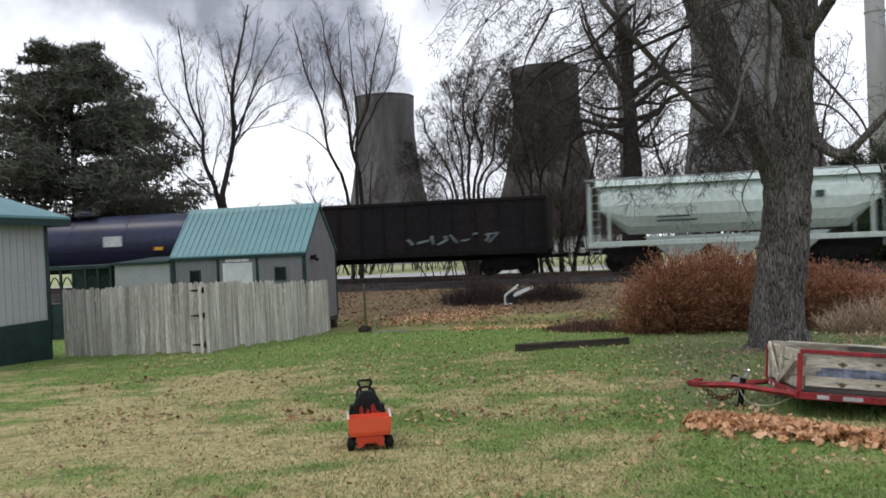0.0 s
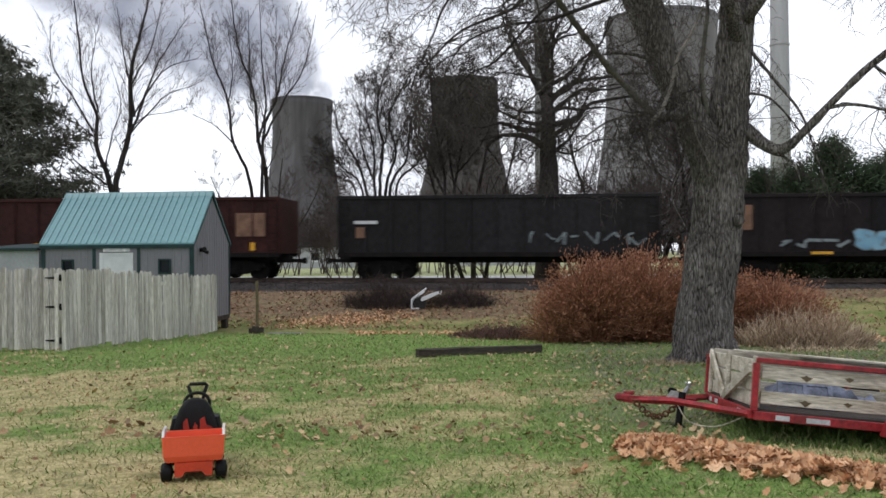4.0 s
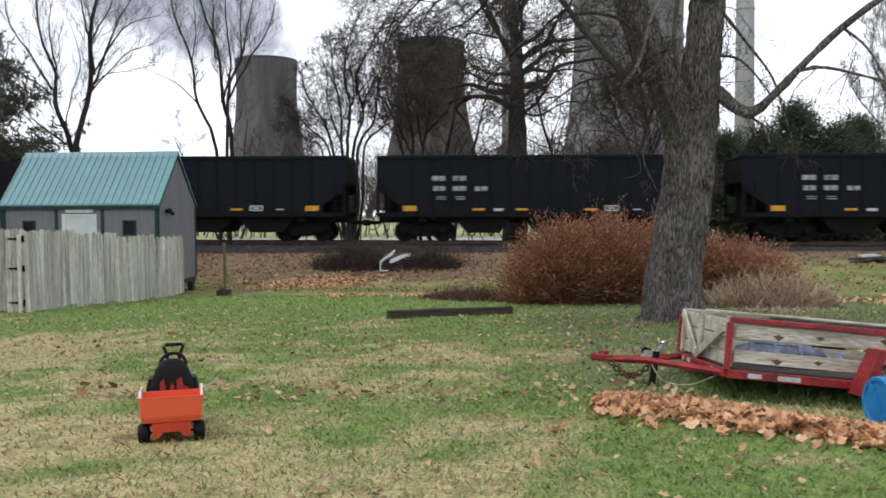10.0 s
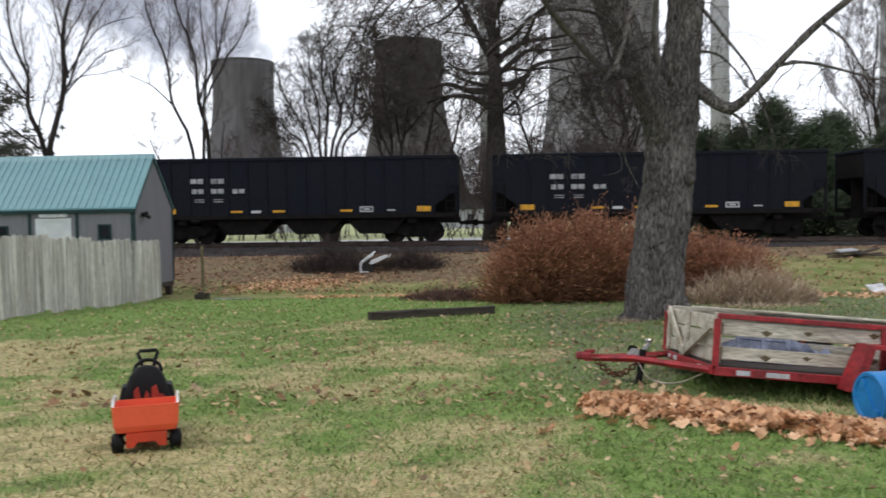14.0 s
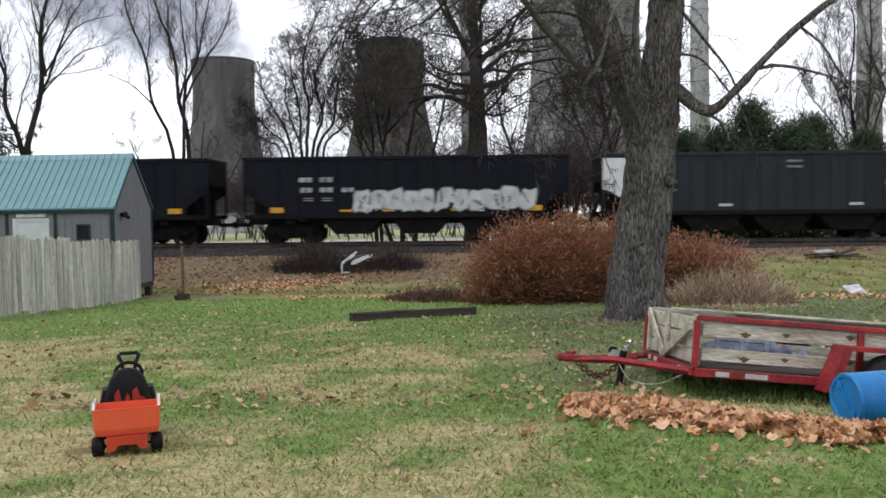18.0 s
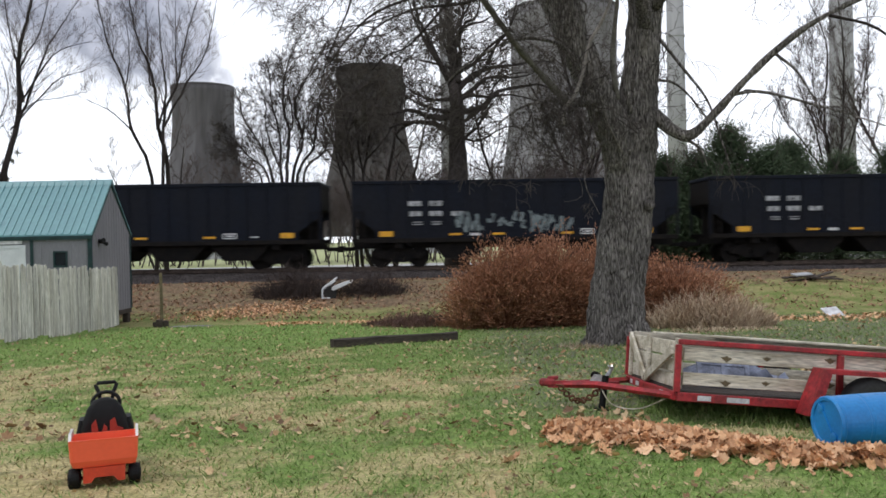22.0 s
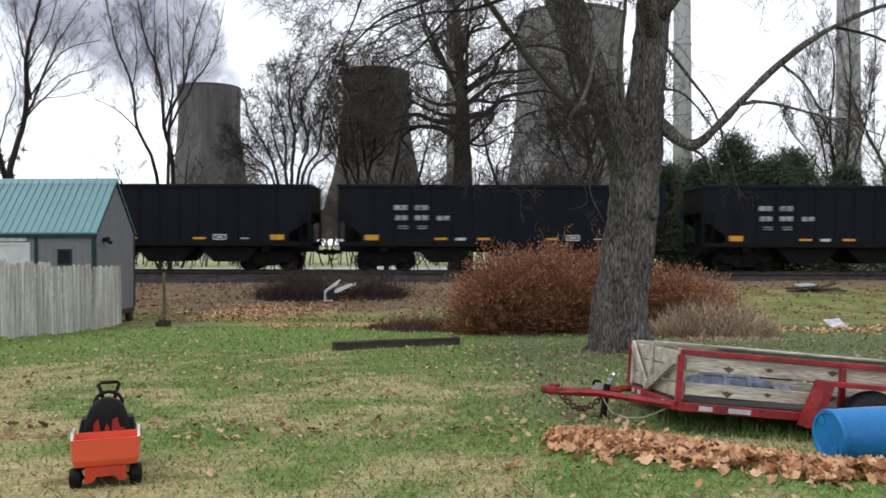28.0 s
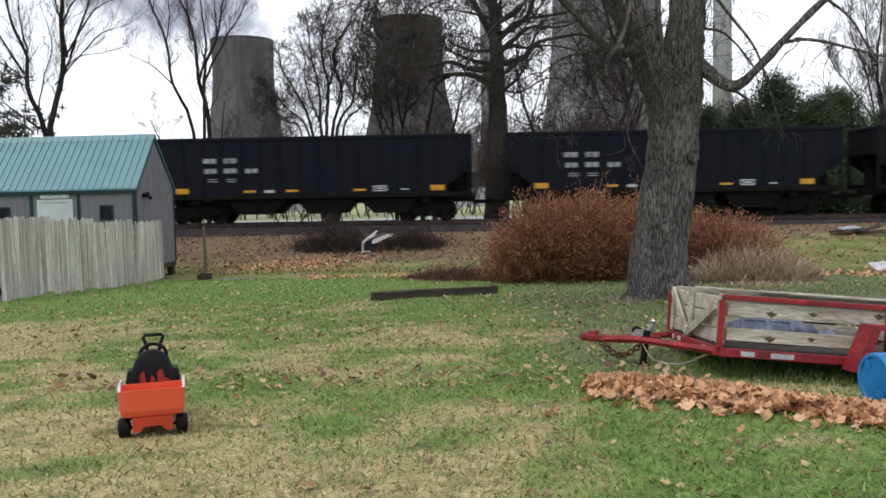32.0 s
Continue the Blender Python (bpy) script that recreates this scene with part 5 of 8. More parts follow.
def build_fence():
    f = thing("board_fence", pose(0, 0, 0), "weathered cedar board fence with dog-eared pickets", "fence")
    rng = random.Random(12)
    w, th, h = 0.139, 0.02, 1.76
    picket = Shape().prism([(-w / 2, 0), (w / 2, 0), (w / 2, h - 0.05), (w / 2 - 0.035, h), (-w / 2 + 0.035, h), (-w / 2, h - 0.05)], "y", -th / 2, th / 2).mesh("picket", FENCE_WOOD)

    def run(a, b, skip=0.0, step=None):
        d = Vector((b[0] - a[0], b[1] - a[1], 0))
        n = int(d.length / 0.145)
        ang = math.degrees(math.atan2(d.y, d.x))
        for i in range(n):
            q = (i + 0.5) / n
            x, y = a[0] + d.x * q, a[1] + d.y * q
            # the panels follow the ground in steps
            qs = (int(q * step) + 0.5) / step if step else q
            z = ground_z(a[0] + d.x * qs, a[1] + d.y * qs)
            p = part("picket", picket, None, f)
            p.matrix_basis = pose(x + rng.uniform(-0.006, 0.006), y, z + 0.03 + rng.uniform(-0.03, 0.025), rng.uniform(-0.7, 0.7), rng.uniform(-0.6, 0.6), ang + rng.uniform(-2.5, 2.5)) @ Matrix.Diagonal((rng.uniform(0.88, 1.02), 1, rng.uniform(0.985, 1.01), 1))
        nrm = Vector((-d.y, d.x, 0)).normalized() * 0.045
        panels = max(1, round(d.length / 2.4))
        for k in range(panels):
            p0, p1 = Vector((*a, 0)) + d * (k / panels), Vector((*a, 0)) + d * ((k + 1) / panels)
            m = (p0 + p1) / 2
            for hz in (0.3, 0.95, 1.5):
                z = ground_z(m.x, m.y) + hz
                L = (p1 - p0).length
                r = part("rail", Shape().box(-L / 2 + 0.05, L / 2 - 0.05, -0.02, 0.02, -0.045, 0.045, 0.006), FENCE_WOOD, f)
                r.matrix_basis = pose(m.x + nrm.x * 0.75, m.y + nrm.y * 0.75, z, 0, 0, ang)
            q = part("post", Shape().box(-0.045, 0.045, -0.045, 0.045, -0.3, 1.68, 0.006), FENCE_WOOD, f)
            q.matrix_basis = pose(p0.x + nrm.x * 2.3, p0.y + nrm.y * 2.3, ground_z(p0.x, p0.y), 0, 0, ang)
        return ang

    run(FENCE_CORNER, FENCE_END, step=4)
    run(FENCE_LEFT, FENCE_CORNER, step=3)
    # strap hinges of the gate leaf by the corner
    for hz in (0.22, 0.95, 1.58):
        z = ground_z(*FENCE_CORNER) + hz
        hg = Shape().prism([(-0.34, -0.012), (0.0, -0.035), (0.0, 0.035), (-0.34, 0.012)], "y", -0.012, 0.0).box(0.0, 0.05, -0.016, 0.0, -0.07, 0.07)
        p = part("strap_hinge", hg, BLACK_PLASTIC, f, "black strap hinge")
        p.matrix_basis = pose(FENCE_CORNER[0] - 0.05, FENCE_CORNER[1] - 0.005, z, 0, 0, -5)


build_fence()

# ---- trees ----


def branching(start, direction, length, radius, depth, rng, lines, up=0.15, spread=0.6, kids=(3, 5), shrink=0.62, wander=0.16, seg=5, droop=0.0, first=0.3, levels=None, steady=1.0):
    """Grows a limb and what springs from it; each is kept as (depth, points, radii)."""
    d = Vector(direction).normalized()
    p = Vector(start)
    pts, rad = [p.copy()], [radius]
    for i in range(seg):
        wander_now = wander * steady
        d = d + Vector((rng.gauss(0, wander_now), rng.gauss(0, wander_now), rng.gauss(0, wander_now) + (up * 0.25 if steady == 1.0 else 0.04) - droop * (i / seg)))
        d.normalize()
        p = p + d * (length / seg)
        pts.append(p.copy())
        rad.append(radius * (1 - 0.72 * (i + 1) / seg))
    lines.append((depth, pts, rad))
    if depth <= 0:
        return
    for _ in range(rng.randint(*(levels[0] if levels else kids))):
        q = rng.uniform(first, 1.0)
        k = min(seg - 1, int(q * seg))
        fr = q * seg - k
        s = pts[k].lerp(pts[k + 1], min(1, fr))
        along = (pts[k + 1] - pts[k]).normalized()
        side = Vector((rng.gauss(0, 1), rng.gauss(0, 1), rng.gauss(0, 1)))
        side = side - along * side.dot(along)
        if side.length < 1e-3:
            continue
        side.normalize()
        nd = along * (1 - spread * rng.uniform(0.6, 1.1)) + side * spread * rng.uniform(0.7, 1.2) + Vector((0, 0, up * (0.45 if levels else 1.0)))
        branching(s, nd, length * shrink * (1.25 - 0.55 * q if levels else 1.0) * rng.uniform(0.7, 1.15), radius * (1 - 0.6 * q) * (0.42 if levels else 0.6), depth - 1, rng, lines, up, spread, kids, shrink, wander, max(3, seg - 1), droop, 0.15, levels[1:] if levels else None)


def draw_lines(lines, thick, sides_for=lambda r: 7 if r > 0.1 else (4 if r > 0.02 else 3), least=0.004):
    s = Shape()
    for dep, pts, rad in lines:
        if (max(rad) >= thick[0]) and (max(rad) < thick[1]):
            s.tube(pts, [max(r, least) for r in rad], sides_for(max(rad)), cap=False)
    return s


def fast_mesh(shape, name, mat, smooth=True):
    me = quads(name, shape.v, shape.f, mat)
    if smooth:
        me.shade_smooth()
    return me


def bare_tree(x, y, stems, label, seed, bark=BARK_DARK, twig=TWIG_FAR, depth=4, least=0.010, **kw):
    """A leafless tree from a few stems: (dx, lean direction, length, radius)."""
    rng = random.Random(seed)
    t = thing("bare_tree", pose(x, y, ground_z(x, y) - 0.1), label, "tree", "bare trees behind the line")
    lines = []
    for dx, d, length, r in stems:
        branching((dx, 0, 0), d, length, r, depth, rng, lines, steady=0.85, **kw)
    top = max(l[0] for l in lines)
    trunk = Shape()
    for dep, pts, rad in lines:
        if dep == top:
            trunk.tube(pts, rad, 9)
    part("trunk", fast_mesh(trunk, "trunk", bark), None, t)
    rest = [l for l in lines if l[0] != top]
    for dep, pts, rad in rest:
        if max(rad) >= 0.055:
            part("limb", fast_mesh(Shape().tube(pts, rad, 6), "limb", bark), None, t)
    tagged(part("crown", fast_mesh(draw_lines(rest, (0, 0.055), least=least), "crown", twig), None, t), kind="stuff")
    return t


def smooth_line(pts, n):
    """A smooth line through control points (Catmull-Rom), n steps a span."""
    P = [Vector(p) for p in pts]
    P = [P[0] * 2 - P[1]] + P + [P[-1] * 2 - P[-2]]
    out = []
    for i in range(1, len(P) - 2):
        a, b, c, d = P[i - 1], P[i], P[i + 1], P[i + 2]
        for k in range(n):
            t = k / n
            out.append(0.5 * ((2 * b) + (c - a) * t + (2 * a - 5 * b + 4 * c - d) * t * t + (3 * b - a - 3 * c + d) * t ** 3))
    out.append(P[-2])
    return out


def trained_tree(x, y, limbs, label, seed, twig=TWIG_FAR, kids=2.0, reach=2.3, up=0.28, spread=0.5, fine=((4, 6), (2, 4)), least=0.0055, droop=0.0, wander=0.09):
    """A slender bare tree: limbs as ((dx, z), ...) lines with a radius, and fine twigs sprouting along them."""
    rng = random.Random(seed)
    t = thing("bare_tree", pose(x, y, ground_z(x, y) - 0.1), label, "tree", "bare trees behind the line")
    twigs = []
    for pts, r, is_trunk in limbs:
        line = smooth_line([(p[0], rng.gauss(0, 0.25) + 0.5 * math.sin(p[1] + seed), p[1]) for p in pts], 6)
        line = [p + Vector((rng.gauss(0, 0.022), rng.gauss(0, 0.022), 0)) for p in line]
        n = len(line)
        rad = [0.85 * r * (1 - 0.82 * i / (n - 1)) for i in range(n)]
        part("trunk" if is_trunk else "limb", fast_mesh(Shape().tube(line, rad, 8), "limb", BARK_DARK), None, t)
        length = sum((line[i + 1] - line[i]).length for i in range(n - 1))
        for _ in range(int(length * kids * (0.35 if r > 0.5 else 1.0))):
            q = rng.uniform(0.42 if is_trunk else 0.12, 1.0)
            i = min(n - 2, int(q * (n - 1)))
            along = (line[i + 1] - line[i]).normalized()
            side = Vector((rng.gauss(0, 1), rng.gauss(0, 0.7), rng.gauss(0, 0.5)))
            d = along * rng.uniform(0.5, 1.0) + side.normalized() * spread + Vector((0, 0, 0.15))
            branching(line[i], d, reach * rng.uniform(0.5, 1.2) * (1.25 - 0.5 * q), min(0.022, max(0.012, rad[i] * 0.3)), 2, rng, twigs, up=up, spread=spread, levels=fine, shrink=0.5, wander=wander, seg=6, first=0.15, droop=droop)
    tagged(part("crown", fast_mesh(draw_lines(twigs, (0, 9), lambda r: 3, least), "crown", twig), None, t), kind="stuff")


trained_tree(-25.6, 50, [
    (((0.1, 0), (0.4, 4.0), (0.6, 6.6), (1.1, 10.0), (1.6, 13.3), (2.1, 15.7), (2.6, 19.0)), 0.30, True),
    (((0.0, 0), (0.0, 4.0), (-0.2, 6.7), (-0.8, 8.9), (-1.2, 10.9), (-1.8, 13.1), (-2.3, 18.0)), 0.26, True)] + [
    (((1.1, 9.6), (2.4, 12.3), (3.5, 14.1), (4.9, 17.0)), 0.10, False), (((1.1, 10.3), (2.8, 12.6), (4.1, 13.5), (6.0, 14.0)), 0.08, False),
    (((1.0, 9.2), (2.4, 11.0), (3.9, 12.0), (5.3, 12.4)), 0.07, False), (((1.0, 9.0), (1.9, 10.6), (3.3, 11.0), (5.0, 11.3)), 0.05, False),
    (((1.4, 12.4), (1.1, 14.4), (0.5, 17.5)), 0.09, False), (((1.2, 10.8), (1.5, 12.7), (2.7, 14.6), (3.5, 18.0)), 0.10, False),
    ] + [(((-0.2, 6.5), (-1.0, 7.3), (-2.2, 8.4), (-3.4, 10.2)), 0.08, False), (((-0.3, 7.6), (0.2, 9.7), (0.6, 11.5), (0.7, 13.5)), 0.06, False),
    (((-1.0, 9.8), (-2.4, 11.8), (-3.6, 14.0), (-4.3, 17.0)), 0.09, False), (((-1.3, 11.2), (-0.9, 13.4), (-0.8, 17.0)), 0.07, False), (((-1.0, 9.4), (-2.8, 10.6), (-4.6, 11.6)), 0.06, False)],
    "tall bare tree with a double stem and fanning limbs", 3)
trained_tree(-16.4, 50, [
    (((0.3, 0), (0.4, 6.2), (0.3, 9.2), (-0.3, 12.2), (-0.9, 14.5), (-1.6, 18.0)), 0.19, True),
    (((0.4, 4.5), (0.7, 9.5), (1.4, 11.6), (2.0, 14.2), (2.9, 17.5)), 0.13, False), (((0.4, 8.8), (0.8, 11.0), (0.5, 13.8), (0.2, 17.8)), 0.10, False),
    (((0.7, 9.0), (2.0, 11.6), (3.1, 13.3), (3.9, 16.5)), 0.09, False), (((-0.2, 11.5), (-0.6, 13.0), (-0.4, 17.0)), 0.07, False),
    (((1.4, 11.4), (1.3, 13.5), (1.4, 17.0)), 0.07, False), (((-0.2, 0), (-0.4, 6.2), (-1.1, 9.0), (-1.9, 11.6), (-2.6, 14.1), (-3.4, 17.5)), 0.15, True),
    (((-1.0, 8.6), (-2.3, 9.9), (-3.9, 10.7)), 0.06, False), (((-1.9, 11.4), (-1.5, 13.5), (-1.6, 16.5)), 0.06, False), (((0.5, 7.0), (1.3, 8.2), (1.8, 9.6)), 0.05, False)],
    "slender bare tree with many upright stems", 8, kids=2.4, reach=2.0, up=0.32)
trained_tree(-8.6, 51, [
    (((-0.2, 0), (-0.4, 3.2), (-0.6, 6.2), (-0.7, 8.3), (-1.1, 10.6), (-1.2, 12.6)), 0.15, True),
    (((-0.3, 0), (-0.8, 3.2), (-1.1, 6.2), (-1.8, 7.9), (-2.8, 9.6), (-3.0, 11.3)), 0.14, True),
    (((-0.4, 0), (-1.0, 3.2), (-1.4, 6.2), (-2.4, 7.2), (-3.3, 8.1), (-4.1, 9.1)), 0.11, True),
    (((-0.5, 0), (-1.3, 3.2), (-1.8, 6.2), (-2.6, 6.6), (-3.5, 7.3), (-4.3, 7.5)), 0.09, True),
    (((-0.1, 0), (-0.1, 3.2), (-0.2, 6.2), (-0.2, 8.6), (-0.4, 10.6), (-0.0, 12.6), (0.8, 14.6)), 0.16, True),
    (((0.0, 0), (0.1, 3.2), (0.1, 6.2), (0.6, 8.3), (0.3, 10.3), (1.3, 12.3), (2.3, 14.3)), 0.15, True)] + [
    (((0.1, 0), (0.3, 3.2), (0.4, 6.2), (1.3, 7.9), (1.6, 9.9), (2.3, 11.6), (3.0, 12.9)), 0.14, True),
    (((0.2, 0), (0.6, 3.2), (0.8, 6.2), (2.0, 7.6), (2.5, 8.9), (3.0, 10.3)), 0.12, True)] + [
    (((-0.7, 6.6), (-1.6, 8.9), (-1.4, 10.6), (-2.1, 12.0)), 0.08, False),
    (((-0.4, 7.9), (0.1, 9.6), (-0.2, 11.6), (-0.7, 13.3)), 0.07, False),
    (((0.3, 7.6), (1.0, 9.6), (2.0, 10.9)), 0.07, False)], "broad bushy bare tree with dense twigs", 12, twig=TWIG, kids=4.6, reach=1.7, up=0.12, spread=0.6, fine=((5, 7), (3, 4)), least=0.0075, wander=0.13)
trained_tree(0.95, 46, [(((0.1, 0), (0.2, 3.5), (0.25, 6.5), (0.22, 9.0), (0.18, 11.5), (0.05, 14.0)), 0.84, True)] + [
    (((0.0, 8.7), (-0.6, 8.7), (-1.3, 8.9), (-2.1, 9.3), (-2.9, 9.8)), 0.17, False), (((0.1, 7.5), (-0.7, 7.9), (-1.5, 8.1), (-2.5, 8.1), (-3.4, 7.9)), 0.24, False),
    (((-2.2, 8.1), (-2.7, 7.9), (-3.0, 7.5), (-2.6, 7.0), (-2.2, 6.2)), 0.14, False), (((0.2, 9.8), (-0.2, 10.6), (-0.8, 12.0), (-1.5, 13.3), (-1.9, 14.4), (-2.2, 16.0)), 0.21, False),
    (((0.2, 9.9), (0.0, 11.0), (-0.1, 12.4), (-0.2, 14.2), (-0.4, 17.0)), 0.15, False), (((0.3, 10.2), (0.5, 11.4), (0.5, 12.6), (0.8, 15.0), (1.2, 17.5)), 0.17, False),
    (((0.3, 9.8), (1.1, 10.7), (1.8, 11.1), (2.4, 12.3), (3.1, 13.0), (3.6, 14.5)), 0.18, False), (((0.3, 9.2), (1.2, 9.9), (2.0, 10.5), (3.4, 10.5), (4.4, 10.7)), 0.18, False),
    (((0.3, 8.6), (1.6, 8.9), (2.4, 9.7), (3.6, 10.0), (4.7, 10.0), (5.5, 9.6)), 0.19, False), (((0.3, 7.0), (1.3, 7.9), (2.0, 8.9), (2.6, 9.5)), 0.13, False),
    (((0.3, 12.8), (0.8, 13.4), (1.4, 13.8), (1.6, 14.8), (1.6, 16.5)), 0.12, False)] + [
    (((0.0, 10.4), (-0.7, 11.6), (-1.4, 12.7), (-2.0, 14.0), (-2.2, 14.9)), 0.17, False),
    (((-0.1, 8.4), (-1.1, 8.4), (-2.2, 8.8), (-3.5, 8.6), (-4.5, 8.8)), 0.2, False),
    (((0.0, 9.3), (-1.1, 9.4), (-2.0, 9.8), (-2.6, 10.3)), 0.13, False),
    (((0.2, 10.2), (1.0, 10.5), (1.9, 11.1), (3.1, 11.2), (4.5, 11.4), (5.5, 11.3)), 0.18, False),
    (((0.2, 10.7), (1.3, 11.4), (2.0, 12.2), (3.1, 13.1), (3.7, 14.3)), 0.16, False),
    (((0.2, 9.2), (1.0, 9.5), (1.9, 9.3), (3.1, 9.5), (4.6, 9.2)), 0.15, False),
    (((0.2, 7.8), (1.3, 8.6), (1.9, 9.0), (2.3, 10.1), (3.1, 10.7), (4.6, 10.8)), 0.14, False),
    (((0.2, 12.2), (0.8, 13.3), (1.9, 13.6), (2.8, 14.3)), 0.12, False)] + [
    (((0.1, 12.8), (0.8, 14.0), (1.4, 14.9)), 0.12, False),
    (((0.0, 13.1), (-0.7, 14.0), (-1.1, 14.9)), 0.1, False),
    (((0.0, 11.0), (-1.1, 11.4), (-2.2, 11.7), (-2.9, 11.5)), 0.09, False),
    (((0.0, 11.6), (-0.4, 12.8), (-0.1, 14.0), (-0.2, 14.9)), 0.1, False),
    (((-0.2, 7.7), (-0.7, 7.1), (-1.1, 6.5)), 0.07, False),
    (((0.2, 7.4), (1.4, 7.2), (2.8, 7.8), (4.0, 7.7)), 0.09, False),
    (((0.2, 11.6), (0.4, 13.1), (0.6, 14.9)), 0.12, False)], "big dark bare tree with wide level limbs", 21, twig=TWIG, kids=1.8, reach=1.9, up=0.08, spread=0.7, fine=((5, 7), (3, 5)), least=0.0085, wander=0.14)
trained_tree(-4.6, 49, [
    (((0.0, 0), (-0.1, 3.5), (-0.2, 6.5), (-0.5, 9.0), (-0.9, 11.0), (-1.0, 13.6)), 0.15, True), (((0.2, 0), (0.3, 3.5), (0.5, 6.5), (1.0, 8.6), (1.3, 10.4), (1.6, 13.4)), 0.13, True),
    (((-0.2, 5.5), (-1.0, 7.2), (-1.7, 8.8), (-2.0, 10.6)), 0.09, False), (((0.4, 6.0), (0.1, 8.2), (0.3, 10.2), (0.2, 12.4)), 0.09, False), (((0.6, 6.8), (1.8, 8.0), (2.6, 9.4), (3.0, 11.0)), 0.08, False),
    (((-0.4, 8.0), (0.2, 9.6), (0.6, 11.2), (0.8, 12.4)), 0.06, False)], "brown bare tree with a close tangle of twigs", 27, twig=TWIG, kids=5.5, reach=1.6, up=0.06, spread=0.75, fine=((6, 8), (4, 5)), least=0.010, wander=0.13)
bare_tree(-3.4, 53, [(0, (-0.05, 0, 1), 12, 0.18), (0.6, (0.22, 0, 1), 11, 0.14), (-0.5, (-0.25, 0, 1), 11, 0.14)], "brownish scrubby bare tree", 31, up=0.2, spread=0.58, levels=((11, 14), (6, 8), (4, 6)), shrink=0.40, wander=0.11, seg=6, depth=3, first=0.2, least=0.012)
bare_tree(6.5, 50, [(0, (0.1, 0, 1), 13, 0.17), (0.7, (0.3, 0, 1), 11, 0.14), (-0.7, (-0.3, 0, 1), 12, 0.14)], "brownish scrubby bare tree", 32, up=0.16, spread=0.62, levels=((12, 15), (7, 9), (4, 6)), shrink=0.40, wander=0.12, seg=6, depth=3, first=0.2, least=0.012)
bare_tree(10.5, 54, [(0, (0.0, 0, 1), 15, 0.20), (0.7, (0.25, 0, 1), 12, 0.15), (-0.7, (-0.25, 0, 1), 13, 0.15)], "brownish scrubby bare tree", 33, up=0.16, spread=0.62, levels=((12, 15), (7, 9), (4, 6)), shrink=0.40, wander=0.12, seg=6, depth=3, first=0.2, least=0.012)
trained_tree(24.4, 52, [
    (((-0.1, 0), (-0.2, 3.2), (-0.3, 5.9), (-0.6, 9.2), (-0.8, 13.0), (-1.6, 16.3)), 0.15, True),
    (((-0.0, 0), (-0.0, 3.2), (-0.0, 5.9), (0.4, 9.6), (0.5, 13.7), (0.3, 17.0)), 0.15, True),
    (((-0.2, 0), (-0.5, 3.2), (-0.7, 5.9), (-1.6, 8.6), (-2.1, 10.9), (-2.4, 13.0)), 0.1, True),
    (((-0.3, 0), (-0.7, 3.2), (-1.0, 5.9), (-2.1, 7.2), (-3.1, 8.9), (-3.6, 10.6)), 0.09, True),
    (((0.1, 0), (0.2, 3.2), (0.3, 5.9), (1.3, 9.3), (1.9, 13.0), (2.1, 17.0)), 0.12, True),
    (((-0.4, 0), (-1.0, 3.2), (-1.4, 5.9), (-2.5, 6.5), (-3.7, 7.2)), 0.06, True),
    (((-0.1, 0), (-0.3, 3.2), (-0.5, 6.9), (-1.1, 9.6), (-1.5, 11.9), (-1.8, 14.0)), 0.1, True)], "tall dense bare tree with fine pale twigs", 41, kids=3.4, reach=2.0, up=0.30, spread=0.5, fine=((6, 8), (3, 5)), least=0.005)
bare_tree(31, 54, [(0, (-0.05, 0, 1), 16, 0.2), (0.8, (0.15, 0, 1), 14, 0.16), (-0.8, (-0.2, 0, 1), 14, 0.16)], "tall dense bare tree with fine pale twigs", 42, up=0.32, spread=0.5, levels=((12, 14), (8, 10), (5, 7)), shrink=0.34, wander=0.09, seg=7, depth=3, first=0.2, least=0.009)
bare_tree(-24, 75, [(0, (0.1, 0, 1), 11, 0.15), (1, (0.3, 0, 1), 10, 0.12), (-1, (-0.25, 0, 1), 10, 0.12)], "distant pale bare tree", 51, up=0.2, spread=0.55, levels=((9, 11), (6, 8), (4, 6)), shrink=0.40, wander=0.1, seg=6, depth=3, first=0.2, least=0.014)


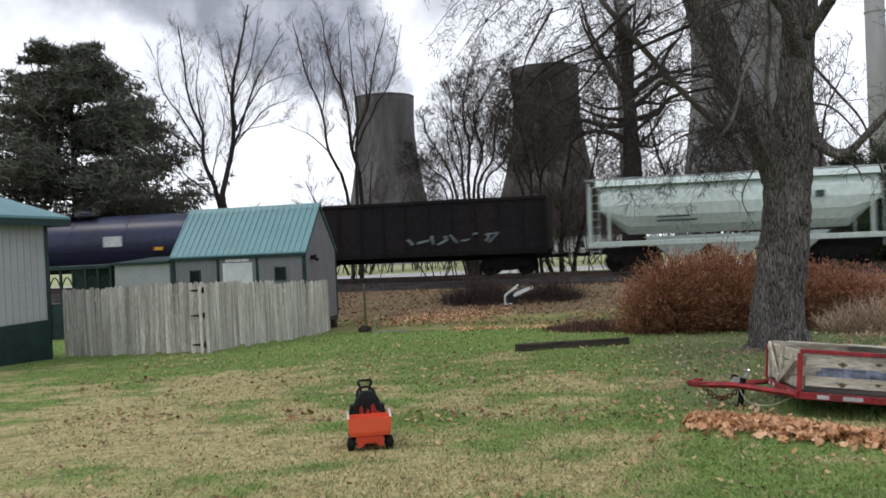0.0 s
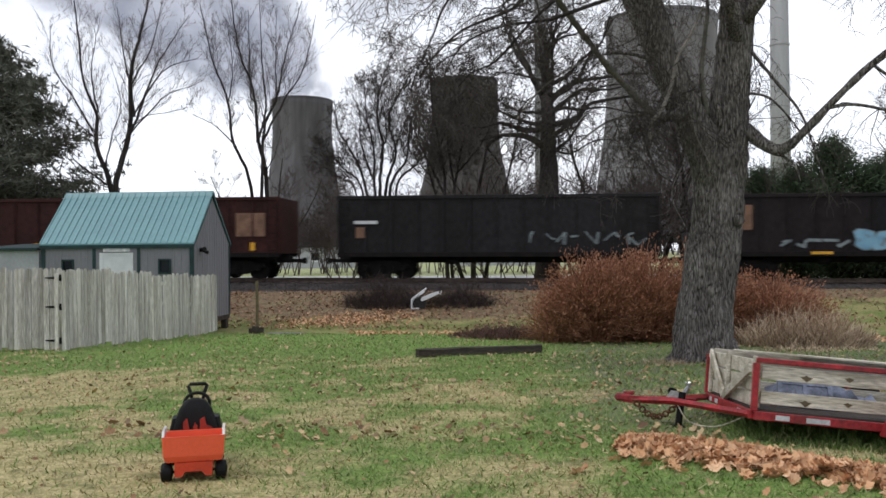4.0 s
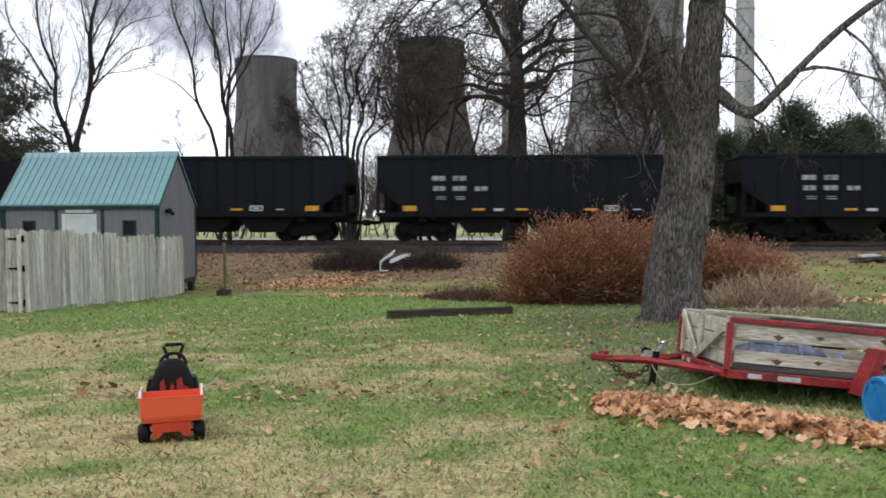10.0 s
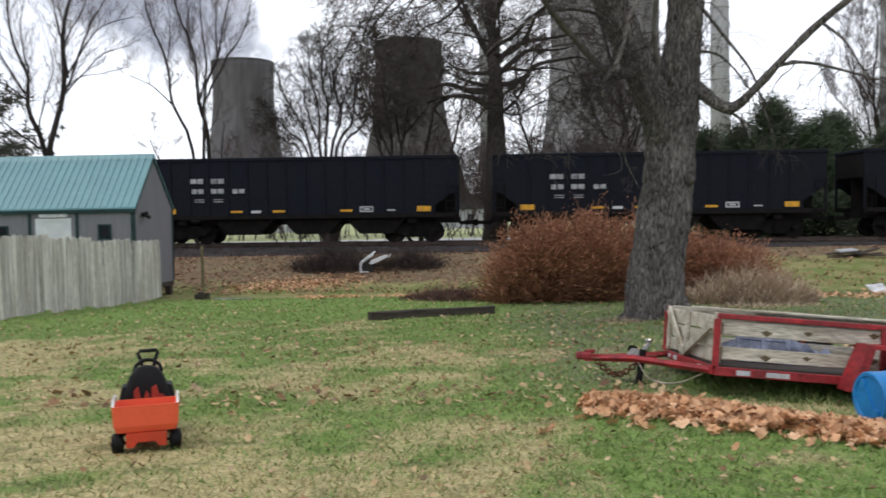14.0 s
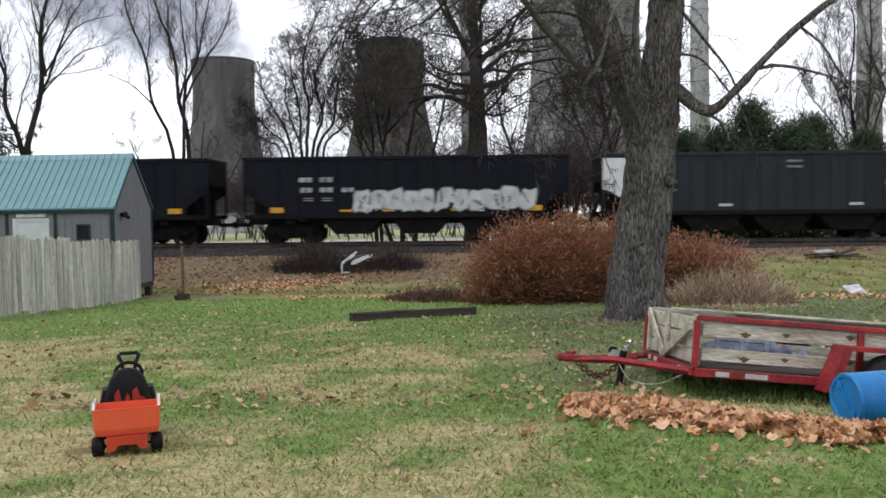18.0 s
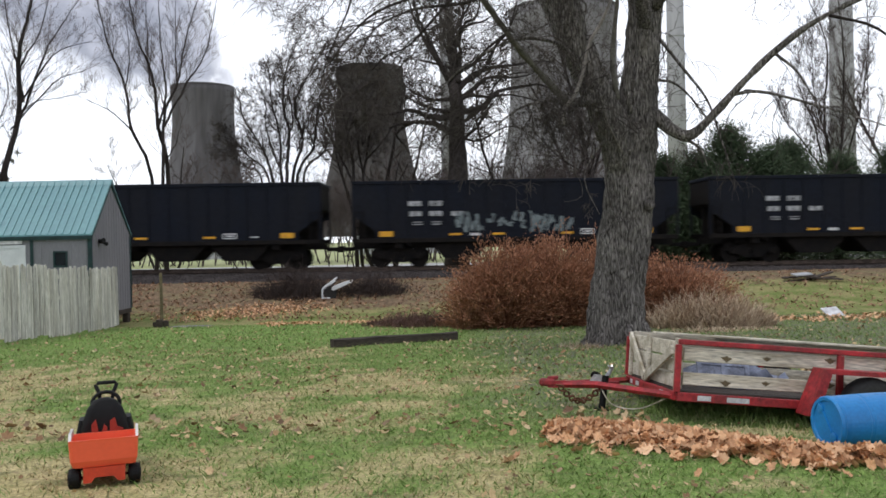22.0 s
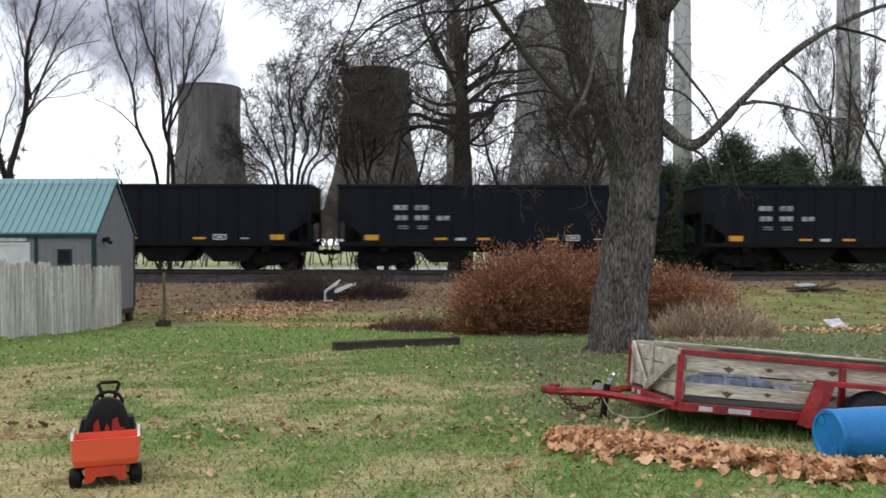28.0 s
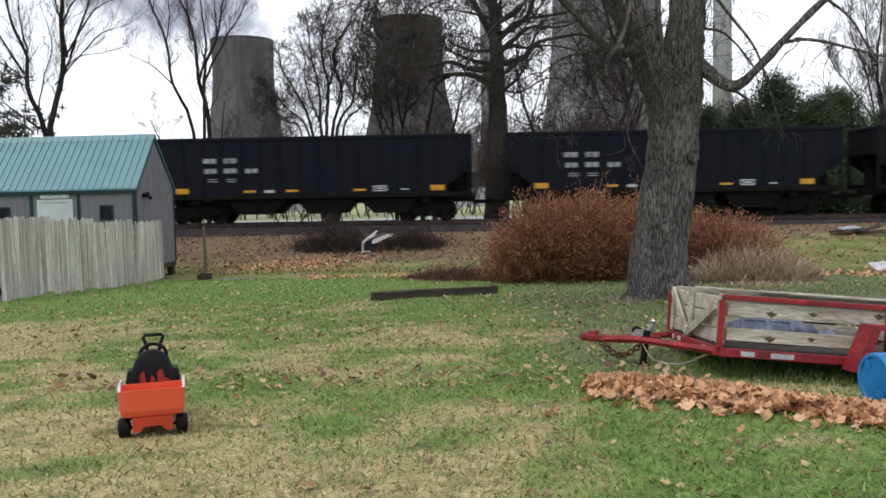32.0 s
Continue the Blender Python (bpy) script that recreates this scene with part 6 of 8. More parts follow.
def build_thicket():
    """Tangled brown scrub behind the track, more than one could count."""
    rng = random.Random(77)
    lines = []
    for i in range(30):
        x = rng.uniform(-4, 22) if i < 22 else rng.uniform(-34, -4)
        y = rng.uniform(46.5, 56)
        h = rng.uniform(4.5, 7.2) if x > -2 else rng.uniform(3.5, 5.4)
        branching((x, y, ground_z(x, y)), (rng.gauss(0, 0.25), rng.gauss(0, 0.2), 1), h, rng.uniform(0.03, 0.07), 2, rng, lines, up=0.2, spread=0.55, levels=((12, 16), (6, 9)), shrink=0.5, wander=0.14, seg=5, first=0.2)
    for i in range(40):
        x, y = rng.uniform(-13, 12), rng.uniform(47, 55)
        branching((x, y, ground_z(x, y)), (rng.gauss(0, 0.25), rng.gauss(0, 0.2), 1), rng.uniform(4.2, 6.2), rng.uniform(0.02, 0.05), 2, rng, lines, up=0.15, spread=0.6, levels=((14, 17), (6, 9)), shrink=0.42, wander=0.14, seg=5, first=0.5)
    for i in range(12):
        x, y = rng.uniform(4.5, 10), rng.uniform(45.5, 50)
        branching((x, y, ground_z(x, y)), (rng.gauss(0, 0.25), rng.gauss(0, 0.2), 1), rng.uniform(3.6, 5.6), rng.uniform(0.02, 0.05), 2, rng, lines, up=0.15, spread=0.65, levels=((15, 19), (8, 10)), shrink=0.45, wander=0.16, seg=5, first=0.4)
    for i in range(190):
        x, y = rng.uniform(-48, 62) if i < 90 else rng.uniform(-34, 8), rng.uniform(78, 92)
        branching((x, y, ground_z(x, y)), (rng.gauss(0, 0.3), rng.gauss(0, 0.2), 1), rng.uniform(5.5, 9.0) if x > -12 else rng.uniform(4.5, 6.5), rng.uniform(0.05, 0.09), 2, rng, lines, up=0.15, spread=0.6, levels=((15, 18), (6, 8)), shrink=0.42, wander=0.14, seg=4, first=0.36)
    s = draw_lines(lines, (0, 9), lambda r: 3, 0.013)
    tagged(new("thicket", fast_mesh(s, "thicket", TWIG_FAR)), "tangled grey-brown leafless scrub behind the track", "scrub", kind="stuff")


build_thicket()


def needle_tree(x, y, height, radius, label, seed, mat, tiers, name="pine_tree", flat=0.35, base=0.16, tuft=0.55, per=26, power=0.62):
    """An evergreen: trunk, limbs in tiers, and tufts of needles along them with gaps between."""
    rng = random.Random(seed)
    z0 = ground_z(x, y)
    t = thing(name, pose(x, y, z0 - 0.1), label, "evergreen tree")
    part("trunk", Shape().tube([(0, 0, 0), (0.1, 0, height * 0.4), (0, 0.1, height * 0.97)], [height * 0.022, height * 0.015, 0.03], 9), BARK_DARK, t, smooth=True)
    limbs, vs, fs = Shape(), [], []
    for i in range(tiers):
        q = (i + rng.uniform(0, 0.9)) / tiers
        z = height * (base + (0.97 - base) * q)
        for _ in range(rng.randint(3, 5)):
            a = rng.uniform(0, 2 * math.pi)
            ln = radius * (1.05 - q) ** power * rng.uniform(0.72, 1.12) * (0.75 + 0.25 * math.sin(min(1, q * 4) * 1.57))
            rise = ln * rng.uniform(-0.05, 0.35)
            end = Vector((math.cos(a) * ln, math.sin(a) * ln, z + rise))
            st = Vector((0, 0, z))
            limbs.tube([st, st.lerp(end, 0.5) + Vector((0, 0, -0.04 * ln)), end], [0.07, 0.045, 0.012], 4, cap=False)
            for _ in range(int(per * (0.4 + ln / radius))):
                f = rng.uniform(0.25, 1.05)
                c = st.lerp(end, f) + Vector((rng.gauss(0, 0.09 * ln), rng.gauss(0, 0.09 * ln), rng.gauss(0, 0.045 * ln) + 0.1))
                for _ in range(5):
                    d = Vector((rng.gauss(0, 1), rng.gauss(0, 1), rng.gauss(0, 1) * flat + 0.25)).normalized()
                    w = d.orthogonal().normalized() * tuft * 0.10
                    L = tuft * rng.uniform(0.7, 1.4)
                    k = len(vs)
                    for p in (c - w, c + w, c + d * L + w * 0.3):
                        vs.append(tuple(p))
                    fs.append((k, k + 1, k + 2))
    tagged(part("bough_frame", fast_mesh(limbs, "bough_frame", BARK_DARK), None, t), kind="stuff")
    tagged(part("needles", quads("needles", vs, fs, mat), None, t, "dark green needles"), kind="stuff")


needle_tree(-36.2, 50, 17.4, 8.8, "large dark pine tree with ragged layered boughs", 5, NEEDLES, 34, tuft=0.46, per=170, power=0.48, flat=0.7, base=0.14)


def cedar_tree(x, y, height, radius, seed):
    """A soft-outlined cedar: short upswept sprays packed over an uneven crown."""
    rng = random.Random(seed)
    t = thing("cedar_tree", pose(x, y, ground_z(x, y) - 0.1), "soft mid-green cedar behind the train", "evergreen tree", "cedars behind the track")
    part("trunk", Shape().tube([(0, 0, 0), (0.05, 0, height * 0.5), (0, 0.05, height * 0.95)], [0.16, 0.10, 0.02], 8), BARK_DARK, t, smooth=True)
    limbs, vs, fs = Shape(), [], []
    for _ in range(520):
        q = rng.random() ** 0.8
        a = rng.uniform(0, 6.283)
        bump = 1 + 0.8 * noise.noise((math.cos(a) * 1.6 + seed, math.sin(a) * 1.6, q * 4))
        r = radius * (1.02 - q) ** 0.7 * bump * rng.uniform(0.45, 1.0)
        c = Vector((math.cos(a) * r, math.sin(a) * r, height * (0.06 + 0.94 * q)))
        root = Vector((0, 0, max(0.2, c.z - 0.5 * r)))
        limbs.tube([root, root.lerp(c, 0.5) - Vector((0, 0, 0.05 * r)), c], [0.03, 0.02, 0.008], 3, cap=False)
        for _ in range(46):
            p = c + Vector((rng.gauss(0, 0.34), rng.gauss(0, 0.34), rng.gauss(0, 0.34)))
            d = Vector((math.cos(a) * 0.5 + rng.gauss(0, 0.6), math.sin(a) * 0.5 + rng.gauss(0, 0.6), 0.7 + rng.gauss(0, 0.4))).normalized()
            w = d.orthogonal().normalized() * 0.035
            L = rng.uniform(0.12, 0.30)
            k = len(vs)
            vs += [tuple(p - w), tuple(p + w), tuple(p + d * L)]
            fs.append((k, k + 1, k + 2))
    tagged(part("bough_frame", fast_mesh(limbs, "bough_frame", BARK_DARK), None, t), kind="stuff")
    tagged(part("foliage", quads("foliage", vs, fs, CEDAR_GREEN), None, t, "soft green scale foliage"), kind="stuff")


for cx, cy, ch, cr, cs in ((16.4, 48, 7.8, 3.6, 6), (13.2, 50, 6.4, 3.0, 9), (20.2, 49, 6.9, 3.2, 7), (23.6, 50, 6.2, 2.8, 8), (18.4, 47.5, 6.4, 2.8, 11), (14.6, 47.5, 6.2, 2.6, 12), (27.2, 51, 6.6, 3.0, 13), (31.0, 52, 6.0, 2.8, 14)):
    cedar_tree(cx, cy, ch, cr, cs)


def build_yard_tree():
    """The big maple by the trailer: forked trunk, a long dipping limb, hanging twigs."""
    tx, ty = 3.55, 15.75
    z0 = ground_z(tx, ty)
    t = thing("yard_tree", pose(tx, ty, z0), "big old grey-barked tree, leafless, with a forked trunk", "tree")
    rng = random.Random(4)

    def loc(p):
        return (p[0] - tx, p[1] - ty, p[2] - z0)

    def bole(pts, radii, n=6, sides=22, rough=0.035, seed=0):
        line = smooth_line([loc(p) for p in pts], n)
        rr = np.interp(np.linspace(0, len(pts) - 1, len(line)), range(len(pts)), radii)
        s = Shape().tube(line, [float(r) for r in rr], sides)
        out = []
        for p in s.v:
            k = noise.noise((p[0] * 4.0 + seed, p[1] * 4.0, p[2] * 1.3)) * rough * 0.7 + noise.noise((p[0] * 13, p[1] * 13, p[2] * 4.0 + seed)) * rough * 0.8
            c = min(line, key=lambda q: (q - Vector(p)).length)
            d = Vector((p[0] - c.x, p[1] - c.y, (p[2] - c.z) * 0.2))
            d = d.normalized() if d.length > 1e-6 else Vector()
            out.append(tuple(Vector(p) + d * k * 2.2))
        s.v = out
        return s

    trunk = bole([(3.42, ty, z0 - 0.25), (3.46, ty, z0 + 0.12), (3.53, ty, 0.50), (3.68, ty, 1.64), (3.80, ty, 2.75), (3.93, ty, 3.8), (4.05, ty, 4.92), (4.15, ty, 5.95), (4.3, ty + 0.1, 8.0), (4.4, ty + 0.3, 10.5)], [0.66, 0.54, 0.48, 0.46, 0.43, 0.37, 0.31, 0.30, 0.25, 0.16], 12, 40)
    part("trunk", trunk, BARK, t, smooth=True)
    limb = bole([(3.72, ty - 0.05, 2.3), (3.56, ty - 0.12, 3.0), (3.36, ty - 0.22, 3.6), (3.10, ty - 0.32, 4.2), (2.79, ty - 0.38, 4.88), (2.44, ty - 0.45, 5.89), (1.9, ty - 0.7, 7.3), (1.3, ty - 0.9, 9.0)], [0.20, 0.29, 0.31, 0.29, 0.28, 0.32, 0.22, 0.12], 8, 26, seed=5)
    part("limb", limb, BARK, t, smooth=True)
    # a short dead stub with pale suckers sweeping up from it
    part("stub", bole([(3.2, ty - 0.55, 4.05), (2.95, ty - 0.6, 3.92), (2.74, ty - 0.6, 3.86), (2.58, ty - 0.6, 3.70)], [0.13, 0.11, 0.08, 0.05], 4, 10, 0.012), BARK, t, smooth=True)
    part("sucker", Shape().tube(smooth_line([loc(p) for p in ((2.46, 14.95, 3.47), (2.49, 14.95, 3.75), (2.65, 14.95, 3.94), (2.82, 14.95, 4.35), (2.95, 14.95, 4.87), (3.17, 14.95, 5.25), (3.38, 14.95, 5.72))], 4), [0.040 - 0.0006 * k for k in range(25)], 7), PALE_TWIG, t, "pale dead sucker", smooth=True)
    part("sucker", Shape().tube(smooth_line([loc(p) for p in ((3.75, ty - 0.3, 3.7), (3.68, ty - 0.4, 4.3), (3.74, ty - 0.4, 5.0), (3.80, ty - 0.4, 6.2))], 5), [0.055 - 0.0015 * k for k in range(16)], 7), BARK, t, smooth=True)
    part("sucker", Shape().tube(smooth_line([loc(p) for p in ((3.55, ty - 0.45, 3.0), (3.3, ty - 0.55, 3.5), (3.15, ty - 0.65, 3.95), (2.9, ty - 0.7, 4.1))], 5), [0.02 - 0.0006 * k for k in range(16)], 6), PALE_TWIG, t, "pale dead sucker", smooth=True)
    # a mossy branch slanting down from the crown to the stub, and upright shoots in the fork
    part("branch", bole([(0.3, 13.2, 6.2), (0.87, 13.6, 5.53), (1.13, 13.9, 5.26), (1.47, 14.2, 4.88), (1.78, 14.5, 4.57), (2.15, 14.8, 4.24), (2.48, 15.0, 3.93), (2.75, 15.2, 3.80)], [0.04, 0.045, 0.05, 0.052, 0.054, 0.06, 0.06, 0.05], 4, 9, 0.012), MOSSY, t, "olive-grey mossy branch", smooth=True)
    part("shoot", Shape().tube(smooth_line([loc(q) for q in ((3.50, 15.35, 3.95), (3.43, 15.3, 4.35), (3.41, 15.3, 4.72), (3.48, 15.3, 5.38), (3.52, 15.3, 5.82), (3.5, 15.3, 7.0))], 4), [0.05 - 0.001 * k for k in range(21)], 7), MOSSY, t, smooth=True)
    arm_pts = [(4.05, ty, 3.85), (4.25, ty - 0.15, 3.66), (4.45, ty - 0.3, 3.42), (4.72, ty - 0.45, 3.27), (4.97, ty - 0.6, 3.44), (5.56, ty - 0.8, 4.09), (6.08, ty - 0.9, 4.6), (6.69, ty - 1.0, 5.06), (7.51, ty - 1.1, 5.46), (8.3, ty - 1.2, 5.66), (9.2, ty - 1.2, 5.95)]
    part("limb", bole(arm_pts, [0.15, 0.13, 0.115, 0.105, 0.075, 0.062, 0.056, 0.047, 0.039, 0.03, 0.018], 4, 10, 0.012), BARK, t, smooth=True)
    part("limb", bole([(4.1, ty - 0.2, 5.2), (3.6, ty - 1.0, 6.2), (2.2, ty - 2.0, 7.2), (0.2, ty - 2.6, 7.6), (-1.6, ty - 2.8, 7.2)], [0.13, 0.12, 0.10, 0.07, 0.03], 5, 9, 0.012), BARK, t, smooth=True)
    part("limb", bole([(4.2, ty - 0.2, 5.6), (5.2, ty - 1.1, 7.0), (6.6, ty - 1.9, 7.8), (8.6, ty - 2.3, 7.9)], [0.12, 0.11, 0.08, 0.04], 5, 9, 0.012), BARK, t, smooth=True)
    part("knot", Shape().lathe([(0.02, -0.30), (0.09, -0.28), (0.11, -0.12), (0.08, -0.06), (0.05, -0.10), (0.01, -0.11)], "y", loc((4.02, ty - 0.22, 2.05)), 12), BARK, t, "healed branch scar", smooth=True)
    lines = []

    def spray(pts, r, depth, kids, length, droop, spread=0.75, up=0.0, first=0.0):
        line = smooth_line([loc(p) for p in pts], 4)
        n = len(line)
        lines.append((9, line, [r * (1 - 0.75 * i / (n - 1)) for i in range(n)]))
        for _ in range(kids):
            i = rng.randrange(int(first * n), n)
            d = Vector((rng.gauss(0, 1), rng.gauss(0, 0.8), rng.gauss(0, 0.5) - 0.2 * droop))
            branching(line[i], d, length * rng.uniform(0.5, 1.2), r * 0.35, depth, rng, lines, up=up - 0.05 * droop, spread=spread, kids=(3, 4), shrink=0.60, wander=0.13, seg=6, droop=droop * 0.55)

    # secondary branches off the long limb
    spray([(5.36, ty - 0.75, 3.92), (5.87, ty - 0.8, 3.97), (6.59, ty - 1.0, 3.74), (7.3, ty - 1.2, 3.47), (8.0, ty - 1.3, 3.2)], 0.035, 2, 9, 0.9, 0.7)
    spray([(6.13, ty - 0.9, 4.6), (6.48, ty - 1.0, 4.24), (6.79, ty - 1.1, 3.62), (7.05, ty - 1.1, 3.40)], 0.03, 2, 6, 0.7, 0.9)
    spray([(4.25, ty - 0.1, 5.2), (4.7, ty - 0.3, 4.5), (5.1, ty - 0.4, 3.9), (5.3, ty - 0.5, 3.2), (5.45, ty - 0.5, 2.75)], 0.035, 2, 8, 0.7, 0.9)
    spray([(4.2, ty - 0.1, 4.35), (4.6, ty - 0.3, 4.2), (5.0, ty - 0.4, 3.7), (5.15, ty - 0.4, 3.35)], 0.028, 2, 5, 0.6, 0.9)
    spray([(7.0, ty - 1.05, 5.2), (7.7, ty - 1.3, 4.9), (8.3, ty - 1.5, 4.2), (8.8, ty - 1.6, 3.6)], 0.03, 2, 7, 0.8, 0.8)
    spray([(4.72, ty - 0.45, 3.2), (4.95, ty - 0.5, 3.0), (5.05, ty - 0.5, 2.72)], 0.03, 1, 2, 0.4, 0.6)
    # dark boughs that arch down over the lawn's middle, thick with twigs
    roots = []
    for line, r, kids in (
            (((0.9, 13.4, 6.0), (0.27, 13.0, 5.36), (0.08, 13.0, 5.22), (-0.61, 13.0, 4.96), (-1.07, 13.0, 4.55), (-1.34, 13.0, 4.17)), 0.034, 13),
            (((1.2, 13.4, 5.8), (0.65, 13.0, 5.24), (0.38, 13.0, 4.98), (-0.11, 13.0, 4.46), (-0.46, 13.0, 4.31), (-0.69, 13.0, 4.09)), 0.030, 13),
            (((1.9, 13.6, 5.6), (0.91, 13.0, 5.13), (0.65, 13.0, 5.06), (-0.04, 13.0, 4.99), (-0.61, 13.0, 4.73), (-0.88, 13.0, 4.32)), 0.034, 9),
            (((-0.5, 13.4, 6.1), (-0.91, 13.0, 5.31), (-1.06, 13.0, 4.93), (-1.37, 13.0, 4.25), (-1.43, 13.0, 3.98)), 0.022, 10)):
        spray(line, r, 2, kids, 0.8, 0.8, 0.8)
        roots += line[2:]
    roots += [(2.3, ty - 0.8, 3.9), (1.7, ty - 0.9, 3.75), (1.1, ty - 1.0, 3.3), (2.85, ty - 0.6, 2.9), (0.7, ty - 1.2, 4.4), (0.1, ty - 1.3, 3.7)]
    # pale dead twigs that hang and hook up again at the tip
    for i in range(13):
        q = Vector(loc(roots[(i * 5) % len(roots)]))
        side, L = rng.choice((-1, 1)), rng.uniform(0.5, 0.95)
        pts = [q, q + Vector((side * rng.uniform(0.0, 0.2), -0.1, -0.30 * L)), q + Vector((side * rng.uniform(0.05, 0.3), -0.15, -0.70 * L)), q + Vector((side * rng.uniform(0.1, 0.35), -0.15, -1.0 * L)), q + Vector((side * rng.uniform(0.25, 0.5), -0.12, -1.08 * L))]
        line = [c + Vector((rng.gauss(0, 0.006), 0, rng.gauss(0, 0.006))) for c in smooth_line(pts, 5)]
        part("hanging_twig", fast_mesh(Shape().tube(line, [0.008 - 0.006 * k / (len(line) - 1) for k in range(len(line))], 5), "hanging_twig", TWIG_GREY), None, t)
    # hanging sprays under the left fork
    spray([(2.62, ty - 0.66, 3.8), (2.3, ty - 0.8, 3.9), (1.7, ty - 0.9, 3.75), (1.1, ty - 1.0, 3.3)], 0.04, 3, 9, 0.9, 0.9)
    spray([(3.0, ty - 0.4, 4.5), (2.4, ty - 0.7, 4.9), (1.6, ty - 1.0, 4.9), (0.7, ty - 1.2, 4.4), (0.1, ty - 1.3, 3.7)], 0.04, 3, 10, 0.9, 0.9)
    spray([(3.35, ty - 0.3, 3.3), (3.05, ty - 0.5, 3.0), (2.85, ty - 0.6, 2.5), (3.1, ty - 0.6, 1.9)], 0.022, 2, 5, 0.5, 1.0)
    spray([(3.4, ty - 0.35, 3.0), (3.25, ty - 0.5, 2.6), (3.3, ty - 0.55, 2.1), (3.45, ty - 0.55, 1.75)], 0.016, 1, 3, 0.4, 1.0)
    # high branches arching over to both sides with twigs that hang into view
    def wavy(p, q, n, amp):
        p, q = Vector(p), Vector(q)
        return [p.lerp(q, i / n) + Vector((rng.gauss(0, amp), rng.gauss(0, amp), rng.gauss(0, amp) + 0.25 * math.sin(math.pi * i / n))) for i in range(n + 1)]

    for i in range(46):
        a = rng.uniform(-4.4, 8.8)
        if a < -1.4 and i % 3:
            continue
        y = ty - rng.uniform(0.2, 3.4)
        z = rng.uniform(6.0, 8.0)
        b = a + rng.gauss(0, 0.8) + (-0.6 if a < 3.6 else 0.6)
        spray(wavy((a, y, z), (b, y - 0.3, z - rng.uniform(1.0, 2.3)), 5, 0.09), 0.013, 2, 9, 0.75, 0.7)
    for i in range(16):
        a = rng.uniform(-1.6, 2.6)
        y = ty - rng.uniform(0.3, 2.2)
        z = rng.uniform(4.4, 6.0)
        spray(wavy((a + 1.1, y, z + 0.6), (a - 0.9, y - 0.2, z - rng.uniform(0.5, 1.3)), 6, 0.08), 0.015, 3, 7, 0.85, 0.6)
    for i in range(30):
        a = rng.uniform(0.4, 3.2)
        y = ty - rng.uniform(0.3, 1.2)
        spray(wavy((a + 0.6, y, rng.uniform(3.2, 4.8)), (a - 0.4, y - 0.2, rng.uniform(2.2, 3.6)), 5, 0.09), 0.010, 2, 6, 0.6, 0.8)
    for dep, pts, rad in lines:
        if max(rad) >= 0.022:
            # forward branches take darker bark: their backlit silhouette is put into the colour
            part("branch", fast_mesh(Shape().tube(pts, rad, 6), "branch", BARK_DARK if pts[0].y < -0.9 else BARK), None, t)
    tagged(part("crown", fast_mesh(draw_lines(lines, (0, 0.022), least=0.0035), "crown", TWIG), None, t), kind="stuff")
    # leaves caught in the crown's foot and suckers at the base
    root = Shape()
    for i in range(7):
        a = 2 * math.pi * i / 7 + 0.3
        root.tube([(0.40 * math.cos(a), 0.40 * math.sin(a), 0.35), (0.58 * math.cos(a), 0.58 * math.sin(a), 0.05), (0.88 * math.cos(a + 0.2), 0.88 * math.sin(a + 0.2), -0.1)], [0.14, 0.10, 0.03], 8)
    part("root_flare", root, BARK, t, smooth=True)


build_yard_tree()

# ---- ride-on toy ----


def rounded_ring(x0, x1, y0, y1, z, r, n=4):
    pts = []
    for cx, cy, a0 in ((x1 - r, y1 - r, 0), (x0 + r, y1 - r, 90), (x0 + r, y0 + r, 180), (x1 - r, y0 + r, 270)):
        for k in range(n + 1):
            a = radians(a0 + 90 * k / n)
            pts.append((cx + r * math.cos(a), cy + r * math.sin(a), z))
    return pts


def tub(levels, n=4):
    """A tub from stacked rounded outlines (x0, x1, y0, y1, z, r), closed at the last."""
    s, vs, fs = Shape(), [], []
    m = 4 * (n + 1)
    for lv in levels:
        vs += rounded_ring(*lv, n)
    for i in range(len(levels) - 1):
        for j in range(m):
            j2 = (j + 1) % m
            fs.append((i * m + j, i * m + j2, (i + 1) * m + j2, (i + 1) * m + j))
    fs += [tuple(range(m)), tuple((len(levels) - 1) * m + j for j in range(m))]
    return s.add(vs, fs)


